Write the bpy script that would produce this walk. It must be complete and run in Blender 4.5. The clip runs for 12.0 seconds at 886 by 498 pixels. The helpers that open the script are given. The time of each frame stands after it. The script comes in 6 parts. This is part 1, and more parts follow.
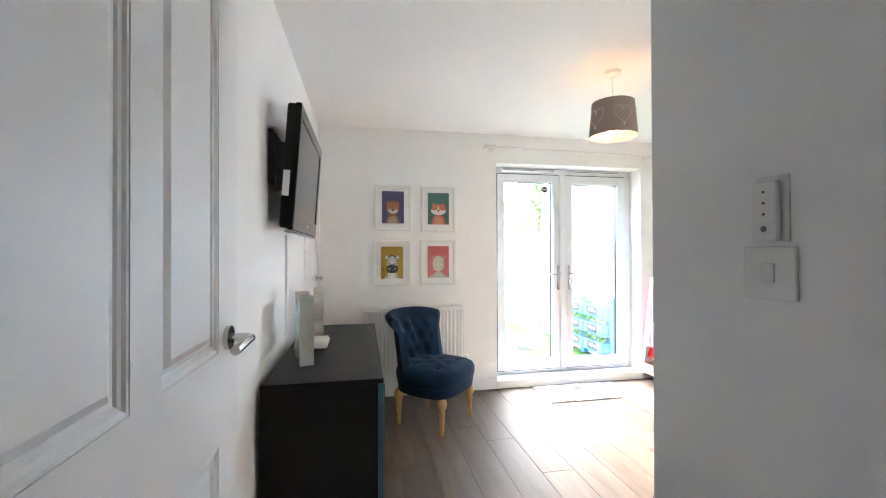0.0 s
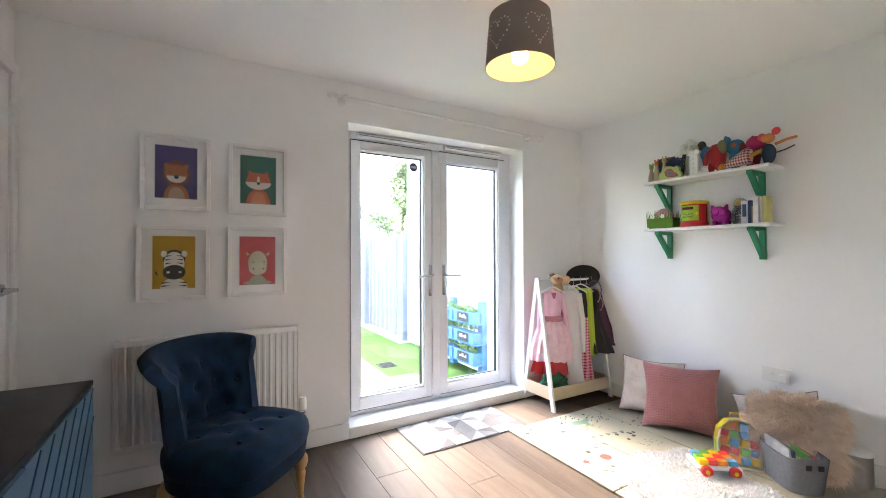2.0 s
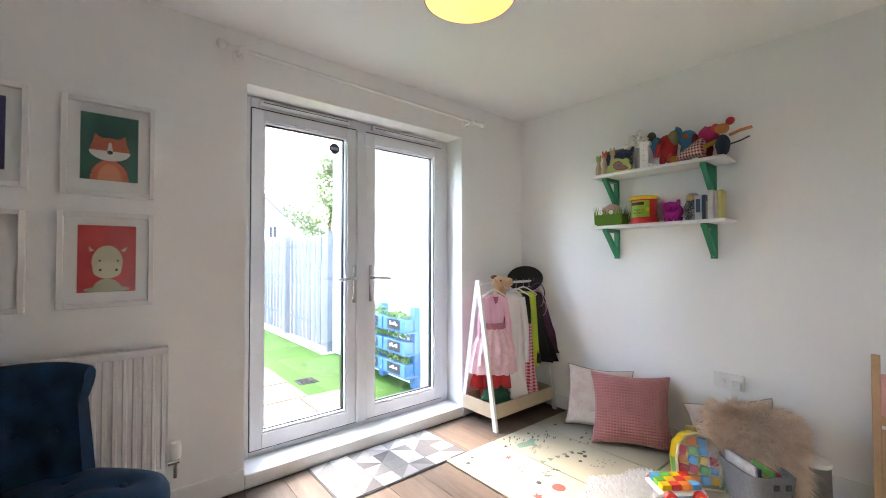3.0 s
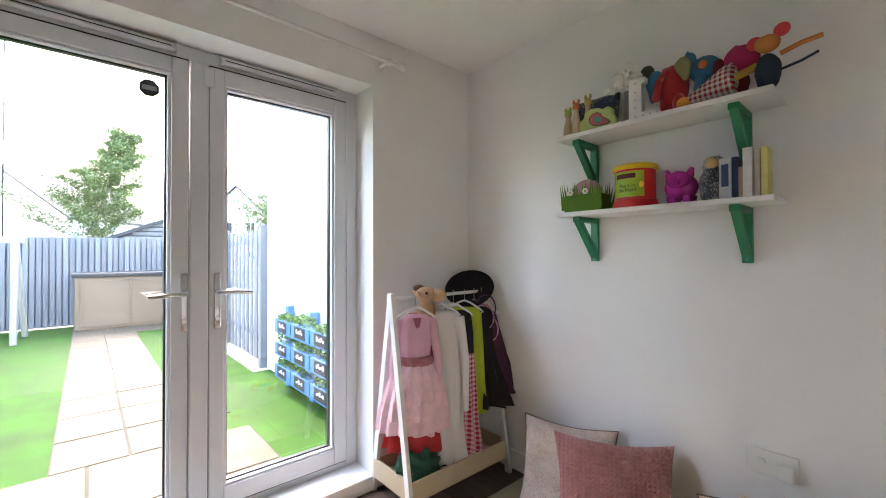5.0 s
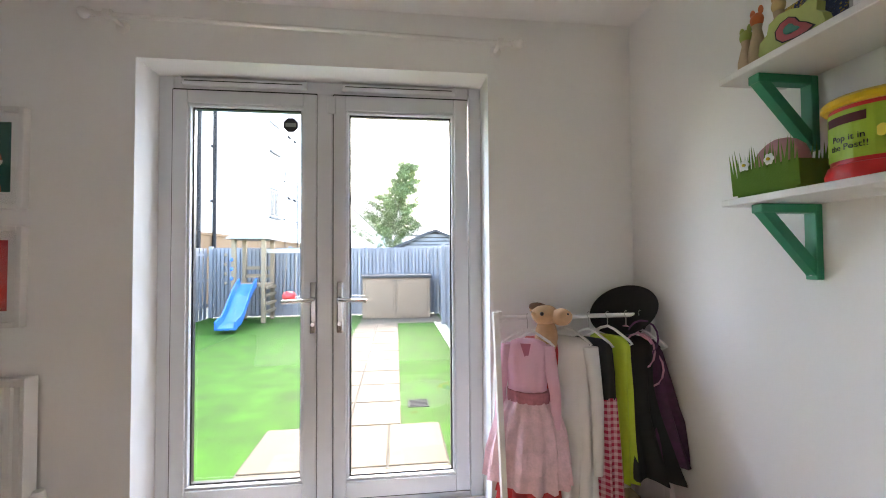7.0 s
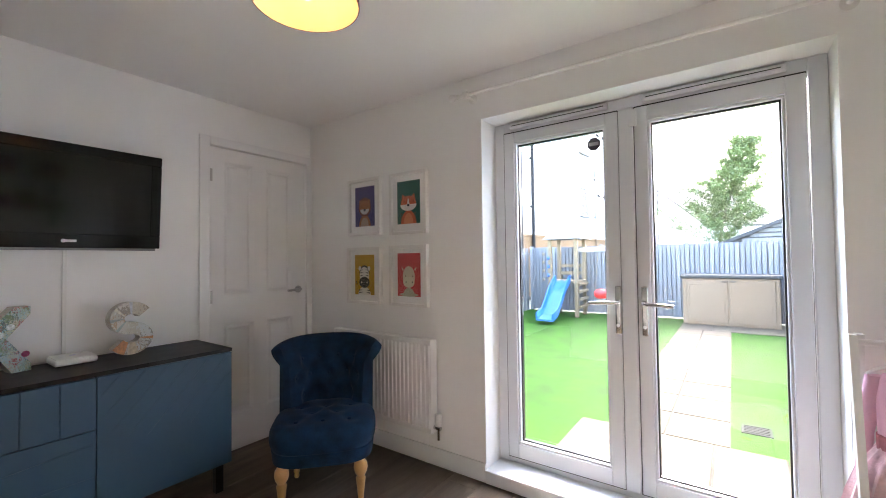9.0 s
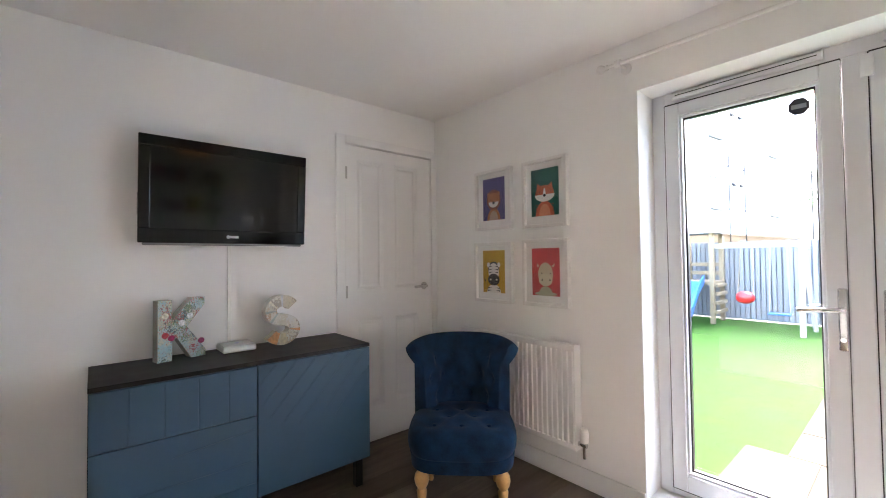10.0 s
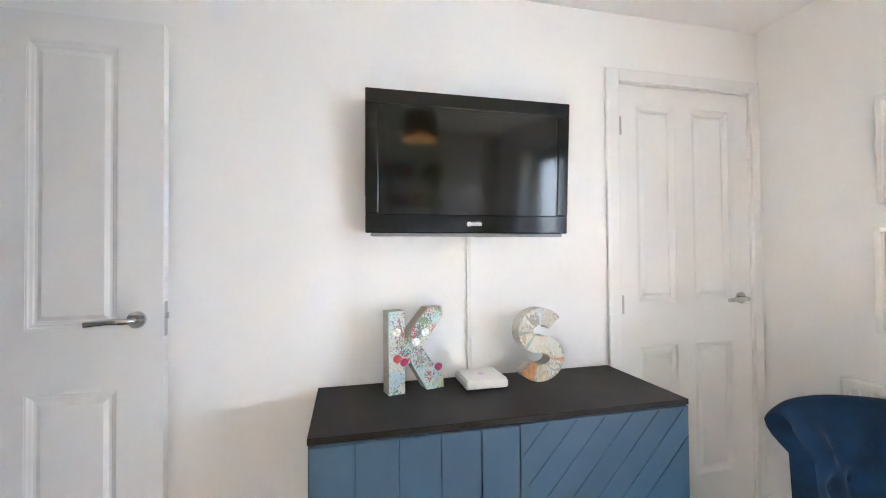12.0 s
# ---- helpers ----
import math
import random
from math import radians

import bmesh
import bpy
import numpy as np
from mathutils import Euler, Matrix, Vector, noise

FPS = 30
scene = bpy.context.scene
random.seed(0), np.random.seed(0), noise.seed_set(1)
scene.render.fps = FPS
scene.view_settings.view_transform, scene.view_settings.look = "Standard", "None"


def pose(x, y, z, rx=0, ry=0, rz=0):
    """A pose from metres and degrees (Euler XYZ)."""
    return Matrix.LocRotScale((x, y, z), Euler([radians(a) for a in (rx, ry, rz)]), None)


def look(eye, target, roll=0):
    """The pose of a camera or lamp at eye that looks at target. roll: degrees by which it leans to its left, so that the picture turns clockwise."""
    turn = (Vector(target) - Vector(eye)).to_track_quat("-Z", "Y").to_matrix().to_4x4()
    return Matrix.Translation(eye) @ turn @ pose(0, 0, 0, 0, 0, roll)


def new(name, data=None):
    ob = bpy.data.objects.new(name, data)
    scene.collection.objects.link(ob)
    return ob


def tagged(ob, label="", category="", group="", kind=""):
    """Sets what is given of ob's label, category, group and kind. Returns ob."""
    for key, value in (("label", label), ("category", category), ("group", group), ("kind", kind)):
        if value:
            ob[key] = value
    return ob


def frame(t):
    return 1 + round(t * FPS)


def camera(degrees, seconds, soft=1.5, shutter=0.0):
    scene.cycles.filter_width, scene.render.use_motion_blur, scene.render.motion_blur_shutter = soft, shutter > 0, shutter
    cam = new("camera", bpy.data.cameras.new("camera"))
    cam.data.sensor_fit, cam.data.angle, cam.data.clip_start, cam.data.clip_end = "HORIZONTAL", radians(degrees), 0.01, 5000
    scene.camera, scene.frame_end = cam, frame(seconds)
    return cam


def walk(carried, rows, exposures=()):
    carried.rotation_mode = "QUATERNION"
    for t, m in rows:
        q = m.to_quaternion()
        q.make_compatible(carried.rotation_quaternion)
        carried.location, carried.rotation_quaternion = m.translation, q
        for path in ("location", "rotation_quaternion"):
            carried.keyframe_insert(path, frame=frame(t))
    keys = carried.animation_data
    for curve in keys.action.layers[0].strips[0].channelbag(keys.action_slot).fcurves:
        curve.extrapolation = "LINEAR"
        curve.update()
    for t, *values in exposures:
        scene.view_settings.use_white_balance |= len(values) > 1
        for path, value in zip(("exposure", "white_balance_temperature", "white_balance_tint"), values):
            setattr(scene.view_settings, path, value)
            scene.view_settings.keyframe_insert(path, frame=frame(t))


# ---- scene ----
cam = camera(94.9, 12.0, soft=1.0)
PATH = [
    (0, (0.367, 0.101, 1.232), (0.753, 2.063, 1.246), -0.2),
    (0.5, (0.455, 0.392, 1.236), (0.969, 2.325, 1.242), -0.1),
    (0.8, (0.488, 0.537, 1.24), (1.096, 2.443, 1.243), -0.2),
    (1, (0.528, 0.625, 1.228), (1.196, 2.51, 1.238), -0.2),
    (1.3, (0.574, 0.758, 1.208), (1.35, 2.601, 1.221), -0.3),
    (1.5, (0.628, 0.844, 1.199), (1.465, 2.661, 1.217), -0.2),
    (2, (0.758, 1.039, 1.179), (1.763, 2.768, 1.204), -0.2),
    (2.5, (0.886, 1.219, 1.163), (2.038, 2.854, 1.193), -0.2),
    (3, (1.005, 1.402, 1.147), (2.282, 2.94, 1.19), -0.1),
    (3.5, (1.181, 1.546, 1.146), (2.56, 2.994, 1.186), -0.2),
    (3.7, (1.278, 1.594, 1.149), (2.677, 3.022, 1.191), -0.3),
    (5.3, (2.07, 1.843, 1.175), (3.32, 3.404, 1.199), -0.2),
    (5.5, (2.163, 1.832, 1.177), (3.327, 3.457, 1.214), -0.2),
    (6, (2.381, 1.806, 1.204), (3.217, 3.622, 1.245), -0.1),
    (6.5, (2.513, 1.836, 1.2), (3.06, 3.76, 1.24), -0.3),
    (6.7, (2.551, 1.835, 1.192), (2.984, 3.787, 1.245), -0.3),
    (8.3, (2.735, 1.7, 1.243), (1.955, 3.54, 1.292), -1.0),
    (8.5, (2.735, 1.65, 1.243), (1.84, 3.435, 1.295), -0.85),
    (9, (2.69, 1.61, 1.243), (1.537, 3.235, 1.292), -0.75),
    (9.5, (2.58, 1.585, 1.241), (1.23, 3.058, 1.283), -0.7),
    (10, (2.41, 1.612, 1.23), (0.893, 2.918, 1.277), -0.7),
    (10.5, (2.182, 1.624, 1.229), (0.552, 2.78, 1.285), -0.7),
    (11, (1.987, 1.644, 1.221), (0.252, 2.638, 1.271), -0.7),
    (11.5, (1.759, 1.712, 1.237), (-0.087, 2.48, 1.274), -0.5),
    (12, (1.539, 1.703, 1.238), (-0.408, 2.16, 1.272), -0.5),
]
EXPOSURES = [(0.0, 6.36, 6750, 10), (0.8, 6.05, 6800, 11), (1.5, 5.66, 6850, 13), (2.5, 5.28, 6900, 14), (3.5, 5.08, 6950, 14), (5.5, 4.76, 7250, 16), (6.5, 4.76, 7250, 16),
             (8.5, 5.04, 7150, 16), (9.5, 5.28, 7150, 16), (10.5, 5.9, 7100, 15), (11.2, 6.48, 7000, 13), (12.0, 6.66, 6850, 12)]
walk(cam, [(t, look(eye, target, roll)) for t, eye, target, roll in PATH], EXPOSURES)

# ---- world, sun and exposure ----
world = bpy.data.worlds.new("sky")
scene.world = world
world.use_nodes = True
wt = world.node_tree
sky = wt.nodes.new("ShaderNodeTexSky")
sky.sky_type, sky.sun_disc = "NISHITA", False
sky.sun_elevation, sky.sun_rotation = radians(38), radians(355)
sky.air_density, sky.dust_density, sky.ozone_density = 1.0, 2.0, 1.5
wt.links.new(sky.outputs[0], wt.nodes["Background"].inputs[0])
wt.nodes["Background"].inputs[1].default_value = 0.15
sun_data = bpy.data.lights.new("sun", "SUN")
sun_data.energy, sun_data.angle, sun_data.color = 0.36, radians(80), (1.0, 0.98, 0.95)
sun = new("sun", sun_data)
sun.matrix_world = look((2 - 3.1, 4 + 35.9, 28.1), (2, 4, 0))

# ---- materials ----
MATS = {}


def mat(name, color, rough=0.6, metal=0.0, var=0.08, scale=6.0, bump=0.1, fine=90.0, spec=0.5, coat=0.0, sheen=0.0, second=None, island=False):
    """A surface with colour variation at two scales and a fine relief."""
    if name in MATS:
        return MATS[name]
    m = bpy.data.materials.new(name)
    m.use_nodes = True
    n, l = m.node_tree.nodes, m.node_tree.links
    b = n["Principled BSDF"]
    tc = n.new("ShaderNodeTexCoord")
    big, small = n.new("ShaderNodeTexNoise"), n.new("ShaderNodeTexNoise")
    big.inputs["Scale"].default_value, small.inputs["Scale"].default_value = scale, fine
    big.inputs["Detail"].default_value, small.inputs["Detail"].default_value = 4, 3
    for k in (big, small):
        l.new(tc.outputs["Object"], k.inputs["Vector"])
    add = n.new("ShaderNodeMath")
    add.operation = "MULTIPLY_ADD"
    add.inputs[1].default_value = 0.35
    l.new(small.outputs["Fac"], add.inputs[0])
    l.new(big.outputs["Fac"], add.inputs[2])
    ramp = n.new("ShaderNodeValToRGB")
    ramp.color_ramp.elements[0].position, ramp.color_ramp.elements[1].position = 0.42, 0.95
    c2 = second or color
    ramp.color_ramp.elements[0].color = (*[max(0, c * (1 - var)) for c in color], 1)
    ramp.color_ramp.elements[1].color = (*[min(1, c * (1 + var)) for c in c2], 1)
    l.new(add.outputs[0], ramp.inputs[0])
    out = ramp.outputs[0]
    if island:
        oi = n.new("ShaderNodeObjectInfo")
        hsv = n.new("ShaderNodeHueSaturation")
        mr = n.new("ShaderNodeMapRange")
        mr.inputs[3].default_value, mr.inputs[4].default_value = 0.82, 1.12
        l.new(oi.outputs["Random"], mr.inputs[0])
        l.new(mr.outputs[0], hsv.inputs["Value"])
        l.new(out, hsv.inputs["Color"])
        out = hsv.outputs[0]
    l.new(out, b.inputs["Base Color"])
    rr = n.new("ShaderNodeMapRange")
    rr.inputs[3].default_value, rr.inputs[4].default_value = max(0.02, rough * 0.85), min(1, rough * 1.15)
    l.new(big.outputs["Fac"], rr.inputs[0])
    l.new(rr.outputs[0], b.inputs["Roughness"])
    b.inputs["Metallic"].default_value = metal
    b.inputs["Specular IOR Level"].default_value = spec
    b.inputs["Coat Weight"].default_value = coat
    b.inputs["Sheen Weight"].default_value = sheen
    if bump:
        bp = n.new("ShaderNodeBump")
        bp.inputs["Strength"].default_value, bp.inputs["Distance"].default_value = bump, 0.002
        l.new(small.outputs["Fac"], bp.inputs["Height"])
        l.new(bp.outputs[0], b.inputs["Normal"])
    MATS[name] = m
    return m


def glass_mat(name, tint=(1, 1, 1), rough=0.0, gloss=0.06):
    m = bpy.data.materials.new(name)
    m.use_nodes = True
    n, l = m.node_tree.nodes, m.node_tree.links
    n.remove(n["Principled BSDF"])
    tr, gl, mx = n.new("ShaderNodeBsdfTransparent"), n.new("ShaderNodeBsdfGlossy"), n.new("ShaderNodeMixShader")
    tr.inputs[0].default_value = (*tint, 1)
    gl.inputs["Roughness"].default_value = rough
    mx.inputs[0].default_value = gloss
    l.new(tr.outputs[0], mx.inputs[1])
    l.new(gl.outputs[0], mx.inputs[2])
    l.new(mx.outputs[0], n["Material Output"].inputs[0])
    return m


def wood_floor_mat():
    m = mat("laminate_oak", (0.135, 0.100, 0.077), 0.58, var=0.25, scale=2.0, bump=0.06, fine=40, island=True, spec=0.14)
    n, l = m.node_tree.nodes, m.node_tree.links
    mp = n.new("ShaderNodeMapping")
    mp.inputs["Scale"].default_value = (7.0, 0.8, 1.0)
    tc = n["Texture Coordinate"]
    oi = n["Object Info"]
    comb = n.new("ShaderNodeVectorMath")
    comb.operation = "ADD"
    sc = n.new("ShaderNodeVectorMath")
    sc.operation = "SCALE"
    sc.inputs[0].default_value = (13.0, 29.0, 0)
    l.new(oi.outputs["Random"], sc.inputs[3])
    l.new(tc.outputs["Object"], comb.inputs[0])
    l.new(sc.outputs[0], comb.inputs[1])
    l.new(comb.outputs[0], mp.inputs[0])
    for k in ("Noise Texture", "Noise Texture.001"):
        l.new(mp.outputs[0], n[k].inputs["Vector"])
    n["Noise Texture"].inputs["Distortion"].default_value = 1.2
    return m


def emit_mat(name, color, power):
    m = bpy.data.materials.new(name)
    m.use_nodes = True
    b = m.node_tree.nodes["Principled BSDF"]
    b.inputs["Base Color"].default_value = (*color, 1)
    b.inputs["Emission Color"].default_value = (*color, 1)
    b.inputs["Emission Strength"].default_value = power
    return m


WALL = mat("white_wall_paint", (0.885, 0.885, 0.88), 0.75, var=0.012, scale=1.2, bump=0.12, fine=160)
CEIL = mat("ceiling_paint", (0.885, 0.885, 0.88), 0.85, var=0.01, scale=1.0, bump=0.15, fine=120)
GLOSS = mat("white_gloss_paint", (0.83, 0.83, 0.83), 0.42, var=0.01, scale=3, bump=0.03, fine=60, spec=0.35)
UPVC = mat("white_upvc", (0.70, 0.72, 0.75), 0.3, var=0.012, scale=4, bump=0.0)
BLACK = mat("black_plastic", (0.012, 0.012, 0.013), 0.3, var=0.1)
GLOSSBLACK = mat("gloss_black", (0.005, 0.005, 0.0055), 0.10, var=0.1, bump=0, spec=0.3)
SCREEN = mat("screen_glass", (0.004, 0.0045, 0.005), 0.09, var=0.05, bump=0, spec=0.45)
CHROME = mat("chrome", (0.62, 0.62, 0.62), 0.16, metal=1.0, var=0.03, bump=0)
STEEL = mat("brushed_steel", (0.5, 0.49, 0.47), 0.3, metal=1.0, var=0.05, fine=200)
BLACKWOOD = mat("black_brown_foil", (0.009, 0.008, 0.008), 0.42, var=0.25, scale=12, bump=0.1, spec=0.22)
BLUEPAINT = mat("blue_painted_front", (0.025, 0.073, 0.122), 0.5, var=0.05, scale=5, bump=0.12, fine=70)
VELVET = mat("blue_velvet", (0.0025, 0.015, 0.040), 0.75, var=0.3, scale=14, bump=0.3, fine=240, spec=0.12, sheen=0.03, second=(0.004, 0.026, 0.062))
LEGWOOD = mat("varnished_pine", (0.50, 0.27, 0.095), 0.3, var=0.15, scale=10, bump=0.05, coat=0.4)
WHITEPAINT = mat("white_painted_wood", (0.80, 0.79, 0.78), 0.45, var=0.03, scale=8)
PAPER = mat("white_card", (0.84, 0.84, 0.83), 0.8, var=0.01)
PLASTICW = mat("white_plastic", (0.80, 0.80, 0.78), 0.35, var=0.015, bump=0)
GREEN = mat("green_painted_wood", (0.015, 0.235, 0.115), 0.45, var=0.08, scale=9)
GLASS = glass_mat("pane_glass", (0.97, 0.985, 0.98))

# ---- mesh helpers ----


def part(name, bm, material, parent=None, label="", smooth=False, loc=None, rot=None):
    """Links a bmesh as one mesh object under a thing or a part."""
    me = bpy.data.meshes.new(name)
    bmesh.ops.recalc_face_normals(bm, faces=bm.faces)
    bm.to_mesh(me)
    bm.free()
    for mt in material if isinstance(material, (list, tuple)) else [material]:
        me.materials.append(mt)
    if smooth:
        for p in me.polygons:
            p.use_smooth = True
        me.set_sharp_from_angle(angle=radians(smooth if smooth is not True else 40))
    ob = new(name, me)
    if parent:
        ob.parent = parent
    if loc or rot:
        ob.matrix_basis = pose(*(loc or (0, 0, 0)), *(rot or (0, 0, 0)))
    return tagged(ob, label)


def thing(name, label, category, x=0, y=0, z=0, rz=0, group="", kind="", rx=0, ry=0):
    ob = new(name)
    ob.matrix_basis = pose(x, y, z, rx, ry, rz)
    ob.empty_display_size = 0.05
    return tagged(ob, label, category, group, kind)


def box(bm, x0, y0, z0, x1, y1, z1, bevel=0.0, seg=2, mi=0):
    r = bmesh.ops.create_cube(bm, size=1)
    vs = r["verts"]
    for v in vs:
        v.co = Vector(((x0 + x1) / 2 + v.co.x * (x1 - x0), (y0 + y1) / 2 + v.co.y * (y1 - y0), (z0 + z1) / 2 + v.co.z * (z1 - z0)))
    fs = {f for v in vs for f in v.link_faces}
    for f in fs:
        f.material_index = mi
    if bevel:
        es = {e for v in vs for e in v.link_edges}
        bmesh.ops.bevel(bm, geom=list(es), offset=bevel, segments=seg, affect="EDGES", profile=0.5)
    return bm


def B(*a, **k):
    return box(bmesh.new(), *a, **k)


def cyl(bm, p0, p1, r0, r1=None, seg=16, caps=True):
    p0, p1 = Vector(p0), Vector(p1)
    d = p1 - p0
    m = Matrix.Translation((p0 + p1) / 2) @ d.to_track_quat("Z", "Y").to_matrix().to_4x4()
    bmesh.ops.create_cone(bm, cap_ends=caps, segments=seg, radius1=r0, radius2=r0 if r1 is None else r1, depth=d.length, matrix=m)
    return bm


def C(*a, **k):
    return cyl(bmesh.new(), *a, **k)


def ball(bm, c, r, seg=16, rings=10, rot=None):
    r = (r, r, r) if isinstance(r, (int, float)) else r
    m = Matrix.Translation(c) @ (rot or Matrix.Identity(4)) @ Matrix.Diagonal((*r, 1))
    bmesh.ops.create_uvsphere(bm, u_segments=seg, v_segments=rings, radius=1, matrix=m)
    return bm


def S(*a, **k):
    return ball(bmesh.new(), *a, **k)


def loft(bm, rings, close=True):
    """Skins a list of rings (lists of points, all of one length) and caps both ends."""
    vs = [[bm.verts.new(p) for p in r] for r in rings]
    n = len(vs[0])
    for a, b in zip(vs, vs[1:]):
        for i in range(n if close else n - 1):
            j = (i + 1) % n
            bm.faces.new((a[i], a[j], b[j], b[i]))
    if close:
        bm.faces.new(vs[0][::-1])
        bm.faces.new(vs[-1])
    return bm


def lathe(bm, profile, seg=20, c=(0, 0)):
    """profile: (radius, z) from the bottom up."""
    return loft(bm, [[(c[0] + r * math.cos(2 * math.pi * i / seg), c[1] + r * math.sin(2 * math.pi * i / seg), z) for i in range(seg)] for r, z in profile])


def tube(bm, pts, r, seg=8):
    pts = [Vector(p) for p in pts]
    rings = []
    for i, p in enumerate(pts):
        d = (pts[min(i + 1, len(pts) - 1)] - pts[max(i - 1, 0)]).normalized()
        up = Vector((0, 0, 1)) if abs(d.z) < 0.9 else Vector((1, 0, 0))
        a = d.cross(up).normalized()
        b = d.cross(a)
        rings.append([p + r * (math.cos(2 * math.pi * k / seg) * a + math.sin(2 * math.pi * k / seg) * b) for k in range(seg)])
    return loft(bm, rings)


def prism(bm, pts, axis, a0, a1, mi=0):
    """Extrudes an outline of (u, v) along axis from a0 to a1; u, v are the two other axes in order."""
    def at(u, v, w):
        return {"x": (w, u, v), "y": (u, w, v), "z": (u, v, w)}[axis]
    lo = [bm.verts.new(at(u, v, a0)) for u, v in pts]
    hi = [bm.verts.new(at(u, v, a1)) for u, v in pts]
    fs = [bm.faces.new(lo[::-1]), bm.faces.new(hi)]
    n = len(pts)
    for i in range(n):
        fs.append(bm.faces.new((lo[i], lo[(i + 1) % n], hi[(i + 1) % n], hi[i])))
    for f in fs:
        f.material_index = mi
    return bm


def P(*a, **k):
    return prism(bmesh.new(), *a, **k)


def flat_disc(cx, cy, rx, ry, n=20, a0=0, a1=360):
    return [(cx + rx * math.cos(radians(a0 + (a1 - a0) * i / n)), cy + ry * math.sin(radians(a0 + (a1 - a0) * i / n))) for i in range(n + (0 if a1 - a0 == 360 else 1))]


# ---- the room ----
XR, YN, YS, ZC = 3.70, 3.61, 0.925, 2.29   # east wall, north wall, south wall, ceiling
YD, XP = 0.33, 1.02                          # doorway wall, partition
DX0, DX1, DZ1 = 1.548, 3.018, 2.034            # garden door opening

bm = bmesh.new()
box(bm, -0.12, -1.3, 0, 0, 2.85, ZC + .1)
box(bm, -0.12, 2.85, 1.99, 0, 3.56, ZC + .1)
box(bm, -0.12, 3.56, 0, 0, 3.91, ZC + .1)
box(bm, -0.16, 2.7, 0, -0.122, 3.7, ZC)
tagged(part("wall_west", bm, WALL), "white painted plaster wall with a cupboard doorway", "wall", kind="structure")
bm = bmesh.new()
box(bm, 0, YN, 0, DX0, YN + .3, ZC + .1)
box(bm, DX1, YN, 0, XR + .12, YN + .3, ZC + .1)
box(bm, DX0, YN, DZ1, DX1, YN + .3, ZC + .1)
tagged(part("wall_north", bm, WALL), "white painted wall round the garden doors", "wall", kind="structure")
tagged(part("wall_east", B(XR, YS - .12, 0, XR + .12, YN, ZC + .1), WALL), "plain white painted wall behind the shelves", "wall", kind="structure")
bm = bmesh.new()
box(bm, XP, YD, 0, XP + .1, YS - .1, ZC + .1)
box(bm, XP, YS - .1, 0, XR, YS, ZC + .1, 0)
tagged(part("wall_south", bm, WALL), "white painted partition wall with a light switch", "wall", kind="structure")
bm = bmesh.new()
box(bm, 0, YD - .1, 0, 0.035, YD, ZC + .1)
box(bm, 0.845, YD - .1, 0, XP + .1, YD, ZC + .1)
box(bm, 0.035, YD - .1, 2.0, 0.845, YD, ZC + .1)
tagged(part("wall_doorway", bm, WALL), "white wall with the doorway from the hall", "wall", kind="structure")
# unseen hall shell, added to close the space and bounce light back
bm = bmesh.new()
box(bm, 0, -1.3, 0, 1.9, -1.2, ZC + .1)
box(bm, 1.8, -1.2, 0, 1.9, YD - .1, ZC + .1)
box(bm, XP + .1, YD - .1, 0, 1.8, YD, ZC + .1)
tagged(part("wall_hall", bm, WALL), "plain white unseen hall wall, added to reflect light", "wall", kind="structure")
tagged(part("ceiling", B(-.12, -1.3, ZC, XR + .12, YN + .02, ZC + .1), CEIL), "flat white painted ceiling", "ceiling", kind="structure")
floor = tagged(part("floor", B(-.16, -1.3, -.28, XR + .12, YN + .1, -0.008), mat("floor_joint", (0.08, 0.06, 0.045), 0.7)), "grey-brown oak laminate plank floor", "floor", kind="structure")

# skirting boards
bm = bmesh.new()
SK = [(0, YD, 0, 2.785, "w"), (0, YN, DX0, YN, "n"), (DX1, YN, XR, YN, "n"), (XR, YS, XR, YN, "e"), (XP, YD, XP, YS, "p"), (XP, YS, XR, YS, "s")]
for x0, y0, x1, y1, side in SK:
    d = 0.014
    prof = {"w": ((x0, y0, x0 + d, y1)), "n": (x0, y0 - d, x1, y0), "e": (x0 - d, y0, x0, y1), "p": (x0 - d, y0, x0, y1 + d), "s": (x0, y0, x1, y0 + d)}[side]
    box(bm, prof[0], prof[1], 0, prof[2], prof[3], 0.105, 0.004)
tagged(part("baseboard", bm, GLOSS), "white gloss skirting boards", "baseboard", kind="structure")

# cupboard door in the west wall
PD = GLOSS


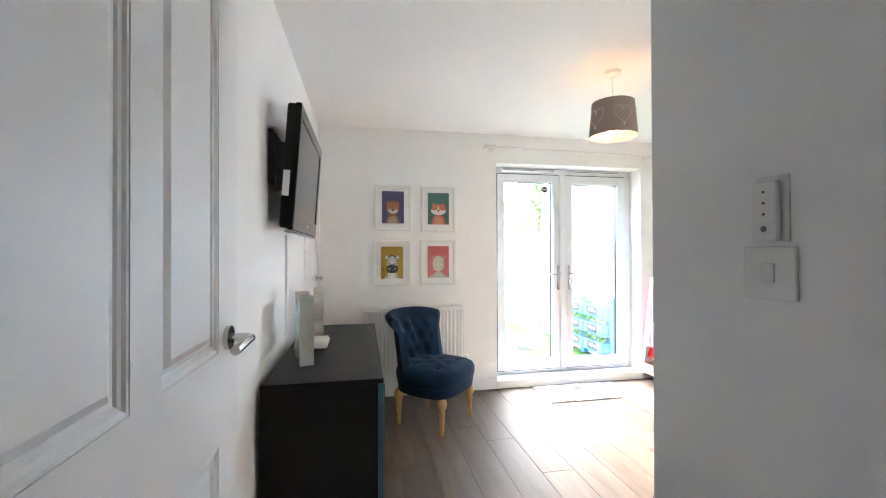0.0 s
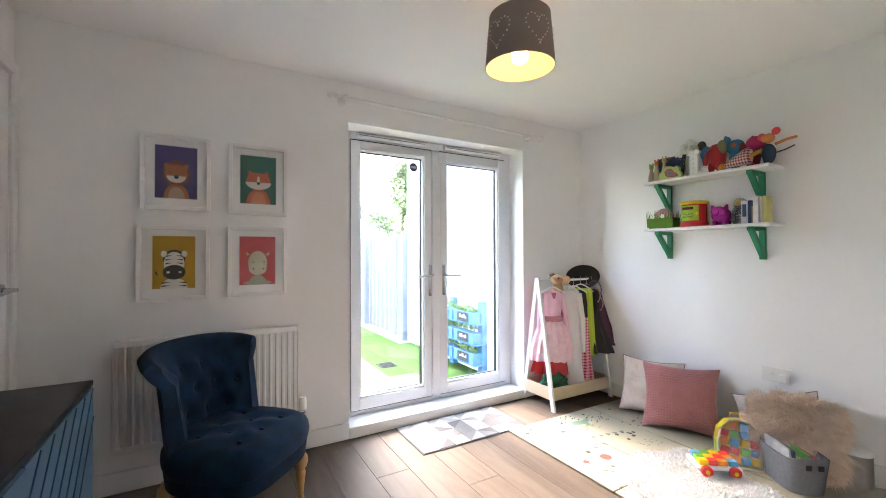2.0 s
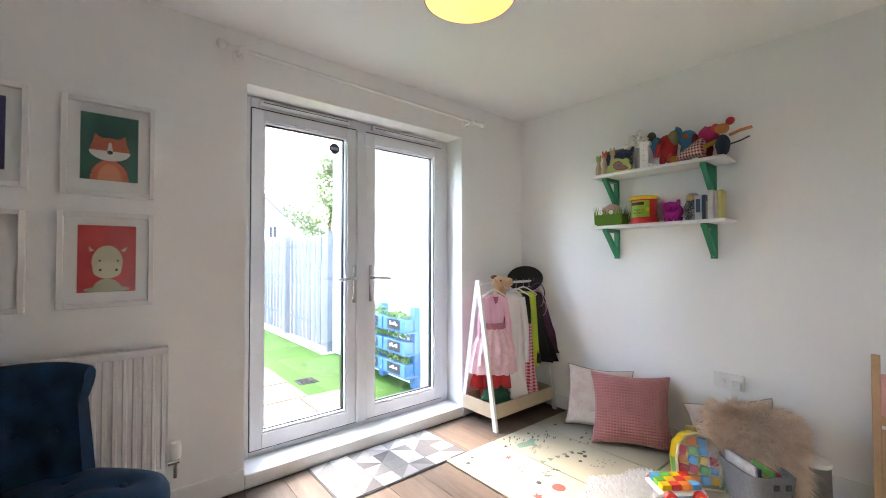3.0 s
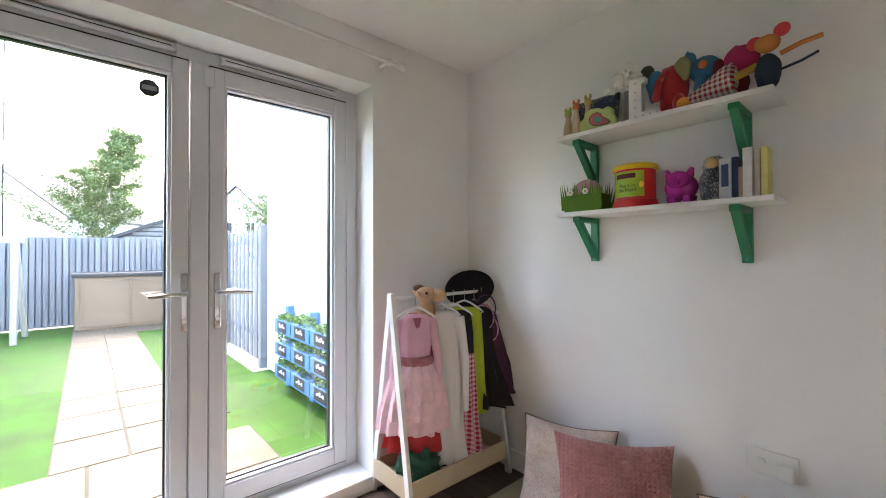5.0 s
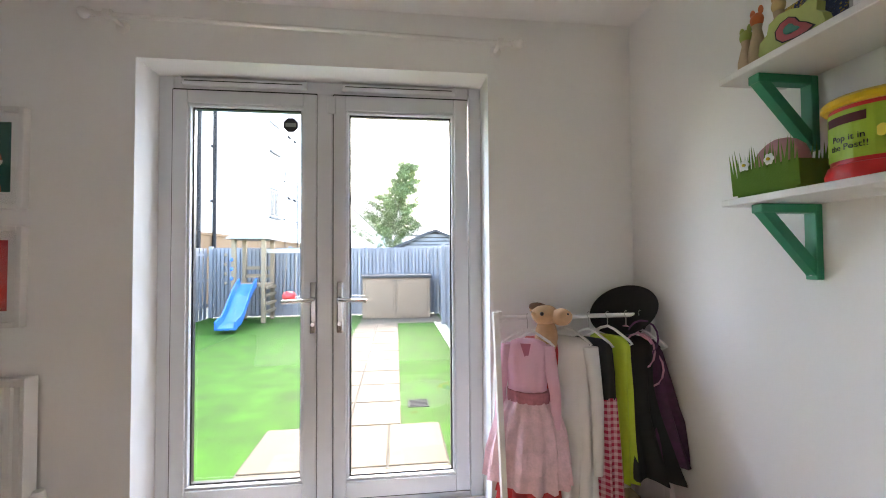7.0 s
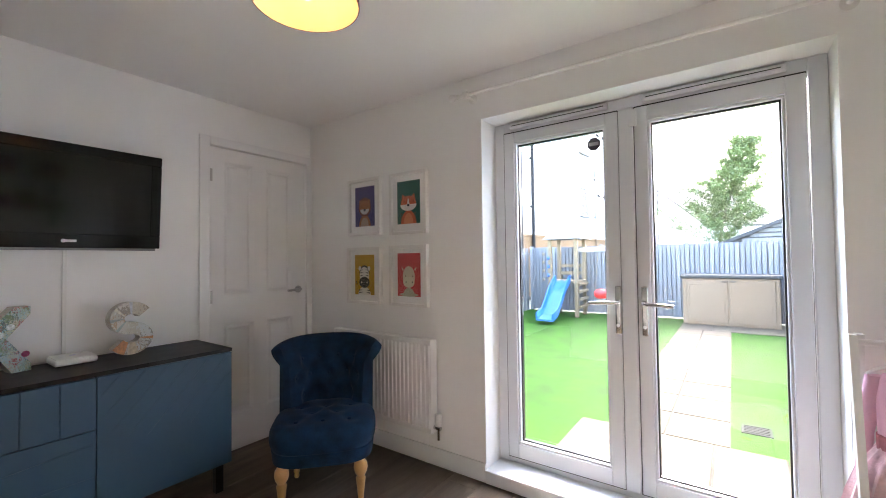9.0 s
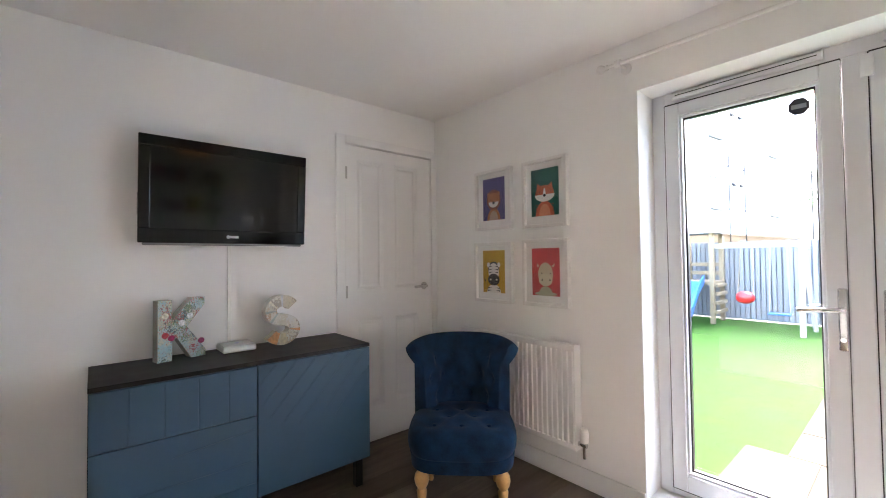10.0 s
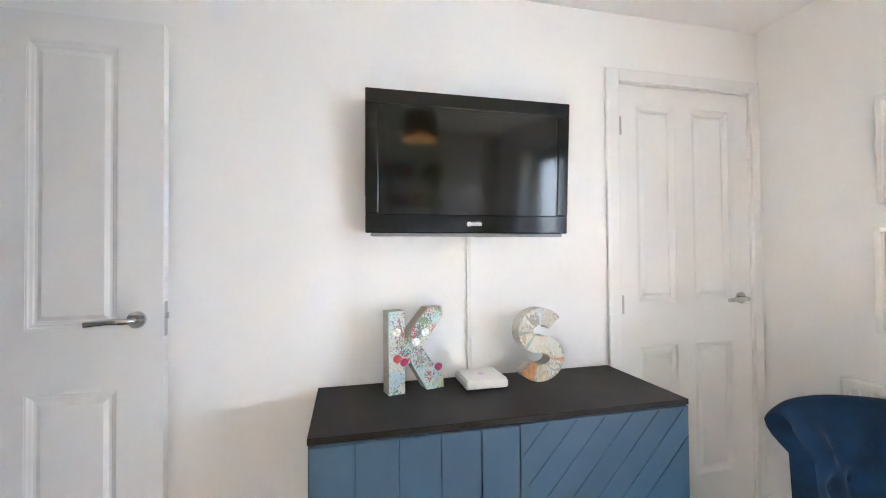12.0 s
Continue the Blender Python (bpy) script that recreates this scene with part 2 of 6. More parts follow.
def panel_door(name, w, h, label, cols, rot=0, loc=(0, 0, 0), both=True, t=0.036):
    """A moulded four-panel leaf: x along its width from the hinge, face at y=0 and y=t; cols: the panels' spans in x."""
    d = thing(name, label, "door", *loc, rz=rot, kind="structure")
    rows_z = ((0.24, 0.835), (1.025, h - 0.085))
    bm = bmesh.new()
    box(bm, .004, .011, .012, w - .004, t - .011, h - .004)
    xs = [0, *cols[0], *cols[1], w]
    for a, b in ((xs[0], xs[1]), (xs[2], xs[3]), (xs[4], xs[5])):
        box(bm, a, 0, .008, b, t, h)
    for a, b in cols:
        for z0, z1 in ((.008, rows_z[0][0]), (rows_z[0][1], rows_z[1][0]), (rows_z[1][1], h)):
            box(bm, a, 0, z0, b, t, z1)
    part("leaf", bm, PD, d)
    for x0, x1 in cols:
        for z0, z1 in rows_z:
            for y, s in ((0, 1), (t, -1)) if both else ((0, 1),):
                bm = bmesh.new()
                rings = []
                for ins, dep in ((0.0004, 0.0012), (0.005, 0.0016), (0.010, 0.0048), (0.016, 0.0064), (0.020, 0.0092), (0.027, 0.0092), (0.040, 0.0035)):
                    yy = y + s * dep
                    rings.append([(x0 + ins, yy, z0 + ins), (x1 - ins, yy, z0 + ins), (x1 - ins, yy, z1 - ins), (x0 + ins, yy, z1 - ins)])
                vs = [[bm.verts.new(p) for p in r] for r in rings]
                for a, b in zip(vs, vs[1:]):
                    for k in range(4):
                        bm.faces.new((a[k], a[(k + 1) % 4], b[(k + 1) % 4], b[k]))
                bm.faces.new(vs[-1])
                part("panel", bm, PD, d)
    return d


def lever(d, x, y, z, s, sx, length=0.115):
    """A lever handle on a round rose at (x, y, z), standing out along s, pointing along sx."""
    h = part("handle", C((x, y, z), (x, y + s * .009, z), .026, seg=24), CHROME, d, "chrome lever handle", smooth=True)
    bm = bmesh.new()
    tube(bm, [(x, y + s * .008, z), (x, y + s * .042, z), (x + sx * .012, y + s * .052, z), (x + sx * .05, y + s * .054, z + .002), (x + sx * length, y + s * .05, z - .004)], .0095, 10)
    part("lever", bm, CHROME, h, smooth=True)


cup = panel_door("door_1", 0.705, 1.985, "white four-panel cupboard door, closed", ((.088, .288), (.382, .586)), 90, (-.004, 2.853, 0), both=False)
lever(cup, 0.64, 0, 1.03, -1, -1)
for hz in (1.80, 1.02, 0.22):
    hg = part("hinge", C((-.004, -.008, hz - .04), (-.004, -.008, hz + .04), .006, seg=10), STEEL, cup, "steel hinge")
    part("hinge_leaf", B(-.012, -.0035, hz - .04, .016, -.001, hz + .04), STEEL, hg)
bm = bmesh.new()
box(bm, 0, 2.785, 0, 0.016, 2.848, 2.045, .004)
box(bm, 0, 3.562, 0, 0.016, 3.609, 2.045, .004)
box(bm, 0, 2.848, 1.99, 0.016, 3.562, 2.045, .004)
tagged(part("trim", bm, GLOSS), "white gloss architrave round the cupboard door", "trim", kind="structure")

# room door, folded back along the west wall
room_door = panel_door("door_2", 0.80, 1.99, "white four-panel room door, wide open against the wall", ((.111, .353), (.434, .676)), 90, (0.076, YD + .003, 0))
lever(room_door, 0.728, 0, 1.047, -1, -1)
lk = part("latch", B(.7995, .008, .99, .8015, .028, 1.10), STEEL, room_door, "steel latch plate")
part("bolt", B(.8015, .013, 1.045, .809, .023, 1.065, .002), STEEL, lk)
bm = bmesh.new()
box(bm, .0, YD - .115, 0, .035, YD + .004, 2.03)
box(bm, .845, YD - .115, 0, .875, YD + .004, 2.03)
box(bm, .035, YD - .115, 2.0, .845, YD + .004, 2.03)
box(bm, .877, YD, 0, .94, YD + .016, 2.09, .004)
tagged(part("trim", bm, GLOSS), "white gloss door lining and architrave", "trim", kind="structure")

# garden doors
FD = thing("door_3", "closed white upvc double garden doors with clear glass", "door", kind="structure")
FY = 3.775
bm = bmesh.new()
box(bm, DX0, FY, .06, DX0 + .062, FY + .075, DZ1, .003, 1)
box(bm, DX1 - .062, FY, .06, DX1, FY + .075, DZ1, .003, 1)
box(bm, DX0 + .062, FY, 1.975, DX1 - .062, FY + .075, DZ1, .003, 1)
box(bm, DX0 + .062, FY, .06, DX1 - .062, FY + .075, .098, .003, 1)
part("door_frame", bm, UPVC, FD)
ZB, ZT = .104, 1.970


def sash(x0, x1, gx0, gx1, gz0, gz1, hx, hs):
    y0, y1 = FY - .012, FY + .058
    bm = bmesh.new()
    box(bm, x0, y0, ZB, gx0 - .012, y1, ZT, .004)
    box(bm, gx1 + .012, y0, ZB, x1, y1, ZT, .004)
    box(bm, gx0 - .012, y0, ZB, gx1 + .012, y1, gz0 - .012, .004)
    box(bm, gx0 - .012, y0, gz1 + .012, gx1 + .012, y1, ZT, .004)
    s = part("sash", bm, UPVC, FD)
    bm = bmesh.new()
    for a in ((gx0 - .012, gz0, gx0, gz1), (gx1, gz0, gx1 + .012, gz1), (gx0 - .012, gz0 - .012, gx1 + .012, gz0), (gx0 - .012, gz1, gx1 + .012, gz1 + .012)):
        box(bm, a[0], y0 + .008, a[1], a[2], y0 + .05, a[3], .002, 1)
    part("glazing_bead", bm, UPVC, s)
    bm = bmesh.new()
    for a in ((gx0, gz0, gx0 + .007, gz1), (gx1 - .007, gz0, gx1, gz1), (gx0 + .007, gz0, gx1 - .007, gz0 + .007), (gx0 + .007, gz1 - .007, gx1 - .007, gz1)):
        box(bm, a[0], y0 + .030, a[1], a[2], y0 + .054, a[3])
    part("gasket", bm, BLACK, s, "black rubber gasket")
    # black strips stand in for the shadow gap between sash and frame
    bm = bmesh.new()
    for a in ((x0 - .0038, ZB - .004, x0 - .0002, ZT + .004), (x1 + .0002, ZB - .004, x1 + .0018, ZT + .004), (x0, ZB - .0048, x1, ZB - .0002), (x0, ZT + .0002, x1, ZT + .0066)):
        box(bm, a[0], y0 + .006, a[1], a[2], y0 + .03, a[3])
    part("weather_seal", bm, BLACK, s, "black strip for the shadow gap")
    g = part("pane", B(gx0, y0 + .050, gz0, gx1, y0 + .054, gz1), GLASS, s, "clear glass pane")
    g.visible_shadow = False
    h = part("handle_plate", B(hx - .014, y0 - .011, .862, hx + .014, y0, 1.098, .006, 3), CHROME, FD, "chrome handle backplate", smooth=True)
    bm = bmesh.new()
    tube(bm, [(hx, y0 - .01, 1.02), (hx, y0 - .045, 1.02), (hx + hs * .015, y0 - .055, 1.018), (hx + hs * .07, y0 - .058, 1.016), (hx + hs * .125, y0 - .055, 1.012)], .0095, 10)
    part("lever", bm, CHROME, h, smooth=True)
    part("key_cylinder", C((hx, y0 - .018, .905), (hx, y0, .905), .009, seg=14), CHROME, h, smooth=True)
    return s


sash(1.612, 2.240, 1.686, 2.168, .196, 1.900, 2.226, -1)
sash(2.316, 2.950, 2.386, 2.872, .192, 1.888, 2.346, 1)
part("meeting_stile", B(2.244, FY - .022, ZB, 2.312, FY + .058, ZT, .006), UPVC, FD)
part("catch", B(2.292, FY - .034, 1.875, 2.330, FY - .0225, 1.958, .004), UPVC, FD)
for vx0, vx1 in ((1.655, 2.19), (2.36, 2.885)):
    v = part("trickle_vent", P([(FY, 1.992), (FY - .016, 1.992), (FY - .026, 2.000), (FY - .026, 2.016), (FY - .008, 2.026), (FY, 2.026)], "x", vx0, vx1), UPVC, FD, "white trickle vent")
    # the slot's shadow line is a black strip laid on the vent's face
    part("vent_slot", B(vx0 + .012, FY - .0275, 2.0045, vx1 - .012, FY - .0262, 2.0085), BLACK, v, "black strip for the shaded vent slot")
    part("vent_cap", B(vx0 - .006, FY - .028, 1.991, vx0, FY, 2.027, .002), UPVC, v)
    part("vent_cap", B(vx1, FY - .028, 1.991, vx1 + .006, FY, 2.027, .002), UPVC, v)
bm = bmesh.new()
box(bm, DX0, YN - .018, 0, DX1, FY, .072, .006)
tagged(part("sill", bm, GLOSS), "white painted sill board under the garden doors", "sill", kind="structure")

# security sticker on the pane
st = thing("sticker", "small dark octagonal sticker on the glass", "sticker", 2.112, FY + .034, 1.838)
part("disc", P([(.036 * math.cos(radians(22.5 + 45 * i)), .036 * math.sin(radians(22.5 + 45 * i))) for i in range(8)], "y", 0, .0015), mat("sticker_grey", (.05, .05, .06), .4), st)
part("bar", B(-.024, -.0016, -.009, .024, -.0005, .009), mat("sticker_pale", (.35, .36, .38), .5), st)

# curtain pole
cp = thing("curtain_pole", "thin white curtain pole above the garden doors", "curtain pole", 1.500, 3.522, 2.156, ry=.9)
PLEN = 1.552
part("pole", C((-.05, 0, 0), (PLEN + .05, 0, 0), .009, seg=14), WHITEPAINT, cp, smooth=True)
for fx, sgn in ((-.05, -1), (PLEN + .05, 1)):
    part("finial", lathe(bmesh.new(), [(.0095, 0), (.0135, .004), (.0135, .010), (.009, .014), (.015, .022), (.021, .032), (.0225, .041), (.019, .051), (.010, .058), (.002, .060)], 20), WHITEPAINT, cp, "turned white finial", loc=(fx, 0, 0), rot=(0, 90 * sgn, 0), smooth=True)
for fx in (0, PLEN):
    b = part("bracket", C((fx, .004, 0), (fx, .0862, 0), .0095, seg=12), WHITEPAINT, cp, smooth=True)
    part("cup", C((fx - .013, 0, 0), (fx + .013, 0, 0), .019, seg=18), WHITEPAINT, b, smooth=True)
    part("rose", lathe(bmesh.new(), [(.0, 0), (.026, 0), (.027, .004), (.020, .010), (.0, .012)], 20), WHITEPAINT, b, loc=(fx, .0868, 0), rot=(90, 0, 0), smooth=True)

# ceiling lamp
LX, LY = 1.813, 2.252
SHADE = mat("taupe_fabric_shade", (.30, .25, .22), .9, var=.08, bump=.25, fine=300)
lampt = thing("ceiling_lamp", "pendant lamp with a taupe fabric drum shade, switched on", "lamp", LX, LY, ZC)
part("ceiling_rose", lathe(bmesh.new(), [(.0, -.03), (.03, -.03), (.045, -.02), (.047, 0), (0, 0)], 24), PLASTICW, lampt, smooth=True)
part("flex", C((0, 0, -.03), (0, 0, -.20), .003, seg=8), PLASTICW, lampt)
part("lampholder", C((0, 0, -.20), (0, 0, -.27), .019, .021, seg=16), PLASTICW, lampt, smooth=True)
bm = bmesh.new()
RT, RB, ZT0, ZB0 = .118, .135, -.185, -.385
prof = [(RT, ZT0), (RB, ZB0), (RB - .003, ZB0), (RT - .003, ZT0)]
N = 48
vs = [[bm.verts.new((r * math.cos(2 * math.pi * i / N), r * math.sin(2 * math.pi * i / N), z)) for i in range(N)] for r, z in prof]
for k in range(4):
    for i in range(N):
        f = bm.faces.new((vs[k][i], vs[k][(i + 1) % N], vs[(k + 1) % 4][(i + 1) % N], vs[(k + 1) % 4][i]))
        f.material_index = 1 if k == 2 else 0
shade = part("shade", bm, [SHADE, mat("shade_lining", (.85, .78, .62), .8, var=.02)], lampt, "taupe fabric shade with dotted hearts", smooth=30)
for ang in (190, 262, 334, 46, 118):
    bm = bmesh.new()
    for i in range(26):
        t = 2 * math.pi * i / 26
        hx = .05 * (math.sin(t) ** 3)
        hz = .0039 * (13 * math.cos(t) - 5 * math.cos(2 * t) - 2 * math.cos(3 * t) - math.cos(4 * t))
        z = -.285 + hz
        r = RT + (RB - RT) * (ZT0 - z) / (ZT0 - ZB0) + .0008
        a = radians(ang) + hx / r
        bmesh.ops.create_icosphere(bm, subdivisions=1, radius=.0034, matrix=Matrix.Translation((r * math.cos(a), r * math.sin(a), z)))
    part("heart", bm, mat("cream_dots", (.75, .72, .66), .8), shade, "cream heart of small dots")
bm = bmesh.new()
for a in range(3):
    cyl(bm, (0, 0, -.215), (RT * math.cos(a * 2.094), RT * math.sin(a * 2.094), ZT0 - .002), .0018, seg=6)
part("spider", bm, STEEL, lampt)
part("bulb", lathe(bmesh.new(), [(.012, -.27), (.016, -.285), (.03, -.315), (.034, -.335), (.028, -.358), (.012, -.37), (0, -.372)], 20), emit_mat("bulb_glow", (1.0, .52, .21), .5), lampt, "glowing warm bulb", smooth=True)

# television
TVX = .112
tv = thing("television", "black flat-screen television on a wall bracket, switched off", "television", .112, 2.152, 1.57, ry=4)
part("casing", B(-.05, -.386, -.245, 0, .386, .248, .012, 3), GLOSSBLACK, tv, smooth=True)
bm = bmesh.new()
for a in ((-.388, .198, .388, .25), (-.388, -.25, .388, -.182), (-.388, -.182, -.342, .198), (.342, -.182, .388, .198)):
    box(bm, -.018, a[0], a[1], .006, a[2], a[3], .004)
part("bezel", bm, GLOSSBLACK, tv, "gloss black bezel")
part("screen", B(-.002, -.342, -.182, .002, .342, .198), SCREEN, tv, "dark glossy screen")
bm = bmesh.new()
box(bm, -.03, -.37, -.262, .004, .37, -.25, .005)
part("lower_lip", bm, mat("clear_acrylic", (.25, .25, .26), .1), tv)
part("logo", B(.006, -.004, -.222, .0066, .036, -.21), mat("logo_silver", (.6, .6, .62), .3), tv, "small silver badge")
part("logo_disc", C((.006, -.012, -.216), (.0068, -.012, -.216), .009, seg=16), MATS["logo_silver"], tv)
part("side_button", B(-.045, -.389, -.12, -.02, -.386, -.02), CHROME, tv)
br = thing("wall_bracket", "black steel television wall bracket", "bracket", 0, 2.152, 1.58)
part("wall_plate", B(.002, -.36, -.075, .02, .36, .14, .004), BLACK, br)
for s in (-.3, -.2, .2, .3):
    part("arm", B(.02, s - .015, -.1, .062, s + .015, .1, .003), BLACK, br)
cv = thing("cable_cover", "narrow white cable cover running down the wall", "cable cover", 0, 2.165, .775)
part("channel", B(.0005, -.009, 0, .012, .009, .54, .003), PLASTICW, cv)

# sideboard
CX, CY0, CYM, CY1, CZ0, CZ1 = .44, 1.60, 2.184, 2.767, .155, .772
cab = thing("sideboard", "low sideboard with blue painted fronts and a black top", "sideboard", 0.018, CY0, 0)
W, D1 = CY1 - CY0, CX - .018
bm = bmesh.new()
box(bm, 0, 0, CZ0, D1 - .02, W, CZ1 - .018, .001, 1)
part("body", bm, BLACKWOOD, cab, "black carcass")
part("top", B(0, -.001, CZ1 - .018, D1 - .001, W + .001, CZ1, .0015, 1), BLACKWOOD, cab, "black worktop")
WM = CYM - CY0


def front(y0, y1, z0, z1, grooves, name):
    """A panel with V-grooves given as (y, z)-(y, z) lines cut in as dark slits of relief."""
    p = part(name, B(D1 - .019, y0, z0, D1, y1, z1, .0012, 1), BLUEPAINT, cab, "blue painted front")
    for (a, b, c, d) in grooves:
        dv = Vector((0, c - a, d - b))
        if dv.length < .02:
            continue
        nrm = Vector((0, -dv.z, dv.y)).normalized() * .0022
        bm = bmesh.new()
        o = Vector((D1 + .0002, a, b))
        vv = [bm.verts.new(o + nrm + dv * 0), bm.verts.new(o + dv + nrm), bm.verts.new(o + dv - nrm), bm.verts.new(o - nrm)]
        f = bm.faces.new(vv)
        r = bmesh.ops.extrude_face_region(bm, geom=[f])
        for e in r["geom"]:
            if isinstance(e, bmesh.types.BMVert):
                e.co.x += .0032
        part("batten_edge", bm, BLUEPAINT, p)
    return p


zs = .527
dfr = front(.002, WM - .002, zs + .002, CZ1 - .022, [], "drawer_front")
for k in range(5):
    a, b = .002 + k * .116, min(.002 + (k + 1) * .116, WM - .002)
    part("board", B(D1 + .0002, a + .0012, zs + .003, D1 + .0045, b - .0012, CZ1 - .023, .0016, 1), BLUEPAINT, dfr)
front(.002, WM - .002, CZ0 + .002, zs - .002, [(.26, zs - .09, WM - .01, zs - .06), (.01, zs - .2, WM - .01, zs - .2), (.01, zs - .3, WM - .01, zs - .3)], "drawer_front")
diag = []
for k in range(7):
    a = WM + .03 + k * .095
    top = CZ1 - .026
    ln = min(.36, a - WM)
    yy1, zz1 = a + .06, top
    ext = [.08, .16, .22, .26, .28, .24, .2][k]
    if yy1 > W - .006:
        zz1 -= (yy1 - (W - .006)) * 1.1
        yy1 = W - .006
    diag.append((max(WM + .006, yy1 - ext), zz1 - (yy1 - max(WM + .006, yy1 - ext)) * 1.1, yy1, zz1))
front(WM + .002, W - .002, CZ0 + .002, CZ1 - .022, diag, "cabinet_door")
for fx in (.03, D1 - .07):
    for fy in (.03, WM - .02, W - .07):
        part("leg", B(fx, fy, 0, fx + .04, fy + .04, CZ0, .002, 1), BLACKWOOD, cab)

# ---- garden ----
G = -.28
GRASS = mat("artificial_grass", (.014, .055, .0035), .9, var=.25, scale=3, bump=.5, fine=160, spec=.15, second=(.024, .085, .007))
SLAB = mat("cream_paving", (.076, .058, .034), .8, var=.18, scale=4, bump=.3, fine=60, island=True)
FENCE = mat("grey_blue_fence_paint", (.175, .182, .197), .75, var=.12, scale=9, bump=.3, fine=50, island=True)
RENDER = mat("white_render", (.80, .80, .80), .9, var=.03, scale=2, bump=.3, fine=80)
SLATE = mat("dark_slate_roof", (.034, .036, .041), .7, var=.2, scale=3, bump=.3)
GRAVEL = mat("pale_gravel", (.45, .41, .34), .9, var=.35, scale=40, bump=.8, fine=90)
TIMBER = mat("weathered_timber", (.20, .145, .085), .7, var=.2, scale=8, bump=.2)

bm = bmesh.new()
box(bm, -400, YN + .3, G - .4, 400, 600, G - .02)
tagged(part("ground", bm, mat("far_ground", (.12, .13, .10), .9, var=.3, scale=.2)), "plain ground beyond the garden", "ground", kind="structure")
lawn = tagged(part("lawn", B(-2.25, YN + .3, G - .03, 3.76, 13.1, G - .012), GRASS), "bright green artificial lawn", "lawn", kind="structure")
# blades give the lawn its nap
rnd = random.Random(5)
verts, faces = [], []
for i in range(50000):
    x, y = rnd.uniform(-2.2, 3.6), 3.95 + 9.1 * rnd.random() ** 1.35
    if (1.74 < x < 2.65) or (y < 5.58 and 1.48 < x < 3.0) or (y > 11.5 and 1.74 < x < 3.75):
        continue
    a, h = rnd.uniform(0, math.pi), rnd.uniform(.002, .0045)
    w = .003 + .0005 * (y - 3)
    dx, dy = w * math.cos(a), w * math.sin(a)
    k = len(verts)
    verts += [(x - dx, y - dy, G - .014), (x + dx, y + dy, G - .014), (x + rnd.uniform(-.022, .022), y + rnd.uniform(-.022, .022), G - .012 + h)]
    faces.append((k, k + 1, k + 2))
me = bpy.data.meshes.new("grass")
me.from_pydata(verts, [], faces)
me.materials.append(GRASS)
tagged(new("grass", me), "short bright green artificial grass pile", "grass", kind="stuff")

bm = bmesh.new()
for x0, y0, x1, y1 in ((1.485, YN + .302, 2.995, 5.572), (1.742, 5.572, 2.648, 11.5), (1.742, 11.5, 3.70, 13.05)):
    box(bm, x0, y0, G - .06, x1, y1, G - .008)
paving = tagged(part("pavement", bm, mat("paving_joint", (.035, .03, .02), .9)), "cream paving slabs laid as a terrace and path", "pavement", kind="structure")

# fences
def fence_board_mesh(w, h):
    bm = bmesh.new()
    box(bm, -w / 2, -.009, 0, w / 2, .009, h, .002, 1)
    me = bpy.data.meshes.new("board")
    bm.to_mesh(me)
    bm.free()
    me.materials.append(FENCE)
    return me


BOARD = fence_board_mesh(.098, 1.80)
BOARDB = fence_board_mesh(.078, 1.80)


def fence(name, x0, y0, x1, y1, label, step, ztop=0, side=1):
    f = thing(name, label, "fence", x0, y0, G, math.degrees(math.atan2(y1 - y0, x1 - x0)), group="garden fences")
    L = math.hypot(x1 - x0, y1 - y0)
    n = int(L / step)
    for i in range(n):
        o = new("board", BOARDB if side == 2 else BOARD)
        o.parent = f
        o.matrix_basis = pose(step * (i + .5), -.03 if side == 2 else .022 * (i % 2), ztop + rnd.uniform(-.006, .006), 0, rnd.uniform(-.3, .3), rnd.uniform(-2, 2))
        if side == 2:
            o = new("board", BOARD)
            o.parent = f
            o.matrix_basis = pose(step * (i + 1), .045, ztop, 0, rnd.uniform(-.3, .3), 0)
    for z in (.3, .95, 1.6):
        part("rail", B(0, -.008, z, L, .02, z + .07), FENCE, f)
    k = max(2, int(L / 1.85) + 1)
    for i in range(k):
        px = L * i / (k - 1)
        p = part("post", B(px - .045, (-.075 if side == 1 else .11) - .045, 0, px + .045, (-.075 if side == 1 else .11) + .045, 1.84 + ztop, .006), FENCE, f)
    return f


fence("fence", -2.25, 13.12, 3.80, 13.12, "grey-blue painted hit-and-miss board fence", .098, .02, 2)
fence("fence", 3.76, 7.32, 3.80, 13.05, "grey-blue painted close-board fence beside the lawn", .106, 0, -1)
fence("fence", -2.25, 4.1, -2.25, 13.05, "grey-blue painted close-board fence at the lawn's edge", .106, 0, 1)

# gravel strip with an edging along the fence
bm = bmesh.new()
box(bm, 3.52, 7.2, G - .03, 3.74, 11.5, G - .004)
tagged(part("gravel_strip", bm, GRAVEL), "pale gravel strip with a timber edge along the fence", "gravel", kind="structure")
verts, faces = [], []
for i in range(1800):
    c = Vector((rnd.uniform(3.54, 3.71), rnd.uniform(7.2, 11.4), G))
    r = rnd.uniform(.008, .02)
    k = len(verts)
    verts += [c + Vector((math.cos(a) * r * rnd.uniform(.7, 1.2), math.sin(a) * r * rnd.uniform(.7, 1.2), 0)) for a in (0, 1.57, 3.14, 4.71)] + [c + Vector((0, 0, r * .8))]
    faces += [(k + j, k + (j + 1) % 4, k + 4) for j in range(4)]
me = bpy.data.meshes.new("gravel")
me.from_pydata([tuple(v) for v in verts], [], faces)
me.materials.append(GRAVEL)
tagged(new("gravel", me), "loose pale gravel stones", "gravel", kind="stuff")
part("edging", B(3.50, 7.2, G - .03, 3.525, 11.5, G + .015, .003), mat("pale_edging", (.5, .45, .36), .8), lawn)

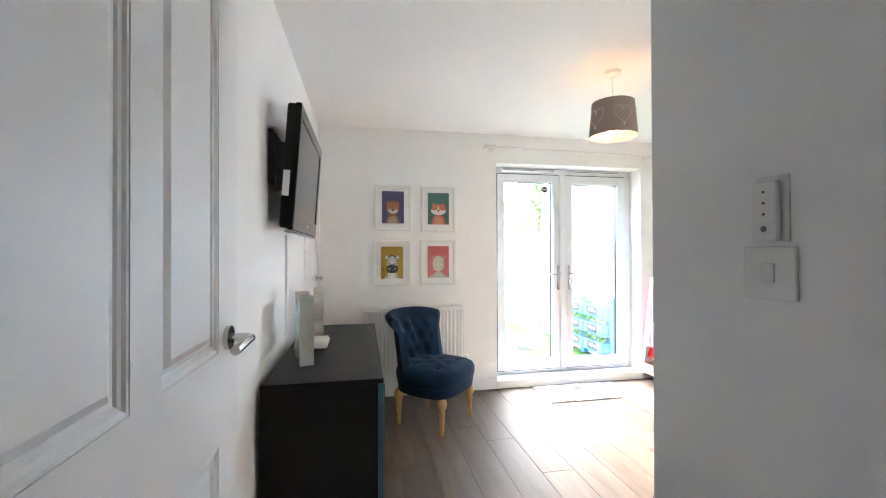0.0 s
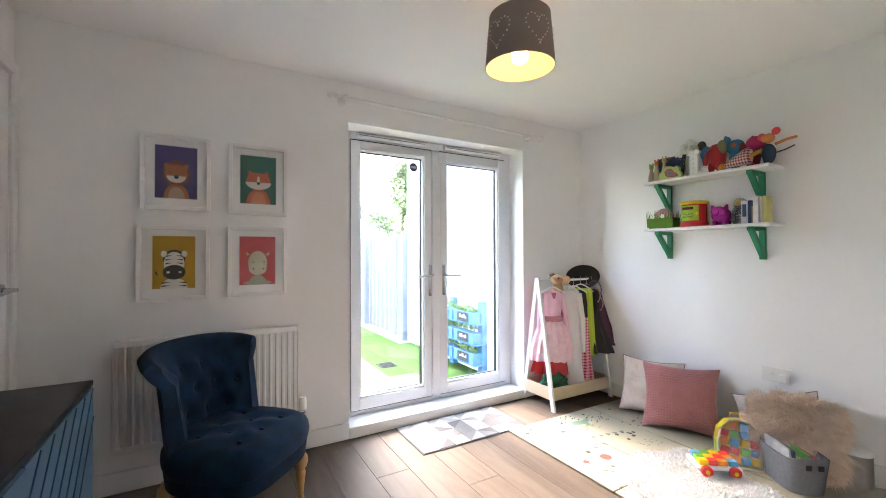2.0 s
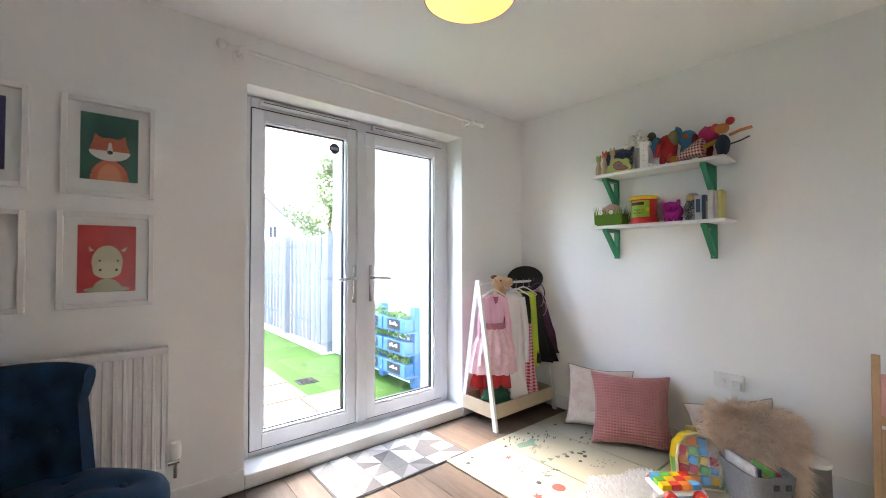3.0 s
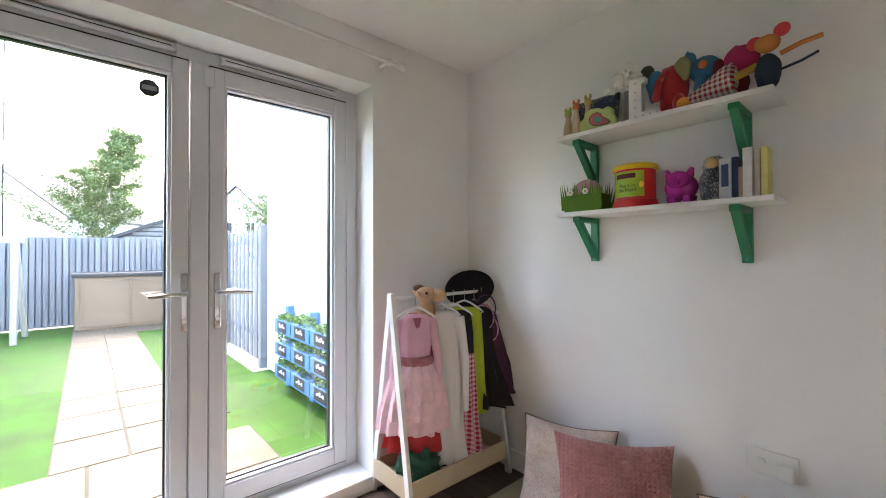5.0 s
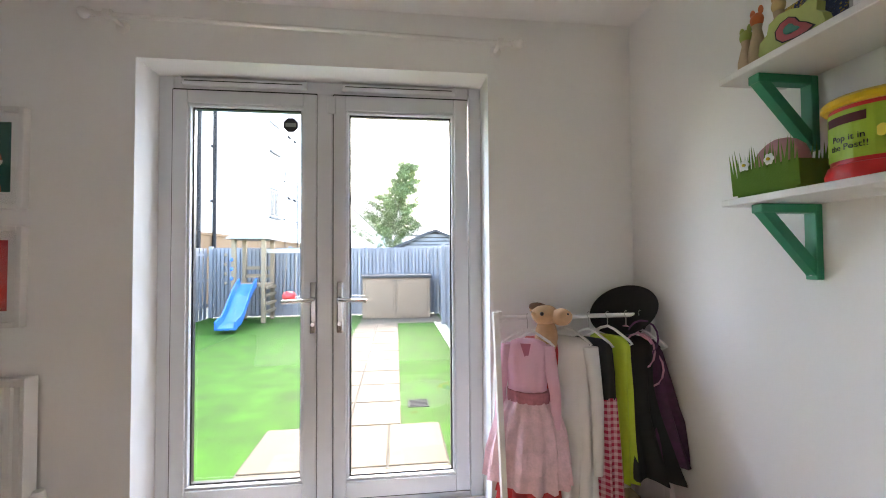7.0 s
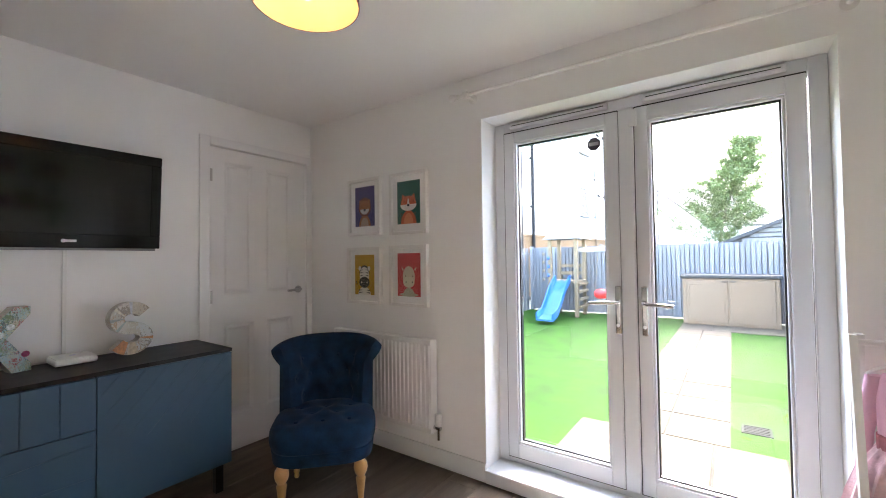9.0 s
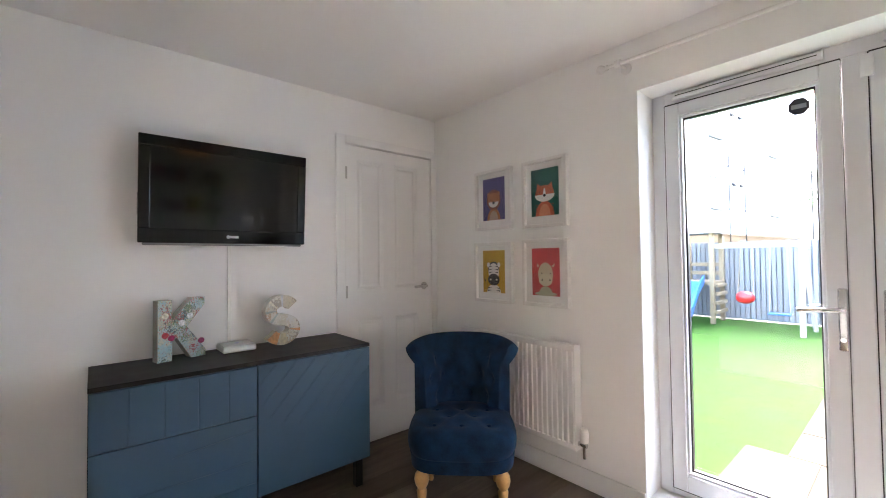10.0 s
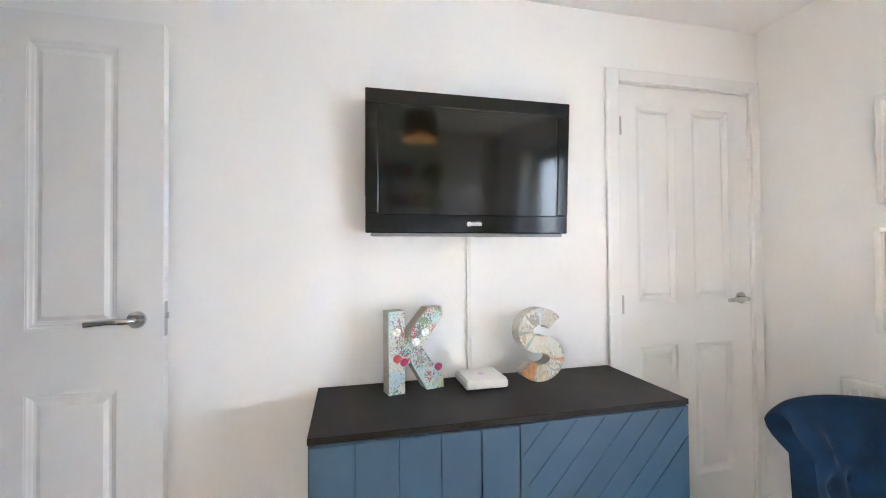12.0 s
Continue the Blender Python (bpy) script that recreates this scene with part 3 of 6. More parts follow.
# neighbour's rendered wall at the end of the terrace
nb = thing("house", "white rendered side wall of the neighbouring house", "house", 3.69, YN + .305, G)
part("wall", B(0, 0, 0, 3.2, 3.37, 5.6), RENDER, nb)
part("gutter", C((-.06, -.02, 5.55), (-.06, 3.4, 5.55), .06, seg=12), BLACK, nb)
part("roof", P([(-.15, 5.6), (3.3, 5.6), (3.3, 7.4)], "y", 0, 4.1), SLATE, nb)
lamp_out = part("meter_pipe", C((-.05, 3.4, 3.9), (-.05, 3.4, 4.5), .03, seg=10), PLASTICW, nb)

# pallet planter
PBLUE = mat("sky_blue_paint", (.055, .17, .36), .6, var=.1, scale=8, bump=.2)
CHALK = mat("chalkboard_black", (.02, .02, .022), .8, var=.2)
CHALKW = mat("chalk_white", (.8, .8, .8), .9)
LEAF = mat("herb_leaf", (.06, .14, .025), .6, var=.35, scale=30, bump=0, second=(.11, .20, .05))
LEAF2 = mat("tree_leaf", (.075, .115, .03), .6, var=.3, scale=2, bump=0, second=(.12, .17, .05))
pl = thing("pallet_planter", "sky blue pallet planter with three tiers of herb boxes", "planter", 3.645, 5.72, G, -90)
for px in (-.62, 0, .62):
    part("upright", B(px - .045, -.04, 0, px + .045, .03, .95, .004), PBLUE, pl)


def herb(bm, cx, cy, cz, spread, h, n, seed, size):
    r = random.Random(seed)
    for i in range(n):
        a, rr, hh = r.uniform(0, 6.28), spread * math.sqrt(r.random()), h * r.uniform(.25, 1)
        p = Vector((cx + rr * math.cos(a) * 1.7, cy + rr * math.sin(a) * .6, cz + hh * (1 - .5 * rr / spread)))
        d = Vector((r.uniform(-1, 1), r.uniform(-1, 1), r.uniform(-.2, 1))).normalized()
        e = d.cross(Vector((r.uniform(-1, 1), r.uniform(-1, 1), .3))).normalized()
        s = size * r.uniform(.6, 1.3)
        v = [bm.verts.new(p - d * s), bm.verts.new(p + e * s * .45), bm.verts.new(p + d * s), bm.verts.new(p - e * s * .45)]
        bm.faces.new(v)


for k, z in enumerate((.13, .39, .65)):
    part("shelf", B(-.68, -.15, z, .68, .0, z + .02, .003), PBLUE, pl)
    for j, px in enumerate((-.44, 0.0, .44)):
        bx = part("herb_box", B(px - .205, -.16, z + .02, px + .205, -.042, z + .16, .004), PBLUE, pl)
        part("chalk_label", B(px - .12, -.1635, z + .03, px + .12, -.1605, z + .15, .002, 1), CHALK, bx, "black chalk label")
        bm = bmesh.new()
        for q in range(5):
            box(bm, px - .07 + q * .03, -.1655, z + .08 + .008 * (q % 2), px - .048 + q * .03, -.164, z + .1 + .012 * ((q + k) % 3))
        part("chalk_writing", bm, CHALKW, bx, "white chalk writing")
        bm = bmesh.new()
        herb(bm, px, -.10, z + .15, .12, (.2, .24, .15)[k] * (1.1 if (j + k) % 2 else .7), 300, 31 * k + j, .02)
        part("herb", bm, LEAF, bx, "green leafy herb")

pl.scale = (1.06, 1, .93)

# garden storage box
sb = thing("storage_box", "beige plastic garden storage box with a dark lid", "storage box", 2.62, 12.65, G + .0)
BEIGE = mat("beige_plastic", (.20, .135, .085), .6, var=.06, scale=3)
DKLID = mat("dark_grey_plastic", (.03, .03, .032), .6)
part("body", B(-.86, -.36, 0, .86, .36, 1.02, .015), BEIGE, sb)
part("lid", B(-.90, -.41, 1.02, .90, .40, 1.10, .02), DKLID, sb, "dark lid")
for s in (-1, 1):
    d = part("door", B(min(s * .02, s * .78), -.385, .06, max(s * .02, s * .78), -.36, .98, .008), BEIGE, sb)
    part("door_panel", B(min(s * .08, s * .72), -.392, .14, max(s * .08, s * .72), -.385, .88, .006), BEIGE, d)
    part("latch", B(s * .08 - .05, -.405, .94, s * .08 + .05, -.39, .965, .004), DKLID, d)

# climbing tower with slide and swings
SL = mat("blue_plastic_slide", (.012, .13, .46), .3, var=.05, bump=0)
RED = mat("red_plastic", (.62, .02, .02), .35, var=.05, bump=0)
tw = thing("play_tower", "timber climbing tower with a blue slide and a swing beam", "play tower", -.88, 12.35, G)
for px in (-.34, .34):
    for py in (-.35, .35):
        part("post", B(px - .045, py - .045, 0, px + .045, py + .045, 2.0, .005), TIMBER, tw)
part("deck", B(-.38, -.4, .86, .38, .4, .93, .004), TIMBER, tw)
bm = bmesh.new()
prism(bm, [(-.5, 2.0), (.5, 2.0), (0, 2.32), (-.0, 2.35)][:3], "y", -.5, .5)
part("roof", bm, mat("faded_canvas", (.30, .29, .29), .8), tw, "pale pitched roof")
for z in (.22, .42, .62, .80):
    part("rung", B(.385, -.36, z, .44, .36, z + .07, .005), TIMBER, tw)
for z in (1.05, 1.25):
    part("guard_rail", B(-.38, .33, z, .38, .37, z + .09, .004), TIMBER, tw)
bm = bmesh.new()
sx, n = .21, 14
rows_ = []
for i in range(n + 1):
    u = i / n
    y = -.42 - 1.35 * u
    z = .93 - .86 * (u ** .9) + .07 * math.sin(u * math.pi * 2.0) + (.04 if u > .85 else 0)
    cx = .03 * u
    rows_.append([(cx - sx, y, z + .13), (cx - sx + .03, y, z + .13), (cx - sx + .05, y, z), (cx + sx - .05, y, z), (cx + sx - .03, y, z + .13), (cx + sx, y, z + .13), (cx + sx, y, z - .04), (cx - sx, y, z - .04)])
loft(bm, rows_)
part("slide", bm, SL, tw, "blue plastic slide", smooth=True)
part("swing_beam", B(.34, -.09, 1.66, 2.13, 0, 1.76, .005), mat("pale_timber", (.36, .33, .29), .7, var=.1), tw, loc=(0, 0, 0), rot=(0, 0, -18))
ef = part("end_frame", tube(bmesh.new(), [(1.91, -.75, 1.78), (1.93, -1.0, 0)], .045, 8), MATS["pale_timber"], tw, "pale timber end post")
part("end_leg", tube(bmesh.new(), [(1.91, -.68, 1.78), (1.99, -.05, 0)], .045, 8), MATS["pale_timber"], ef)
sw = part("baby_swing_seat", S((.95, -.42, .62), (.17, .14, .13), 16, 10), RED, tw, "red bucket swing seat", smooth=True)
for s in (-.13, .13):
    part("rope", C((.95 + s, -.42, .7), (.97 + s * .8, -.3, 1.68), .008, seg=6), TIMBER, sw)
sw = part("swing_seat", B(1.35, -.62, .32, 1.71, -.48, .36, .012), SL, tw, "blue swing seat")
for s in (-.16, .16):
    part("rope", C((1.53 + s, -.55, .35), (1.53 + s * .8, -.5, 1.68), .008, seg=6), MATS["pale_timber"], sw)
for i in range(7):
    part("climbing_hold", S((-.5 + .13 * (i % 2), -.41, .95 + .14 * i * .8), (.04, .02, .045), 8, 6), SL if i % 2 else TIMBER, tw)

# houses and flats beyond the fence
WIN = mat("far_window_glass", (.035, .038, .042), .5, var=.2, bump=0, spec=.2)
TAN = mat("buff_stone", (.15, .085, .038), .85, var=.15, scale=3, bump=.3)


# the flats' facade runs away beside the garden; x is along it, -y is out of it
FLA = math.degrees(math.atan2(17.8, 2.1))
fl = thing("apartment_building", "tall white rendered block of flats with small windows", "building", -3.604, 13.8, G, FLA)
FLL = 18.86
PIPE = mat("pipe_grey", (.012, .012, .013), .6, spec=.2)
part("wall", B(0, 0, 2.34, FLL, 9, 14.0), RENDER, fl)
part("base", B(-.02, -.03, 0, FLL + .02, 9.02, 2.34), TAN, fl, "buff stone ground storey")
part("string_course", B(-.03, -.06, 2.30, FLL + .03, -.031, 2.40, .01), TAN, fl)
part("roof", P([(-.4, 14.0), (9.4, 14.0), (6.5, 15.5), (2.5, 15.5)], "x", -.3, FLL + .3), SLATE, fl)
part("gutter", C((-.3, -.42, 14.02), (FLL + .3, -.42, 14.02), .07, seg=8), PIPE, fl)
SILL = mat("sill_stone", (.10, .10, .10), .8)
for wx in (6.91, 13.16):
    for z in (3.42, 6.32):
        w = part("window", B(wx - .45, -.012, z, wx + .45, .05, z + 1.2, .01), UPVC, fl, "white framed window")
        for s_ in (-1, 1):
            part("pane", B(min(wx + s_ * .03, wx + s_ * .40), -.018, z + .06, max(wx + s_ * .03, wx + s_ * .40), -.0125, z + 1.14), WIN, w)
        part("sill", B(wx - .52, -.12, z - .09, wx + .52, 0, z, .006), SILL, w)
        part("head", B(wx - .5, -.05, z + 1.2, wx + .5, 0, z + 1.27, .006), SILL, w)
for px, r, top in ((1.21, .062, 13.9), (2.06, .062, 13.9), (FLL - .1, .034, 13.9), (7.96, .022, 5.75), (9.56, .022, 5.55)):
    dp = part("drainpipe", C((px, -.09, .2), (px, -.09, top), r, seg=8), PIPE, fl, "dark downpipe")
    for z in (1.6, 3.4, 5.2, 7.0, 8.8):
        if z < top:
            part("pipe_clip", B(px - r * 1.5, -.1, z, px + r * 1.5, 0, z + .06), PIPE, dp)
for z in (4.45, 7.45):
    for dx, dz in ((0, 0), (.75, .0)):
        part("vent", P([(-.16, z + dz), (0, z + dz), (0, z + .16 + dz)], "x", 8.46 + dx, 8.66 + dx), PIPE, fl, "dark vent cowl")


def gable_house(name, label, cx, cy, w, d, h, ridge, rz, front_windows=True):
    b = thing(name, label, "house", cx, cy, G, rz)
    bm = bmesh.new()
    prism(bm, [(-w / 2, 0), (w / 2, 0), (w / 2, h), (0, ridge), (-w / 2, h)], "y", 0, d)
    part("wall", bm, RENDER, b)
    t = .14
    for s in (-1, 1):
        e, sl = .35, (ridge - h) / (w / 2)
        bm = bmesh.new()
        prism(bm, [(0, ridge + .02), (0, ridge + .02 + t), (s * (w / 2 + e), h - sl * e + t), (s * (w / 2 + e), h - sl * e)], "y", -.3, d + .3)
        part("roof", bm, SLATE, b)
    if front_windows:
        for wx, ww in ((-w * .14, .55), (w * .2, .4)):
            wn = part("window", B(wx - ww, -.05, h * .72, wx + ww, .05, h * .72 + 1.15, .01), UPVC, b)
            for s in (-1, 1):
                part("pane", B(min(wx + s * .04, wx + s * (ww - .06)), -.07, h * .72 + .08, max(wx + s * .04, wx + s * (ww - .06)), -.05, h * .72 + 1.07), WIN, wn)
    return b


gable_house("house", "white gabled house with a grey slate roof behind the fence", 12.2, 42, 6.4, 9, 4.6, 7.6, -40)
gable_house("house", "white house with a dark pitched roof beyond the flats", -2.6, 41, 9, 9, 4.1, 7.45, -38, False)
sh = gable_house("shed", "low dark-slatted shed with a shallow roof", 4.6, 22.5, 4.2, 4, 2.0, 2.9, -4, False)
for i in range(7):
    part("slat", B(-2.1 + .28 * max(0, i - 1) , -.03 - .004 * i, 1.5 + .19 * i, 2.1 - .28 * max(0, i - 1), -.004 * i, 1.64 + .19 * i), FENCE, sh)
for c in sh.children:
    if c.name.startswith("wall"):
        c.data.materials.clear()
        c.data.materials.append(SLATE)


def tree(label, x, y, h, spread, seed, n, lean=0.0, leaf=1.0):
    r = random.Random(seed)
    t = thing("tree", label, "tree", x, y, G)
    bm = bmesh.new()
    def bend(z):
        return lean * max(0, z / h) ** 1.4

    pts = [(.04 * math.sin(i * 1.3) + bend(h * .9 * i / 8), .05 * math.cos(i), h * .9 * i / 8) for i in range(9)]
    rings = []
    for i, p in enumerate(pts):
        rad = .10 * (1 - i / 9) + .008
        rings.append([(p[0] + rad * math.cos(a * .785), p[1] + rad * math.sin(a * .785), p[2]) for a in range(8)])
    loft(bm, rings)
    tips = []
    for i in range(44):
        u = .24 + .74 * (i / 44)
        a = i * 2.4 + r.uniform(-.4, .4)
        ln = spread * (1.08 - u) * r.uniform(.5, 1.2) + .12
        b0 = Vector((bend(h * .9 * u), 0, h * .9 * u))
        b1 = b0 + Vector((math.cos(a) * ln, math.sin(a) * ln, ln * r.uniform(.25, .7)))
        mid = (b0 + b1) / 2 + Vector((0, 0, -.06))
        tube(bm, [b0, mid, b1], .012, 5)
        for k in range(9):
            q = .3 + .75 * k / 8
            tips.append((b0.lerp(b1, q), (.09 + .14 * r.random()) * leaf))
    part("trunk", bm, mat("tree_bark", (.10, .075, .05), .9, var=.3, scale=12, bump=.5), t)
    verts, faces = [], []
    for i in range(n):
        c, rad = r.choice(tips)
        p = c + Vector((r.gauss(0, 1), r.gauss(0, 1), r.gauss(0, .7))) * rad
        d = Vector((r.uniform(-1, 1), r.uniform(-1, 1), r.uniform(-1, .6))).normalized()
        e = d.cross(Vector((r.uniform(-1, 1), r.uniform(-1, 1), r.uniform(-1, 1)))).normalized()
        s = r.uniform(.032, .06) * leaf
        k = len(verts)
        verts += [p - d * s, p + e * s * .5, p + d * s, p - e * s * .5]
        faces.append((k, k + 1, k + 2, k + 3))
    me = bpy.data.meshes.new("crown")
    me.from_pydata([tuple(v) for v in verts], [], faces)
    me.materials.append(LEAF2)
    o = new("crown", me)
    o.parent = t
    return t


tree("tall leafy green tree behind the back fence", 1.9, 28.0, 8.6, 3.5, 3, 36000, 1.9, 1.25)
tree("slender leafy green tree behind the side fence", 5.65, 12.0, 4.7, 1.25, 8, 9000, .3)

# ---- armchair ----
def armchair(x, y, rz):
    c = thing("armchair", "dark blue velvet buttoned chair with turned pine legs", "chair", x, y, 0, rz)
    W2, YF, YB = .27, -.27, .25

    def outline(k, n=48, grow=0.0):
        pts = []
        for i in range(n):
            a = 2 * math.pi * i / n
            ca, sa = math.cos(a), math.sin(a)
            e = .55 if sa < 0 else .8
            px = (W2 + grow) * math.copysign(abs(ca) ** e, ca) * k
            py = (.26 + grow) * math.copysign(abs(sa) ** e, sa) * k
            pts.append((px, py))
        return pts

    bm = bmesh.new()
    rings = []
    for z, g in ((.252, -.02), (.259, -.004), (.31, .002), (.325, .004)):
        rings.append([(a, b, z) for a, b in outline(1, grow=g)])
    loft(bm, rings)
    part("seat_frame", bm, VELVET, c, smooth=50)
    # buttoned cushion
    bm = bmesh.new()
    rings = []
    btn = [(-.14, -.13), (0, -.13), (.14, -.13), (-.07, -.02), (.07, -.02), (-.14, .08), (0, .08), (.14, .08)]
    prof = [(1.0, .325), (1.035, .345), (1.05, .375), (1.04, .405), (1.0, .428), (.92, .442), (.8, .45), (.65, .456), (.5, .46), (.35, .462), (.2, .463), (.08, .463)]
    for k, z in prof:
        ring = []
        for a, b in outline(k):
            d = 0
            if z > .42:
                for bx, by in btn:
                    d += .022 * math.exp(-((a - bx) ** 2 + (b - by) ** 2) / .0016)
            ring.append((a, b, z - d))
        rings.append(ring)
    loft(bm, rings)
    seat = part("seat", bm, VELVET, c, "buttoned velvet seat", smooth=60)
    for bx, by in btn:
        part("button", S((bx, by, .443), (.012, .012, .007), 10, 6), VELVET, seat, smooth=True)
    # wrap-around back: curved shell with a rolled top
    NU, NV = 44, 22
    bb = [(u, v) for v, us in ((.38, (-.55, -.18, .18, .55)), (.60, (-.72, -.36, 0, .36, .72)), (.80, (-.55, -.18, .18, .55))) for u in us]
    bm = bmesh.new()

    def shell(u, v, inner):
        ang = u * 1.32
        lean = .07 * v
        hgt = .30 + (.80 - .30) * v - .035 * abs(u) ** 3 * v
        rx, ry = W2 + .005 + .01 * v, .235
        off = 0.0 if not inner else -.085 + .02 * v
        if inner:
            for a, b in bb:
                off += .030 * math.exp(-(((u - a) * .36) ** 2 + ((v - b) * .5) ** 2) / .0011)
            off -= .012 * math.cos(u * 9) * (1 if v < .9 else 0)
        roll = 0
        if v > .82:
            roll = .055 * math.sin((v - .82) / .18 * math.pi * .5)
        r = off + roll
        px = (rx + r) * math.sin(ang)
        py = .02 + (ry + r) * math.cos(ang) + lean
        return (px, py, hgt)

    rings = []
    for i in range(NU + 1):
        u = -1 + 2 * i / NU
        ring = [shell(u, j / NV, False) for j in range(NV + 1)]
        a, b = shell(u, 1, False), shell(u, 1, True)
        for k in (1, 2, 3):
            t = k / 4
            ring.append((a[0] + (b[0] - a[0]) * t, a[1] + (b[1] - a[1]) * t, a[2] + .026 * math.sin(t * math.pi)))
        ring += [shell(u, j / NV, True) for j in range(NV, -1, -1)]
        rings.append(ring)
    loft(bm, rings)
    back = part("backrest", bm, VELVET, c, "buttoned velvet back with a rolled top", smooth=60)
    for a, b in bb:
        p = shell(a, b, True)
        part("button", S(p, .011, 10, 6), VELVET, back, smooth=True)
    bm = bmesh.new()
    rings = []
    legp = [(r_, z_ * 1.18) for r_, z_ in ((.012, 0), (.016, .008), (.013, .02), (.019, .03), (.014, .045), (.016, .06), (.021, .10), (.026, .135), (.020, .145), (.031, .16), (.037, .18), (.034, .20), (.02, .216), (.02, .225))]
    for lx, ly in ((-.20, -.20), (.20, -.20), (-.19, .20), (.19, .20)):
        part("leg", lathe(bmesh.new(), legp, 18), LEGWOOD, c, "turned pine leg", smooth=50, loc=(lx, ly, 0))
    return c


armchair(.878, 3.045, 46).scale = (.94, .94, .965)

# ---- radiator ----
rad = thing("radiator", "white panel radiator with a thermostatic valve", "radiator", .365, 3.53, .21)
RW, RH = .855, .55
bm = bmesh.new()
pts = []
n = 26
for i in range(n):
    a = RW * i / n
    s = RW / n
    for f, d in ((0, 0), (.28, 0), (.40, .010), (.72, .010), (.84, 0)):
        pts.append((a + s * f, .012 - d))
pts.append((RW, .012))
for z0, z1 in ((.03, RH - .03),):
    lo = [bm.verts.new((u, v, z0)) for u, v in pts]
    hi = [bm.verts.new((u, v, z1)) for u, v in pts]
    for i in range(len(pts) - 1):
        bm.faces.new((lo[i], lo[i + 1], hi[i + 1], hi[i]))
box(bm, 0, .006, 0, RW, .02, .032, .003, 1)
box(bm, 0, .006, RH - .032, RW, .02, RH, .003, 1)
box(bm, 0, .013, .03, RW, .02, RH - .03)
part("panel", bm, GLOSS, rad, "ribbed white steel panel")
part("side_cover", B(-.004, .004, .0, .0, .066, RH, .001, 1), GLOSS, rad)
part("side_cover", B(RW, .004, .0, RW + .004, .066, RH, .001, 1), GLOSS, rad)
bm = bmesh.new()
for i in range(34):
    box(bm, .01 + i * .0247, .024, RH - .006, .026 + i * .0247, .062, RH - .002)
gr = part("top_grille", bm, GLOSS, rad, "slotted top grille")
part("grille_frame", B(0, .004, RH - .008, RW, .066, RH - .0065), GLOSS, gr)
va = part("valve", C((RW + .004, .035, .035), (RW + .05, .035, .035), .012, seg=12), CHROME, rad, "chrome valve", smooth=True)
part("thermostat", lathe(bmesh.new(), [(.0, .0), (.021, .0), (.023, .02), (.022, .055), (.018, .07), (0, .07)], 18), PLASTICW, va, "white thermostat head", loc=(RW + .035, .035, .05), smooth=40)
part("pipe", C((RW + .035, .035, -.035), (RW + .035, .035, .045), .0085, seg=10), CHROME, va, smooth=True)

# ---- framed prints ----
def flat(bm, pts, y, d=.0006):
    return prism(bm, pts, "y", y - d, y)


def picture(x0, x1, z0, z1, bg, label, draw):
    w, h = x1 - x0, z1 - z0
    p = thing("picture", label, "picture", (x0 + x1) / 2, YN - .001, z0, group="framed prints on the wall")
    d, f = .032, .02
    bm = bmesh.new()
    for a in ((-w / 2, 0, -w / 2 + f, h), (w / 2 - f, 0, w / 2, h), (-w / 2 + f, 0, w / 2 - f, f), (-w / 2 + f, h - f, w / 2 - f, h)):
        box(bm, a[0], -d, a[1], a[2], 0, a[3], .002, 1)
    part("frame", bm, WHITEPAINT, p, "white box frame")
    part("mount", B(-w / 2 + f, -.012, f, w / 2 - f, -.004, h - f), PAPER, p, "white card mount")
    pw, ph = .188, .275
    zc = h / 2 + .005
    pr = part("print", B(-pw / 2, -.0135, zc - ph / 2, pw / 2, -.0122, zc + ph / 2), mat("print_" + bg[0], bg[1], .6, var=.04), p, "coloured print")
    draw(pr, -pw / 2, zc - ph / 2, pw, ph)
    g = part("glass", B(-w / 2 + f, -.0185, f, w / 2 - f, -.0175, h - f), mat_glass_pic, p)
    g.visible_shadow = False
    return p


mat_glass_pic = glass_mat("picture_glass", (1, 1, 1), 0.02, 0.03)


def ink(name, col):
    return mat("ink_" + name, col, .65, var=.04, bump=0)


def figure(pr, x0, z0, w, h, shapes):
    """Flat shapes, each (ink, outline in the print's 0..1 square, layer)."""
    for i, (nm, col, pts, layer) in enumerate(shapes):
        bm = bmesh.new()
        prism(bm, [(x0 + w * u, z0 + h * v) for u, v in pts], "y", -.0137 - .0004 * (layer + 1), -.0136 - .0004 * layer)
        part("shape", bm, ink(nm, col), pr)


def disc(cx, cy, rx, ry, a0=0, a1=360):
    return flat_disc(cx, cy, rx, ry, 20, a0, a1)


BR, DBR, WH, OR, BK, TN, ST = (.42, .16, .06), (.22, .07, .04), (.75, .73, .70), (.55, .13, .06), (.03, .03, .03), (.50, .36, .27), (.40, .40, .28)


def draw_bear(pr, x, z, w, h):
    figure(pr, x, z, w, h, [("dbr", DBR, disc(.5, .48, .32, .25), 0), ("br", BR, disc(.5, .0, .30, .28, 0, 180), 0), ("tan", TN, disc(.5, .0, .2, .22, 0, 180), 1),
        ("br", BR, disc(.5, .48, .27, .17), 1), ("br", BR, disc(.27, .62, .06, .05), 1), ("br", BR, disc(.73, .62, .06, .05), 1), ("wh", WH, disc(.5, .43, .23, .13, 180, 360), 2), ("bk", BK, disc(.5, .41, .055, .035), 3), ("bk", BK, disc(.36, .49, .03, .008), 3), ("bk", BK, disc(.64, .49, .03, .008), 3)])


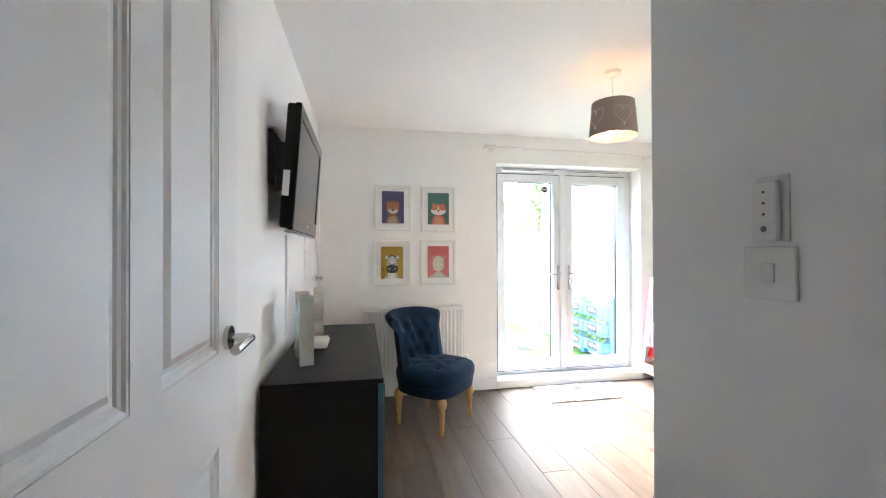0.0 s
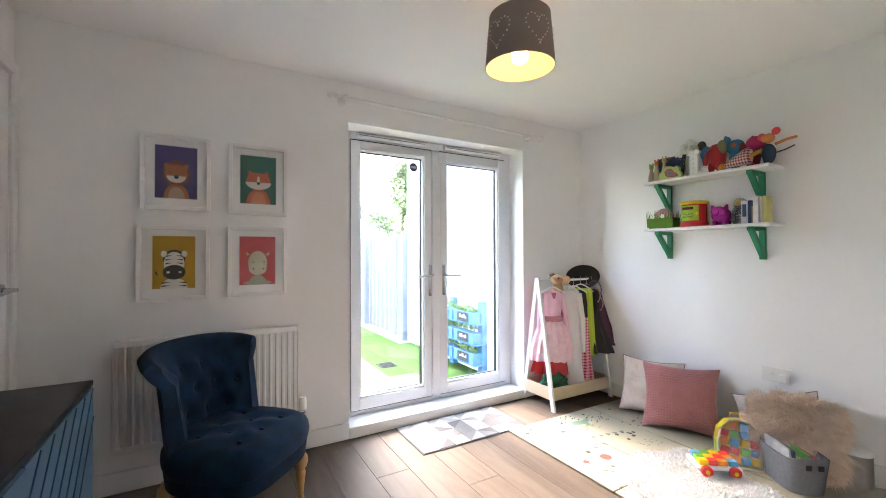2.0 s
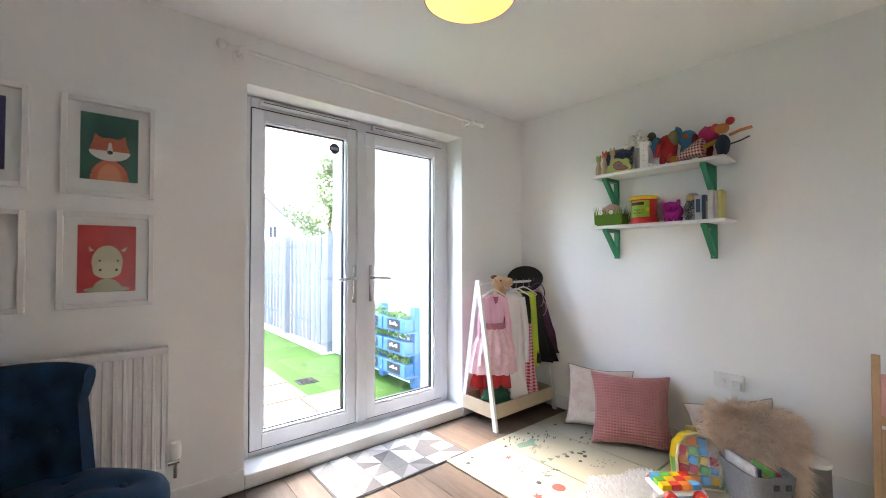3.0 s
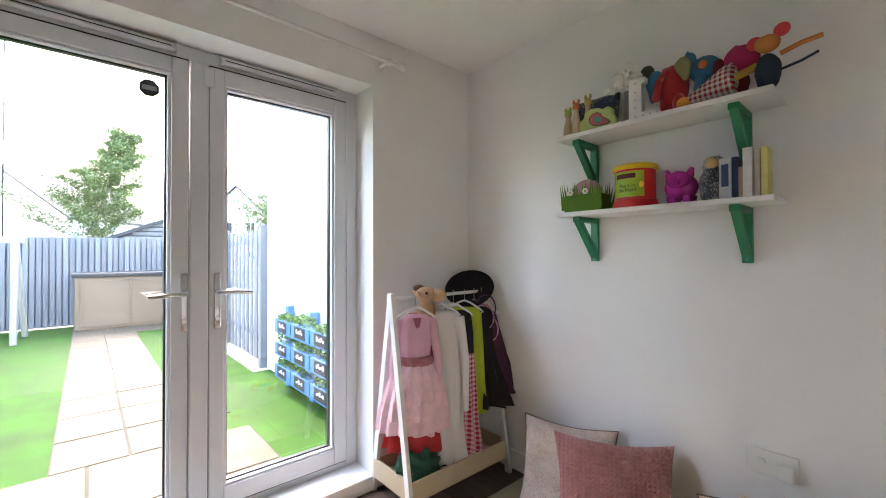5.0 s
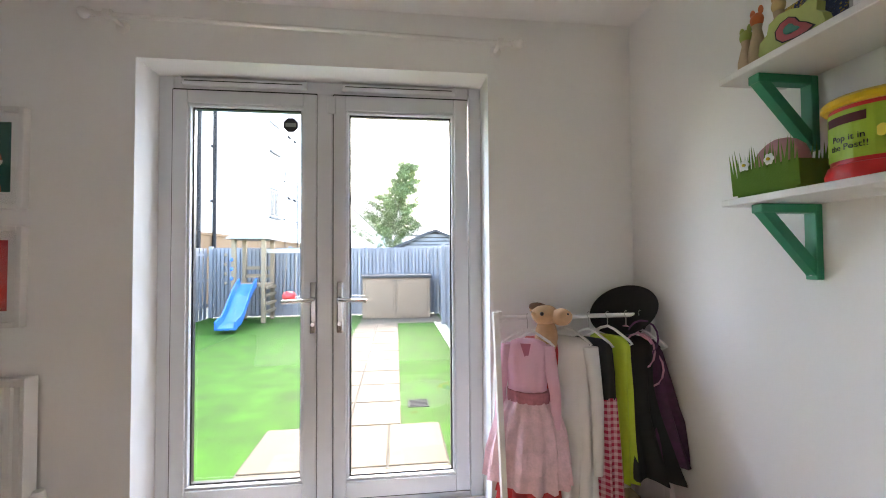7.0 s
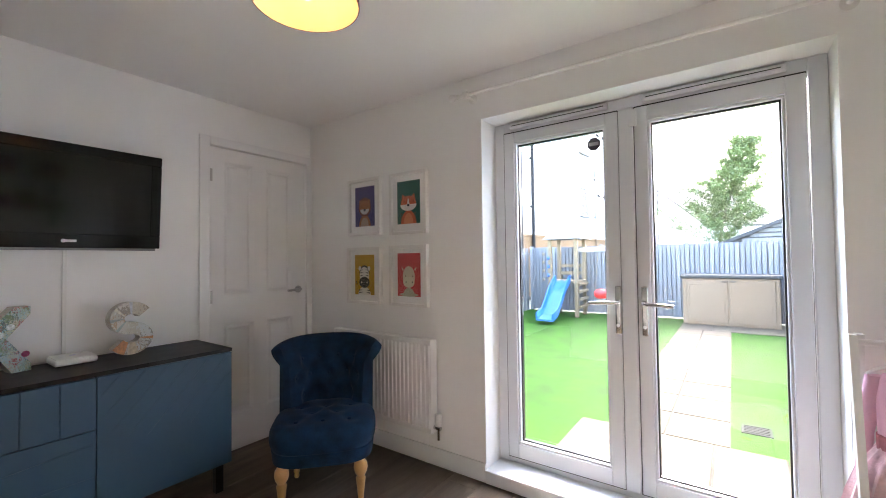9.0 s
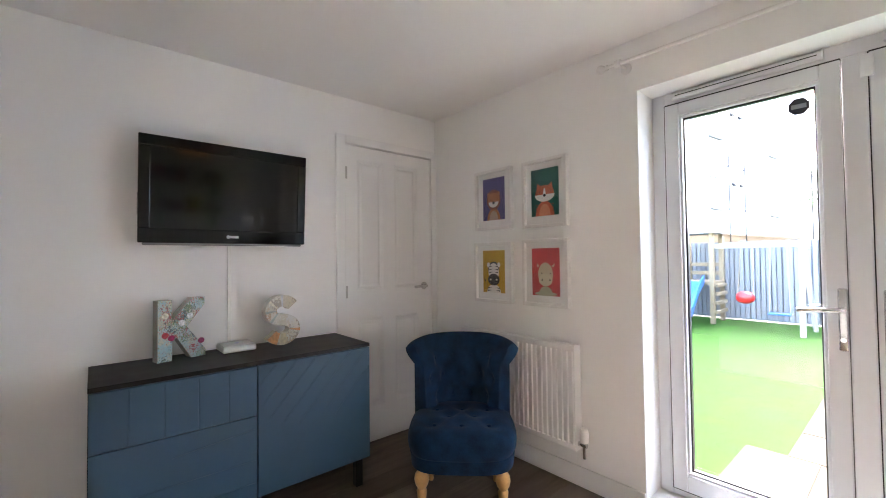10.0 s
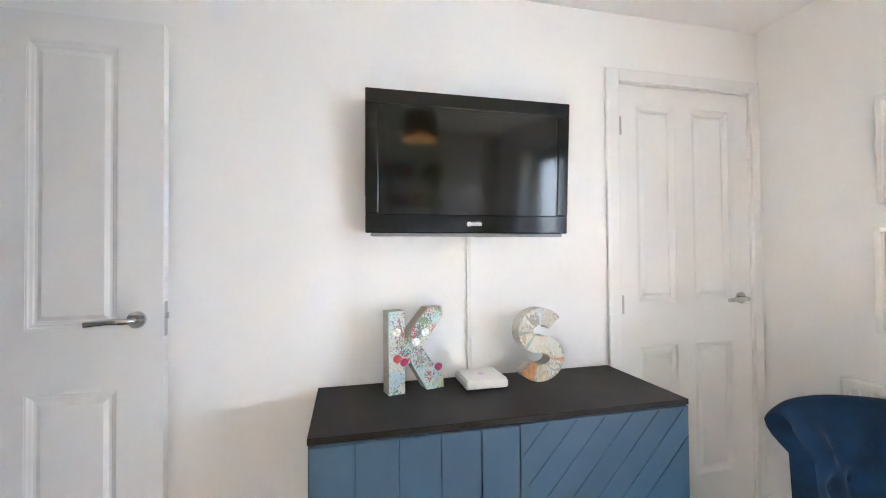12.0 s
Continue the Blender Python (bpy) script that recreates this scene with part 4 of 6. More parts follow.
def draw_tiger(pr, x, z, w, h):
    figure(pr, x, z, w, h, [("or", OR, disc(.5, .0, .34, .31, 0, 180), 0), ("ora", (.66, .26, .14), disc(.5, .0, .21, .25, 0, 180), 1), ("or", OR, disc(.5, .47, .34, .18), 1),
        ("or", OR, [(.2, .55), (.24, .70), (.38, .62)], 1), ("or", OR, [(.8, .55), (.76, .70), (.62, .62)], 1), ("wh", WH, disc(.5, .45, .36, .15, 180, 360), 2), ("wh", WH, [(.45, .45), (.55, .45), (.52, .58), (.48, .58)], 3), ("bk", BK, disc(.5, .43, .05, .03), 4)]
        + [("bk", BK, [(.3 + .4 * k, .50), (.33 + .4 * k, .50), (.33 + .4 * k, .53), (.3 + .4 * k, .53)], 3) for k in (0, 1)] + [("dst", DBR, [(.18, .08 + .07 * k), (.27, .10 + .07 * k), (.18, .11 + .07 * k)], 2) for k in range(3)] + [("dst", DBR, [(.82, .08 + .07 * k), (.73, .10 + .07 * k), (.82, .11 + .07 * k)], 2) for k in range(3)])


def draw_zebra(pr, x, z, w, h):
    figure(pr, x, z, w, h, [("wh", WH, disc(.5, .0, .32, .2, 0, 180), 0), ("bk", BK, disc(.5, .56, .26, .18), 0), ("wh", WH, disc(.5, .48, .24, .22), 1), ("wh", WH, disc(.26, .66, .07, .06), 1), ("wh", WH, disc(.74, .66, .07, .06), 1), ("bk", BK, disc(.5, .31, .27, .14), 2),
        ("wh", WH, disc(.36, .31, .04, .022), 3), ("wh", WH, disc(.64, .31, .04, .022), 3)] + [("bk", BK, [(.3 + .4 * s, .46 + .07 * k), (.46 + .08 * s, .49 + .07 * k), (.3 + .4 * s, .49 + .07 * k)], 2) for k in range(3) for s in (0, 1)]
        + [("bk", BK, [(.2 + .6 * s, .03 + .06 * k), (.42 + .16 * s, .06 + .06 * k), (.22 + .56 * s, .065 + .06 * k)], 2) for k in range(2) for s in (0, 1)] + [("bk", BK, [(.05, .32), (.1, .25), (.13, .27), (.08, .34)], 1)])


def draw_calf(pr, x, z, w, h):
    figure(pr, x, z, w, h, [("st", ST, disc(.5, .0, .26, .2, 0, 180), 0), ("st2", (.55, .50, .36), disc(.5, .45, .27, .25), 1), ("st2", (.55, .50, .36), [(.28, .62), (.18, .69), (.2, .60)], 1), ("st2", (.55, .50, .36), [(.72, .62), (.85, .69), (.8, .60)], 1), ("st3", (.60, .57, .42), disc(.5, .33, .25, .13), 2),
        ("bk", BK, disc(.37, .47, .02, .014), 3), ("bk", BK, disc(.68, .47, .02, .014), 3), ("bk", BK, disc(.38, .33, .025, .018), 3), ("bk", BK, disc(.66, .33, .025, .018), 3), ("st", ST, disc(.5, .04, .4, .045), 1)])


picture(.463, .775, 1.413, 1.806, ("violet", (.07, .06, .20)), "white framed print of a brown cartoon animal on violet", draw_bear)
picture(.862, 1.168, 1.404, 1.803, ("teal", (.012, .12, .095)), "white framed print of an orange cartoon animal on teal", draw_tiger)
picture(.450, .772, .941, 1.331, ("mustard", (.50, .29, .012)), "white framed print of a striped cartoon animal on mustard", draw_zebra)
picture(.856, 1.168, .945, 1.336, ("coral", (.50, .045, .045)), "white framed print of a pale cartoon animal on coral", draw_calf)

# ---- on the sideboard ----
def pattern_mat(name, cols, scale, rough=.6, size=1.0):
    """Blotchy printed paper: cells of a few colours."""
    m = bpy.data.materials.new(name)
    m.use_nodes = True
    n, l = m.node_tree.nodes, m.node_tree.links
    tc, vo, ns, rp = n.new("ShaderNodeTexCoord"), n.new("ShaderNodeTexVoronoi"), n.new("ShaderNodeTexNoise"), n.new("ShaderNodeValToRGB")
    vo.inputs["Scale"].default_value = scale
    ns.inputs["Scale"].default_value, ns.inputs["Detail"].default_value = scale * .8, 6
    mx = n.new("ShaderNodeMix")
    mx.data_type = "VECTOR"
    mx.inputs[0].default_value = .12
    l.new(tc.outputs["Object"], mx.inputs[4])
    l.new(ns.outputs["Color"], mx.inputs[5])
    l.new(mx.outputs[1], vo.inputs["Vector"])
    sep = n.new("ShaderNodeSeparateColor")
    l.new(vo.outputs["Color"], sep.inputs[0])
    l.new(sep.outputs[0], rp.inputs[0])
    rp.color_ramp.interpolation = "CONSTANT"
    els = rp.color_ramp.elements
    els[0].color, els[1].color = (*cols[0], 1), (*cols[1], 1)
    els[1].position = 1 / len(cols)
    for i, c in enumerate(cols[2:], 2):
        e = els.new(i / len(cols))
        e.color = (*c, 1)
    b = n["Principled BSDF"]
    l.new(rp.outputs[0], b.inputs["Base Color"])
    b.inputs["Roughness"].default_value = rough
    return m


KPAT = pattern_mat("floral_paper_blue", [(.42, .58, .62), (.48, .62, .66), (.55, .55, .42), (.36, .52, .58), (.62, .60, .52), (.42, .10, .12), (.20, .28, .16), (.34, .55, .66), (.10, .14, .16)], 45)
KSIDE = pattern_mat("floral_paper_edge", [(.46, .52, .48), (.52, .50, .42), (.40, .52, .52), (.30, .36, .30), (.50, .22, .20), (.55, .54, .46)], 70)
kk = thing("letter_ornament", "letter K ornament covered in blue floral paper", "ornament", .17, 1.835, CZ1, 14)
KP = [(0, 0), (.058, 0), (.058, .085), (.078, .105), (.14, 0), (.205, 0), (.205, .03), (.122, .15), (.20, .25), (.20, .285), (.145, .285), (.058, .185), (.058, .28), (0, .28)]
bm = prism(bmesh.new(), KP, "x", -.055, 0)
for f in bm.faces:
    f.material_index = 0 if abs(f.normal.x) > .5 or len(f.verts) > 4 else 1
part("letter", bm, [KPAT, KSIDE], kk)
for fy, fz, col in ((.03, .12, (.55, .08, .10)), (.055, .105, (.40, .03, .12)), (.185, .075, (.38, .05, .15)), (.1, .17, (.75, .78, .8)), (.03, .21, (.7, .7, .6)), (.135, .20, (.72, .76, .78))):
    part("flower_print", prism(bmesh.new(), flat_disc(fy, fz, .015, .014, 9), "x", .0002, .0008), mat("petal_%d" % int(col[0] * 100 + col[1] * 1000), col, .6, var=.3, scale=90), kk)

ss = thing("letter_ornament", "letter S ornament covered in striped magazine paper", "ornament", .165, 2.300, CZ1, 6)
T = .031
cen = []
for i in range(0, 25):
    a = radians(28 + 242 * i / 24)
    cen.append((.098 + .064 * math.cos(a), .187 + .052 * math.sin(a)))
for i in range(1, 25):
    a = radians(90 - 242 * i / 24)
    cen.append((.098 + .068 * math.cos(a), .083 + .052 * math.sin(a)))
rings = []
for i, (u, v) in enumerate(cen):
    p, q = cen[max(0, i - 1)], cen[min(len(cen) - 1, i + 1)]
    d = Vector((q[0] - p[0], q[1] - p[1])).normalized()
    nx, nz = -d.y * T, d.x * T
    rings.append([(0, u + nx, v + nz), (-.05, u + nx, v + nz), (-.05, u - nx, v - nz), (0, u - nx, v - nz)])
SPAT = pattern_mat("magazine_paper", [(.58, .55, .48), (.50, .47, .40), (.60, .60, .57), (.34, .31, .26), (.55, .50, .40), (.46, .33, .22), (.62, .60, .54)], 26, .45)
lo = min(p[2] for r in rings for p in r)
rings = [[(a, b, c - lo) for a, b, c in r] for r in rings]
part("letter", loft(bmesh.new(), rings), SPAT, ss, smooth=30)
SCOL = [(.60, .28, .13), (.58, .50, .36), (.35, .42, .38), (.55, .58, .62), (.66, .62, .5), (.30, .33, .30)]
for i, (a, b) in enumerate(((44, 48), (40, 43), (19, 20), (6, 7), (11, 12), (15, 16), (33, 34))):
    bm = bmesh.new()
    pts = [rings[k][0] for k in range(a, min(b, len(rings) - 1) + 1)] + [rings[k][3] for k in range(min(b, len(rings) - 1), a - 1, -1)]
    prism(bm, [(p[1], p[2]) for p in pts], "x", .0003, .0009)
    part("paper_strip", bm, mat("strip_%d" % i, SCOL[i % 6], .5, var=.25, scale=60), ss)

rt = thing("router", "white slim router box with rounded corners", "router", .125, 2.172, CZ1)
part("body", B(-.075, -.078, .004, .075, .078, .034, .010, 4), PLASTICW, rt, smooth=50)
part("lid", B(-.07, -.073, .034, .07, .073, .038, .003), PLASTICW, rt)
part("light_spot", C((.0, 0, .038), (.0, 0, .0386), .012, seg=16), mat("pale_lilac", (.62, .6, .85), .4), rt)
bm = bmesh.new()
for sx in (-1, 1):
    for sy in (-1, 1):
        cyl(bm, (sx * .055, sy * .06, 0), (sx * .055, sy * .06, .006), .008, seg=10)
part("feet", bm, BLACK, rt)

# ---- switch and socket ----
sp = thing("light_switch", "white single light switch on the partition", "switch", XP, .647, 1.196)
part("plate", B(-.009, -.043, -.043, 0, .043, .043, .003), PLASTICW, sp)
part("rocker", B(-.013, -.012, -.016, -.008, .008, .016, .002), PLASTICW, sp)
rc = thing("dimmer_remote", "white dimmer remote on a wall plate", "remote", XP, .645, 1.297)
part("backplate", B(-.004, -.029, -.052, 0, .024, .056, .002), PLASTICW, rc)
rm = part("remote", B(-.016, -.018, -.05, -.004, .022, .048, .004), PLASTICW, rc)
for i, z in enumerate((.03, .012, -.006)):
    part("button", C((-.0168, .002, z), (-.0155, .002, z), .0022, seg=8), mat("dark_dot", (.1, .1, .1), .6), rm)
part("ring_button", C((-.0168, .002, -.03), (-.0155, .002, -.03), .005, seg=12), MATS["dark_dot"], rm)
so = thing("wall_socket", "white double wall socket with a plug-in dimmer", "socket", XR, 2.143, .452)
part("plate", B(-.01, -.073, -.043, 0, .073, .043, .003), PLASTICW, so)
for y in (-.034, .03):
    part("switch_dial", C((-.02, y, .0), (-.009, y, .0), .014, seg=18), PLASTICW, so, smooth=40)
pg = part("plug", B(-.04, -.062, -.036, -.01, -.018, .012, .006), PLASTICW, so)

# ---- shelves ----
def shelf(z, label):
    s = thing("wall_shelf", label, "shelf", XR, 2.4735, z, group="wall shelves")
    part("board", B(-.205, -.3815, -.018, -.001, .3815, 0, .002, 1), WHITEPAINT, s, "white board")
    for y in (.302, -.272):
        b = part("bracket", B(-.022, y - .016, -.215, -.001, y + .016, -.019, .002, 1), GREEN, s, "green wooden bracket")
        part("arm", B(-.175, y - .016, -.042, -.022, y + .016, -.019, .002, 1), GREEN, b)
        bm = prism(bmesh.new(), [(-.17, -.042), (-.135, -.042), (-.022, -.165), (-.022, -.205)], "y", y - .013, y + .013)
        part("strut", bm, GREEN, b)
        part("screw", C((-.024, y, -.2), (-.021, y, -.2), .005, seg=10), STEEL, b)
    return s


ZU, ZL = 1.690, 1.354
shelf(ZU, "white wall shelf on green brackets, full of soft toys")
shelf(ZL, "white wall shelf on green brackets with toys and books")

PINE = mat("pale_beech", (.55, .42, .27), .55, var=.12, scale=12)


def skittle(y, x, h, top):
    s = thing("skittle", "pale wooden skittle with a painted animal head", "toy", x, y, ZU, group="wooden skittles")
    part("body", lathe(bmesh.new(), [(.017, 0), (.021, .01), (.020, h * .35), (.010, h * .68), (.012, h * .76)], 14), PINE, s, smooth=50)
    hd = part("head", S((0, 0, h * .85), (.015, .016, .019), 12, 8), top, s, smooth=True)
    for d in (-1, 1):
        part("ear", S((0, d * .012, h * .99), (.006, .006, .012), 8, 6), top, hd)


LIME = mat("lime_paint", (.35, .45, .10), .5)
ORNG = mat("orange_paint", (.65, .16, .05), .5)
skittle(2.835, 3.565, .135, LIME)
skittle(2.785, 3.550, .155, ORNG)
skittle(2.738, 3.565, .168, mat("straw_paint", (.6, .45, .2), .5))
bd = thing("bird_puzzle", "pale wooden bird puzzle with painted spirals", "toy", 3.535, 2.675, ZU)
CLOUD = [(-.072, .0), (.066, .0), (.080, .018), (.074, .040), (.062, .052), (.064, .072), (.048, .086), (.024, .080), (.004, .090), (-.026, .094), (-.052, .084), (-.058, .062), (-.078, .050), (-.084, .024)]
BIRD = [(.060, .020), (.046, .014), (.014, .014), (-.018, .020), (-.034, .036), (-.036, .056), (-.022, .070), (.0, .074), (.016, .064), (.026, .048), (.044, .036)]
part("body", prism(bmesh.new(), [(-u, v) for u, v in CLOUD], "x", -.010, .012), mat("pale_green_wood", (.42, .50, .16), .5), bd)
for f, d, nm, c in ((1.0, .0115, "bird_outline", (.03, .03, .03)), (.90, .0125, "bird_shape", (.50, .11, .13)), (.42, .0135, "wing_shape", (.06, .27, .22))):
    part(nm, prism(bmesh.new(), [(-(.004 + (u - .004) * f), .043 + (v - .043) * f) for u, v in BIRD], "x", -d, -.0102), mat(nm, c, .5), bd)


def book(x, y, z, w, h, d, col, label, lean=0, band=None):
    b = thing("book", label, "book", x, y, z, group="books on the shelves", rx=lean)
    m = mat("cover_%02d%02d%02d" % tuple(int(c * 99) for c in col), col, .45, var=.12, scale=25)
    bm = bmesh.new()
    box(bm, 0, -w / 2, 0, d, -w / 2 + .002, h)
    box(bm, 0, w / 2 - .002, 0, d, w / 2, h)
    box(bm, -.002, -w / 2, 0, 0, w / 2, h, 0)
    part("cover", bm, m, b)
    part("pages", B(.001, -w / 2 + .0022, .003, d - .003, w / 2 - .0022, h - .003), PAPER, b)
    if band:
        part("title_bar", B(-.0028, -w * .3, h * .3, -.0021, w * .3, h * .85), mat("band_%02d%02d" % (int(band[0] * 99), int(band[2] * 99)), band, .5), b)
    return b


bx = thing("picture_book", "dark blue picture book with a yellow pattern leaning on the wall", "book", 3.63, 2.745, ZU, ry=12)
part("cover", B(-.006, -.10, 0, .006, .10, .19, .001, 1), pattern_mat("book_pattern", [(.02, .03, .10), (.03, .05, .16), (.40, .30, .05), (.02, .025, .07), (.06, .10, .2)], 30), bx)
part("pages", B(-.005, -.097, .002, .005, .101, .187), PAPER, bx)

vs_ = thing("flower_vase", "grey vase with white paper flowers", "vase", 3.61, 2.578, ZU)
part("vase", lathe(bmesh.new(), [(.025, 0), (.03, .03), (.028, .09), (.02, .14), (.022, .15)], 16), mat("grey_ceramic", (.38, .37, .35), .5), vs_, smooth=50)
r2 = random.Random(4)
for i in range(9):
    c = Vector((r2.uniform(-.045, .0), r2.uniform(-.055, .065), .185 + r2.uniform(-.03, .05)))
    bm = bmesh.new()
    for k in range(13):
        a, el = k * 2.4, r2.uniform(-.4, 1)
        d = Vector((math.cos(a), math.sin(a), el)).normalized()
        ball(bm, c + d * .017, (.017, .015, .004), 8, 5, d.to_track_quat("Z", "Y").to_matrix().to_4x4())
    part("flower", bm, mat("white_petal", (.80, .80, .74), .7, var=.05), vs_, "white paper flower", smooth=True)
part("leaf", S((.0, -.07, .20), (.012, .03, .035), 10, 6), mat("dark_leaf", (.06, .07, .04), .6), vs_)

ll = thing("letter_lamp", "white letter L with rows of small bulb holes", "ornament", 3.56, 2.485, ZU)
LP = [(.06, 0), (-.055, 0), (-.055, .055), (-.032, .055), (-.032, .028), (.012, .028), (.012, .14), (.0, .14), (.0, .162), (.06, .162), (.06, .0)]
part("letter", prism(bmesh.new(), LP, "x", -.03, .0), WHITEPAINT, ll)
for u, v in ((.035, .145), (.035, .11), (.035, .08), (.035, .05), (.035, .015), (.005, .014), (-.02, .014), (-.043, .014), (-.043, .04)):
    part("bulb_hole", C((-.0315, u, v), (-.029, u, v), .0035, seg=8), STEEL, ll)


def blob(bm, c, r, seed, amp=.12, seg=16, rings=10):
    rr = random.Random(seed)
    o = Vector((rr.uniform(0, 50), rr.uniform(0, 50), 0))
    k = len(bm.verts)
    ball(bm, c, r, seg, rings)
    bm.verts.ensure_lookup_table()
    for v in bm.verts[k:]:
        d = v.co - Vector(c)
        v.co = Vector(c) + d * (1 + amp * noise.noise(d * 30 + o))
    return bm


REDF = mat("red_felt", (.42, .02, .025), .9, var=.15, scale=30, bump=.4, fine=300, sheen=.2)
BLUF = mat("blue_felt", (.03, .17, .33), .9, var=.15, scale=30, bump=.4, fine=300, sheen=.2)
PNKF = mat("magenta_felt", (.42, .02, .11), .9, var=.15, scale=30, bump=.4, fine=300)
ORGF = mat("orange_felt", (.75, .28, .05), .9, var=.1, bump=.4, fine=300)
OLVF = mat("olive_felt", (.25, .24, .12), .9, var=.2, bump=.4, fine=300)
NAVF = mat("navy_cloth", (.02, .04, .075), .9, var=.2, bump=.3, fine=300)
TANF = mat("tan_plush", (.50, .30, .16), .95, var=.12, scale=40, bump=.5, fine=300, sheen=.2)


def gingham(name, c1, c2, scale, axis=(1, 1, 1), across=0):
    m = bpy.data.materials.new(name)
    m.use_nodes = True
    n, l = m.node_tree.nodes, m.node_tree.links
    tc = n.new("ShaderNodeTexCoord")
    mp = n.new("ShaderNodeMapping")
    mp.inputs["Scale"].default_value = axis
    l.new(tc.outputs["Object"], mp.inputs[0])
    sp_ = n.new("ShaderNodeSeparateXYZ")
    l.new(mp.outputs[0], sp_.inputs[0])
    w = []
    for k in (0, 1, 2):
        mu = n.new("ShaderNodeMath")
        mu.operation = "MULTIPLY"
        mu.inputs[1].default_value = scale
        l.new(sp_.outputs[k], mu.inputs[0])
        fr = n.new("ShaderNodeMath")
        fr.operation = "FRACT"
        l.new(mu.outputs[0], fr.inputs[0])
        gt = n.new("ShaderNodeMath")
        gt.operation = "GREATER_THAN"
        gt.inputs[1].default_value = .5
        l.new(fr.outputs[0], gt.inputs[0])
        w.append(gt)
    ad = n.new("ShaderNodeMath")
    ad.operation = "ADD"
    l.new(w[across].outputs[0], ad.inputs[0])
    l.new(w[2].outputs[0], ad.inputs[1])
    ha = n.new("ShaderNodeMath")
    ha.operation = "MULTIPLY"
    ha.inputs[1].default_value = .5
    l.new(ad.outputs[0], ha.inputs[0])
    mx = n.new("ShaderNodeMix")
    mx.data_type = "RGBA"
    l.new(ha.outputs[0], mx.inputs[0])
    mx.inputs[6].default_value, mx.inputs[7].default_value = (*c1, 1), (*c2, 1)
    l.new(mx.outputs[2], n["Principled BSDF"].inputs["Base Color"])
    n["Principled BSDF"].inputs["Roughness"].default_value = .9
    return m


def one_mesh(name, label, category, x, y, z, pieces, mats, rz=0):
    """A doll or figure as one plain mesh: pieces are (build, material index)."""
    bm = bmesh.new()
    for build, mi in pieces:
        k = len(bm.faces)
        build(bm)
        bm.faces.ensure_lookup_table()
        for f in bm.faces[k:]:
            f.material_index = mi
    o = part(name, bm, mats, None, label, smooth=50)
    o.matrix_basis = pose(x, y, z, 0, 0, rz)
    return tagged(o, label, category)


one_mesh("toy_elephant", "red felt toy elephant with blue patterned ears", "soft toy", 3.58, 2.40, ZU, [
    (lambda b: blob(b, (0, 0, .105), (.05, .052, .085), 1), 0), (lambda b: blob(b, (-.02, .03, .035), (.03, .022, .036), 2), 0), (lambda b: blob(b, (-.02, -.028, .035), (.03, .022, .036), 3), 0),
    (lambda b: blob(b, (-.015, .056, .12), (.014, .032, .065), 4), 1), (lambda b: blob(b, (-.02, -.035, .155), (.016, .03, .045), 5), 2), (lambda b: tube(b, [(-.045, .01, .16), (-.06, .03, .12), (-.055, .045, .05)], .013, 8), 0)], [REDF, BLUF, OLVF])
one_mesh("toy_bird", "blue felt toy bird with an orange eye patch", "soft toy", 3.60, 2.305, ZU, [
    (lambda b: blob(b, (0, 0, .15), (.03, .055, .045), 6), 0), (lambda b: blob(b, (0, .045, .195), (.018, .02, .028), 7), 0), (lambda b: blob(b, (.0, .0, .08), (.03, .035, .08), 8), 0), (lambda b: ball(b, (-.03, -.005, .155), (.004, .016, .016), 12, 6), 1)], [BLUF, mat("rust_felt", (.45, .13, .05), .9)])
one_mesh("toy_cone", "red gingham stuffed cone with an orange ball nose", "soft toy", 3.55, 2.285, ZU, [
    (lambda b: cyl(b, (0, .05, .03), (0, -.075, .068), .018, .052, 16), 0), (lambda b: ball(b, (0, -.075, .068), (.05, .018, .052), 14, 8), 0), (lambda b: ball(b, (-.0, .075, .026), .024, 12, 8), 1), (lambda b: tube(b, [(0, .06, .028), (0, .02, .03)], .014, 8), 1)], [gingham("red_gingham", (.62, .58, .55), (.30, .015, .02), 62, across=1), ORGF])
one_mesh("toy_strawberry", "magenta felt round toy with small beads", "soft toy", 3.60, 2.195, ZU, [
    (lambda b: blob(b, (0, 0, .14), (.045, .055, .05), 9), 0), (lambda b: blob(b, (0, .02, .06), (.04, .045, .06), 10), 1), (lambda b: blob(b, (-.02, .06, .12), (.012, .02, .04), 11), 1)], [PNKF, mat("dark_red_felt", (.18, .015, .02), .9)])
one_mesh("toy_mouse", "orange felt toy mouse with round ears in a navy coat", "soft toy", 3.56, 2.115, ZU, [
    (lambda b: blob(b, (0, 0, .06), (.032, .034, .06), 12), 1), (lambda b: blob(b, (-.01, .0, .15), (.028, .035, .028), 13), 0), (lambda b: ball(b, (0, -.035, .185), (.008, .022, .022), 12, 8), 2), (lambda b: ball(b, (0, .035, .165), (.008, .022, .022), 12, 8), 2),
    (lambda b: tube(b, [(0, -.03, .11), (0, -.08, .125), (0, -.13, .13)], .008, 8), 0), (lambda b: tube(b, [(0, -.03, .06), (0, -.08, .07), (0, -.12, .085)], .004, 6), 1), (lambda b: tube(b, [(0, .03, .09), (-.03, .09, .06), (-.03, .13, .035)], .013, 8), 3)], [mat("rust_plush", (.55, .2, .06), .95), NAVF, mat("red_ear", (.6, .05, .06), .9), mat("mustard_plush", (.55, .33, .06), .95)])

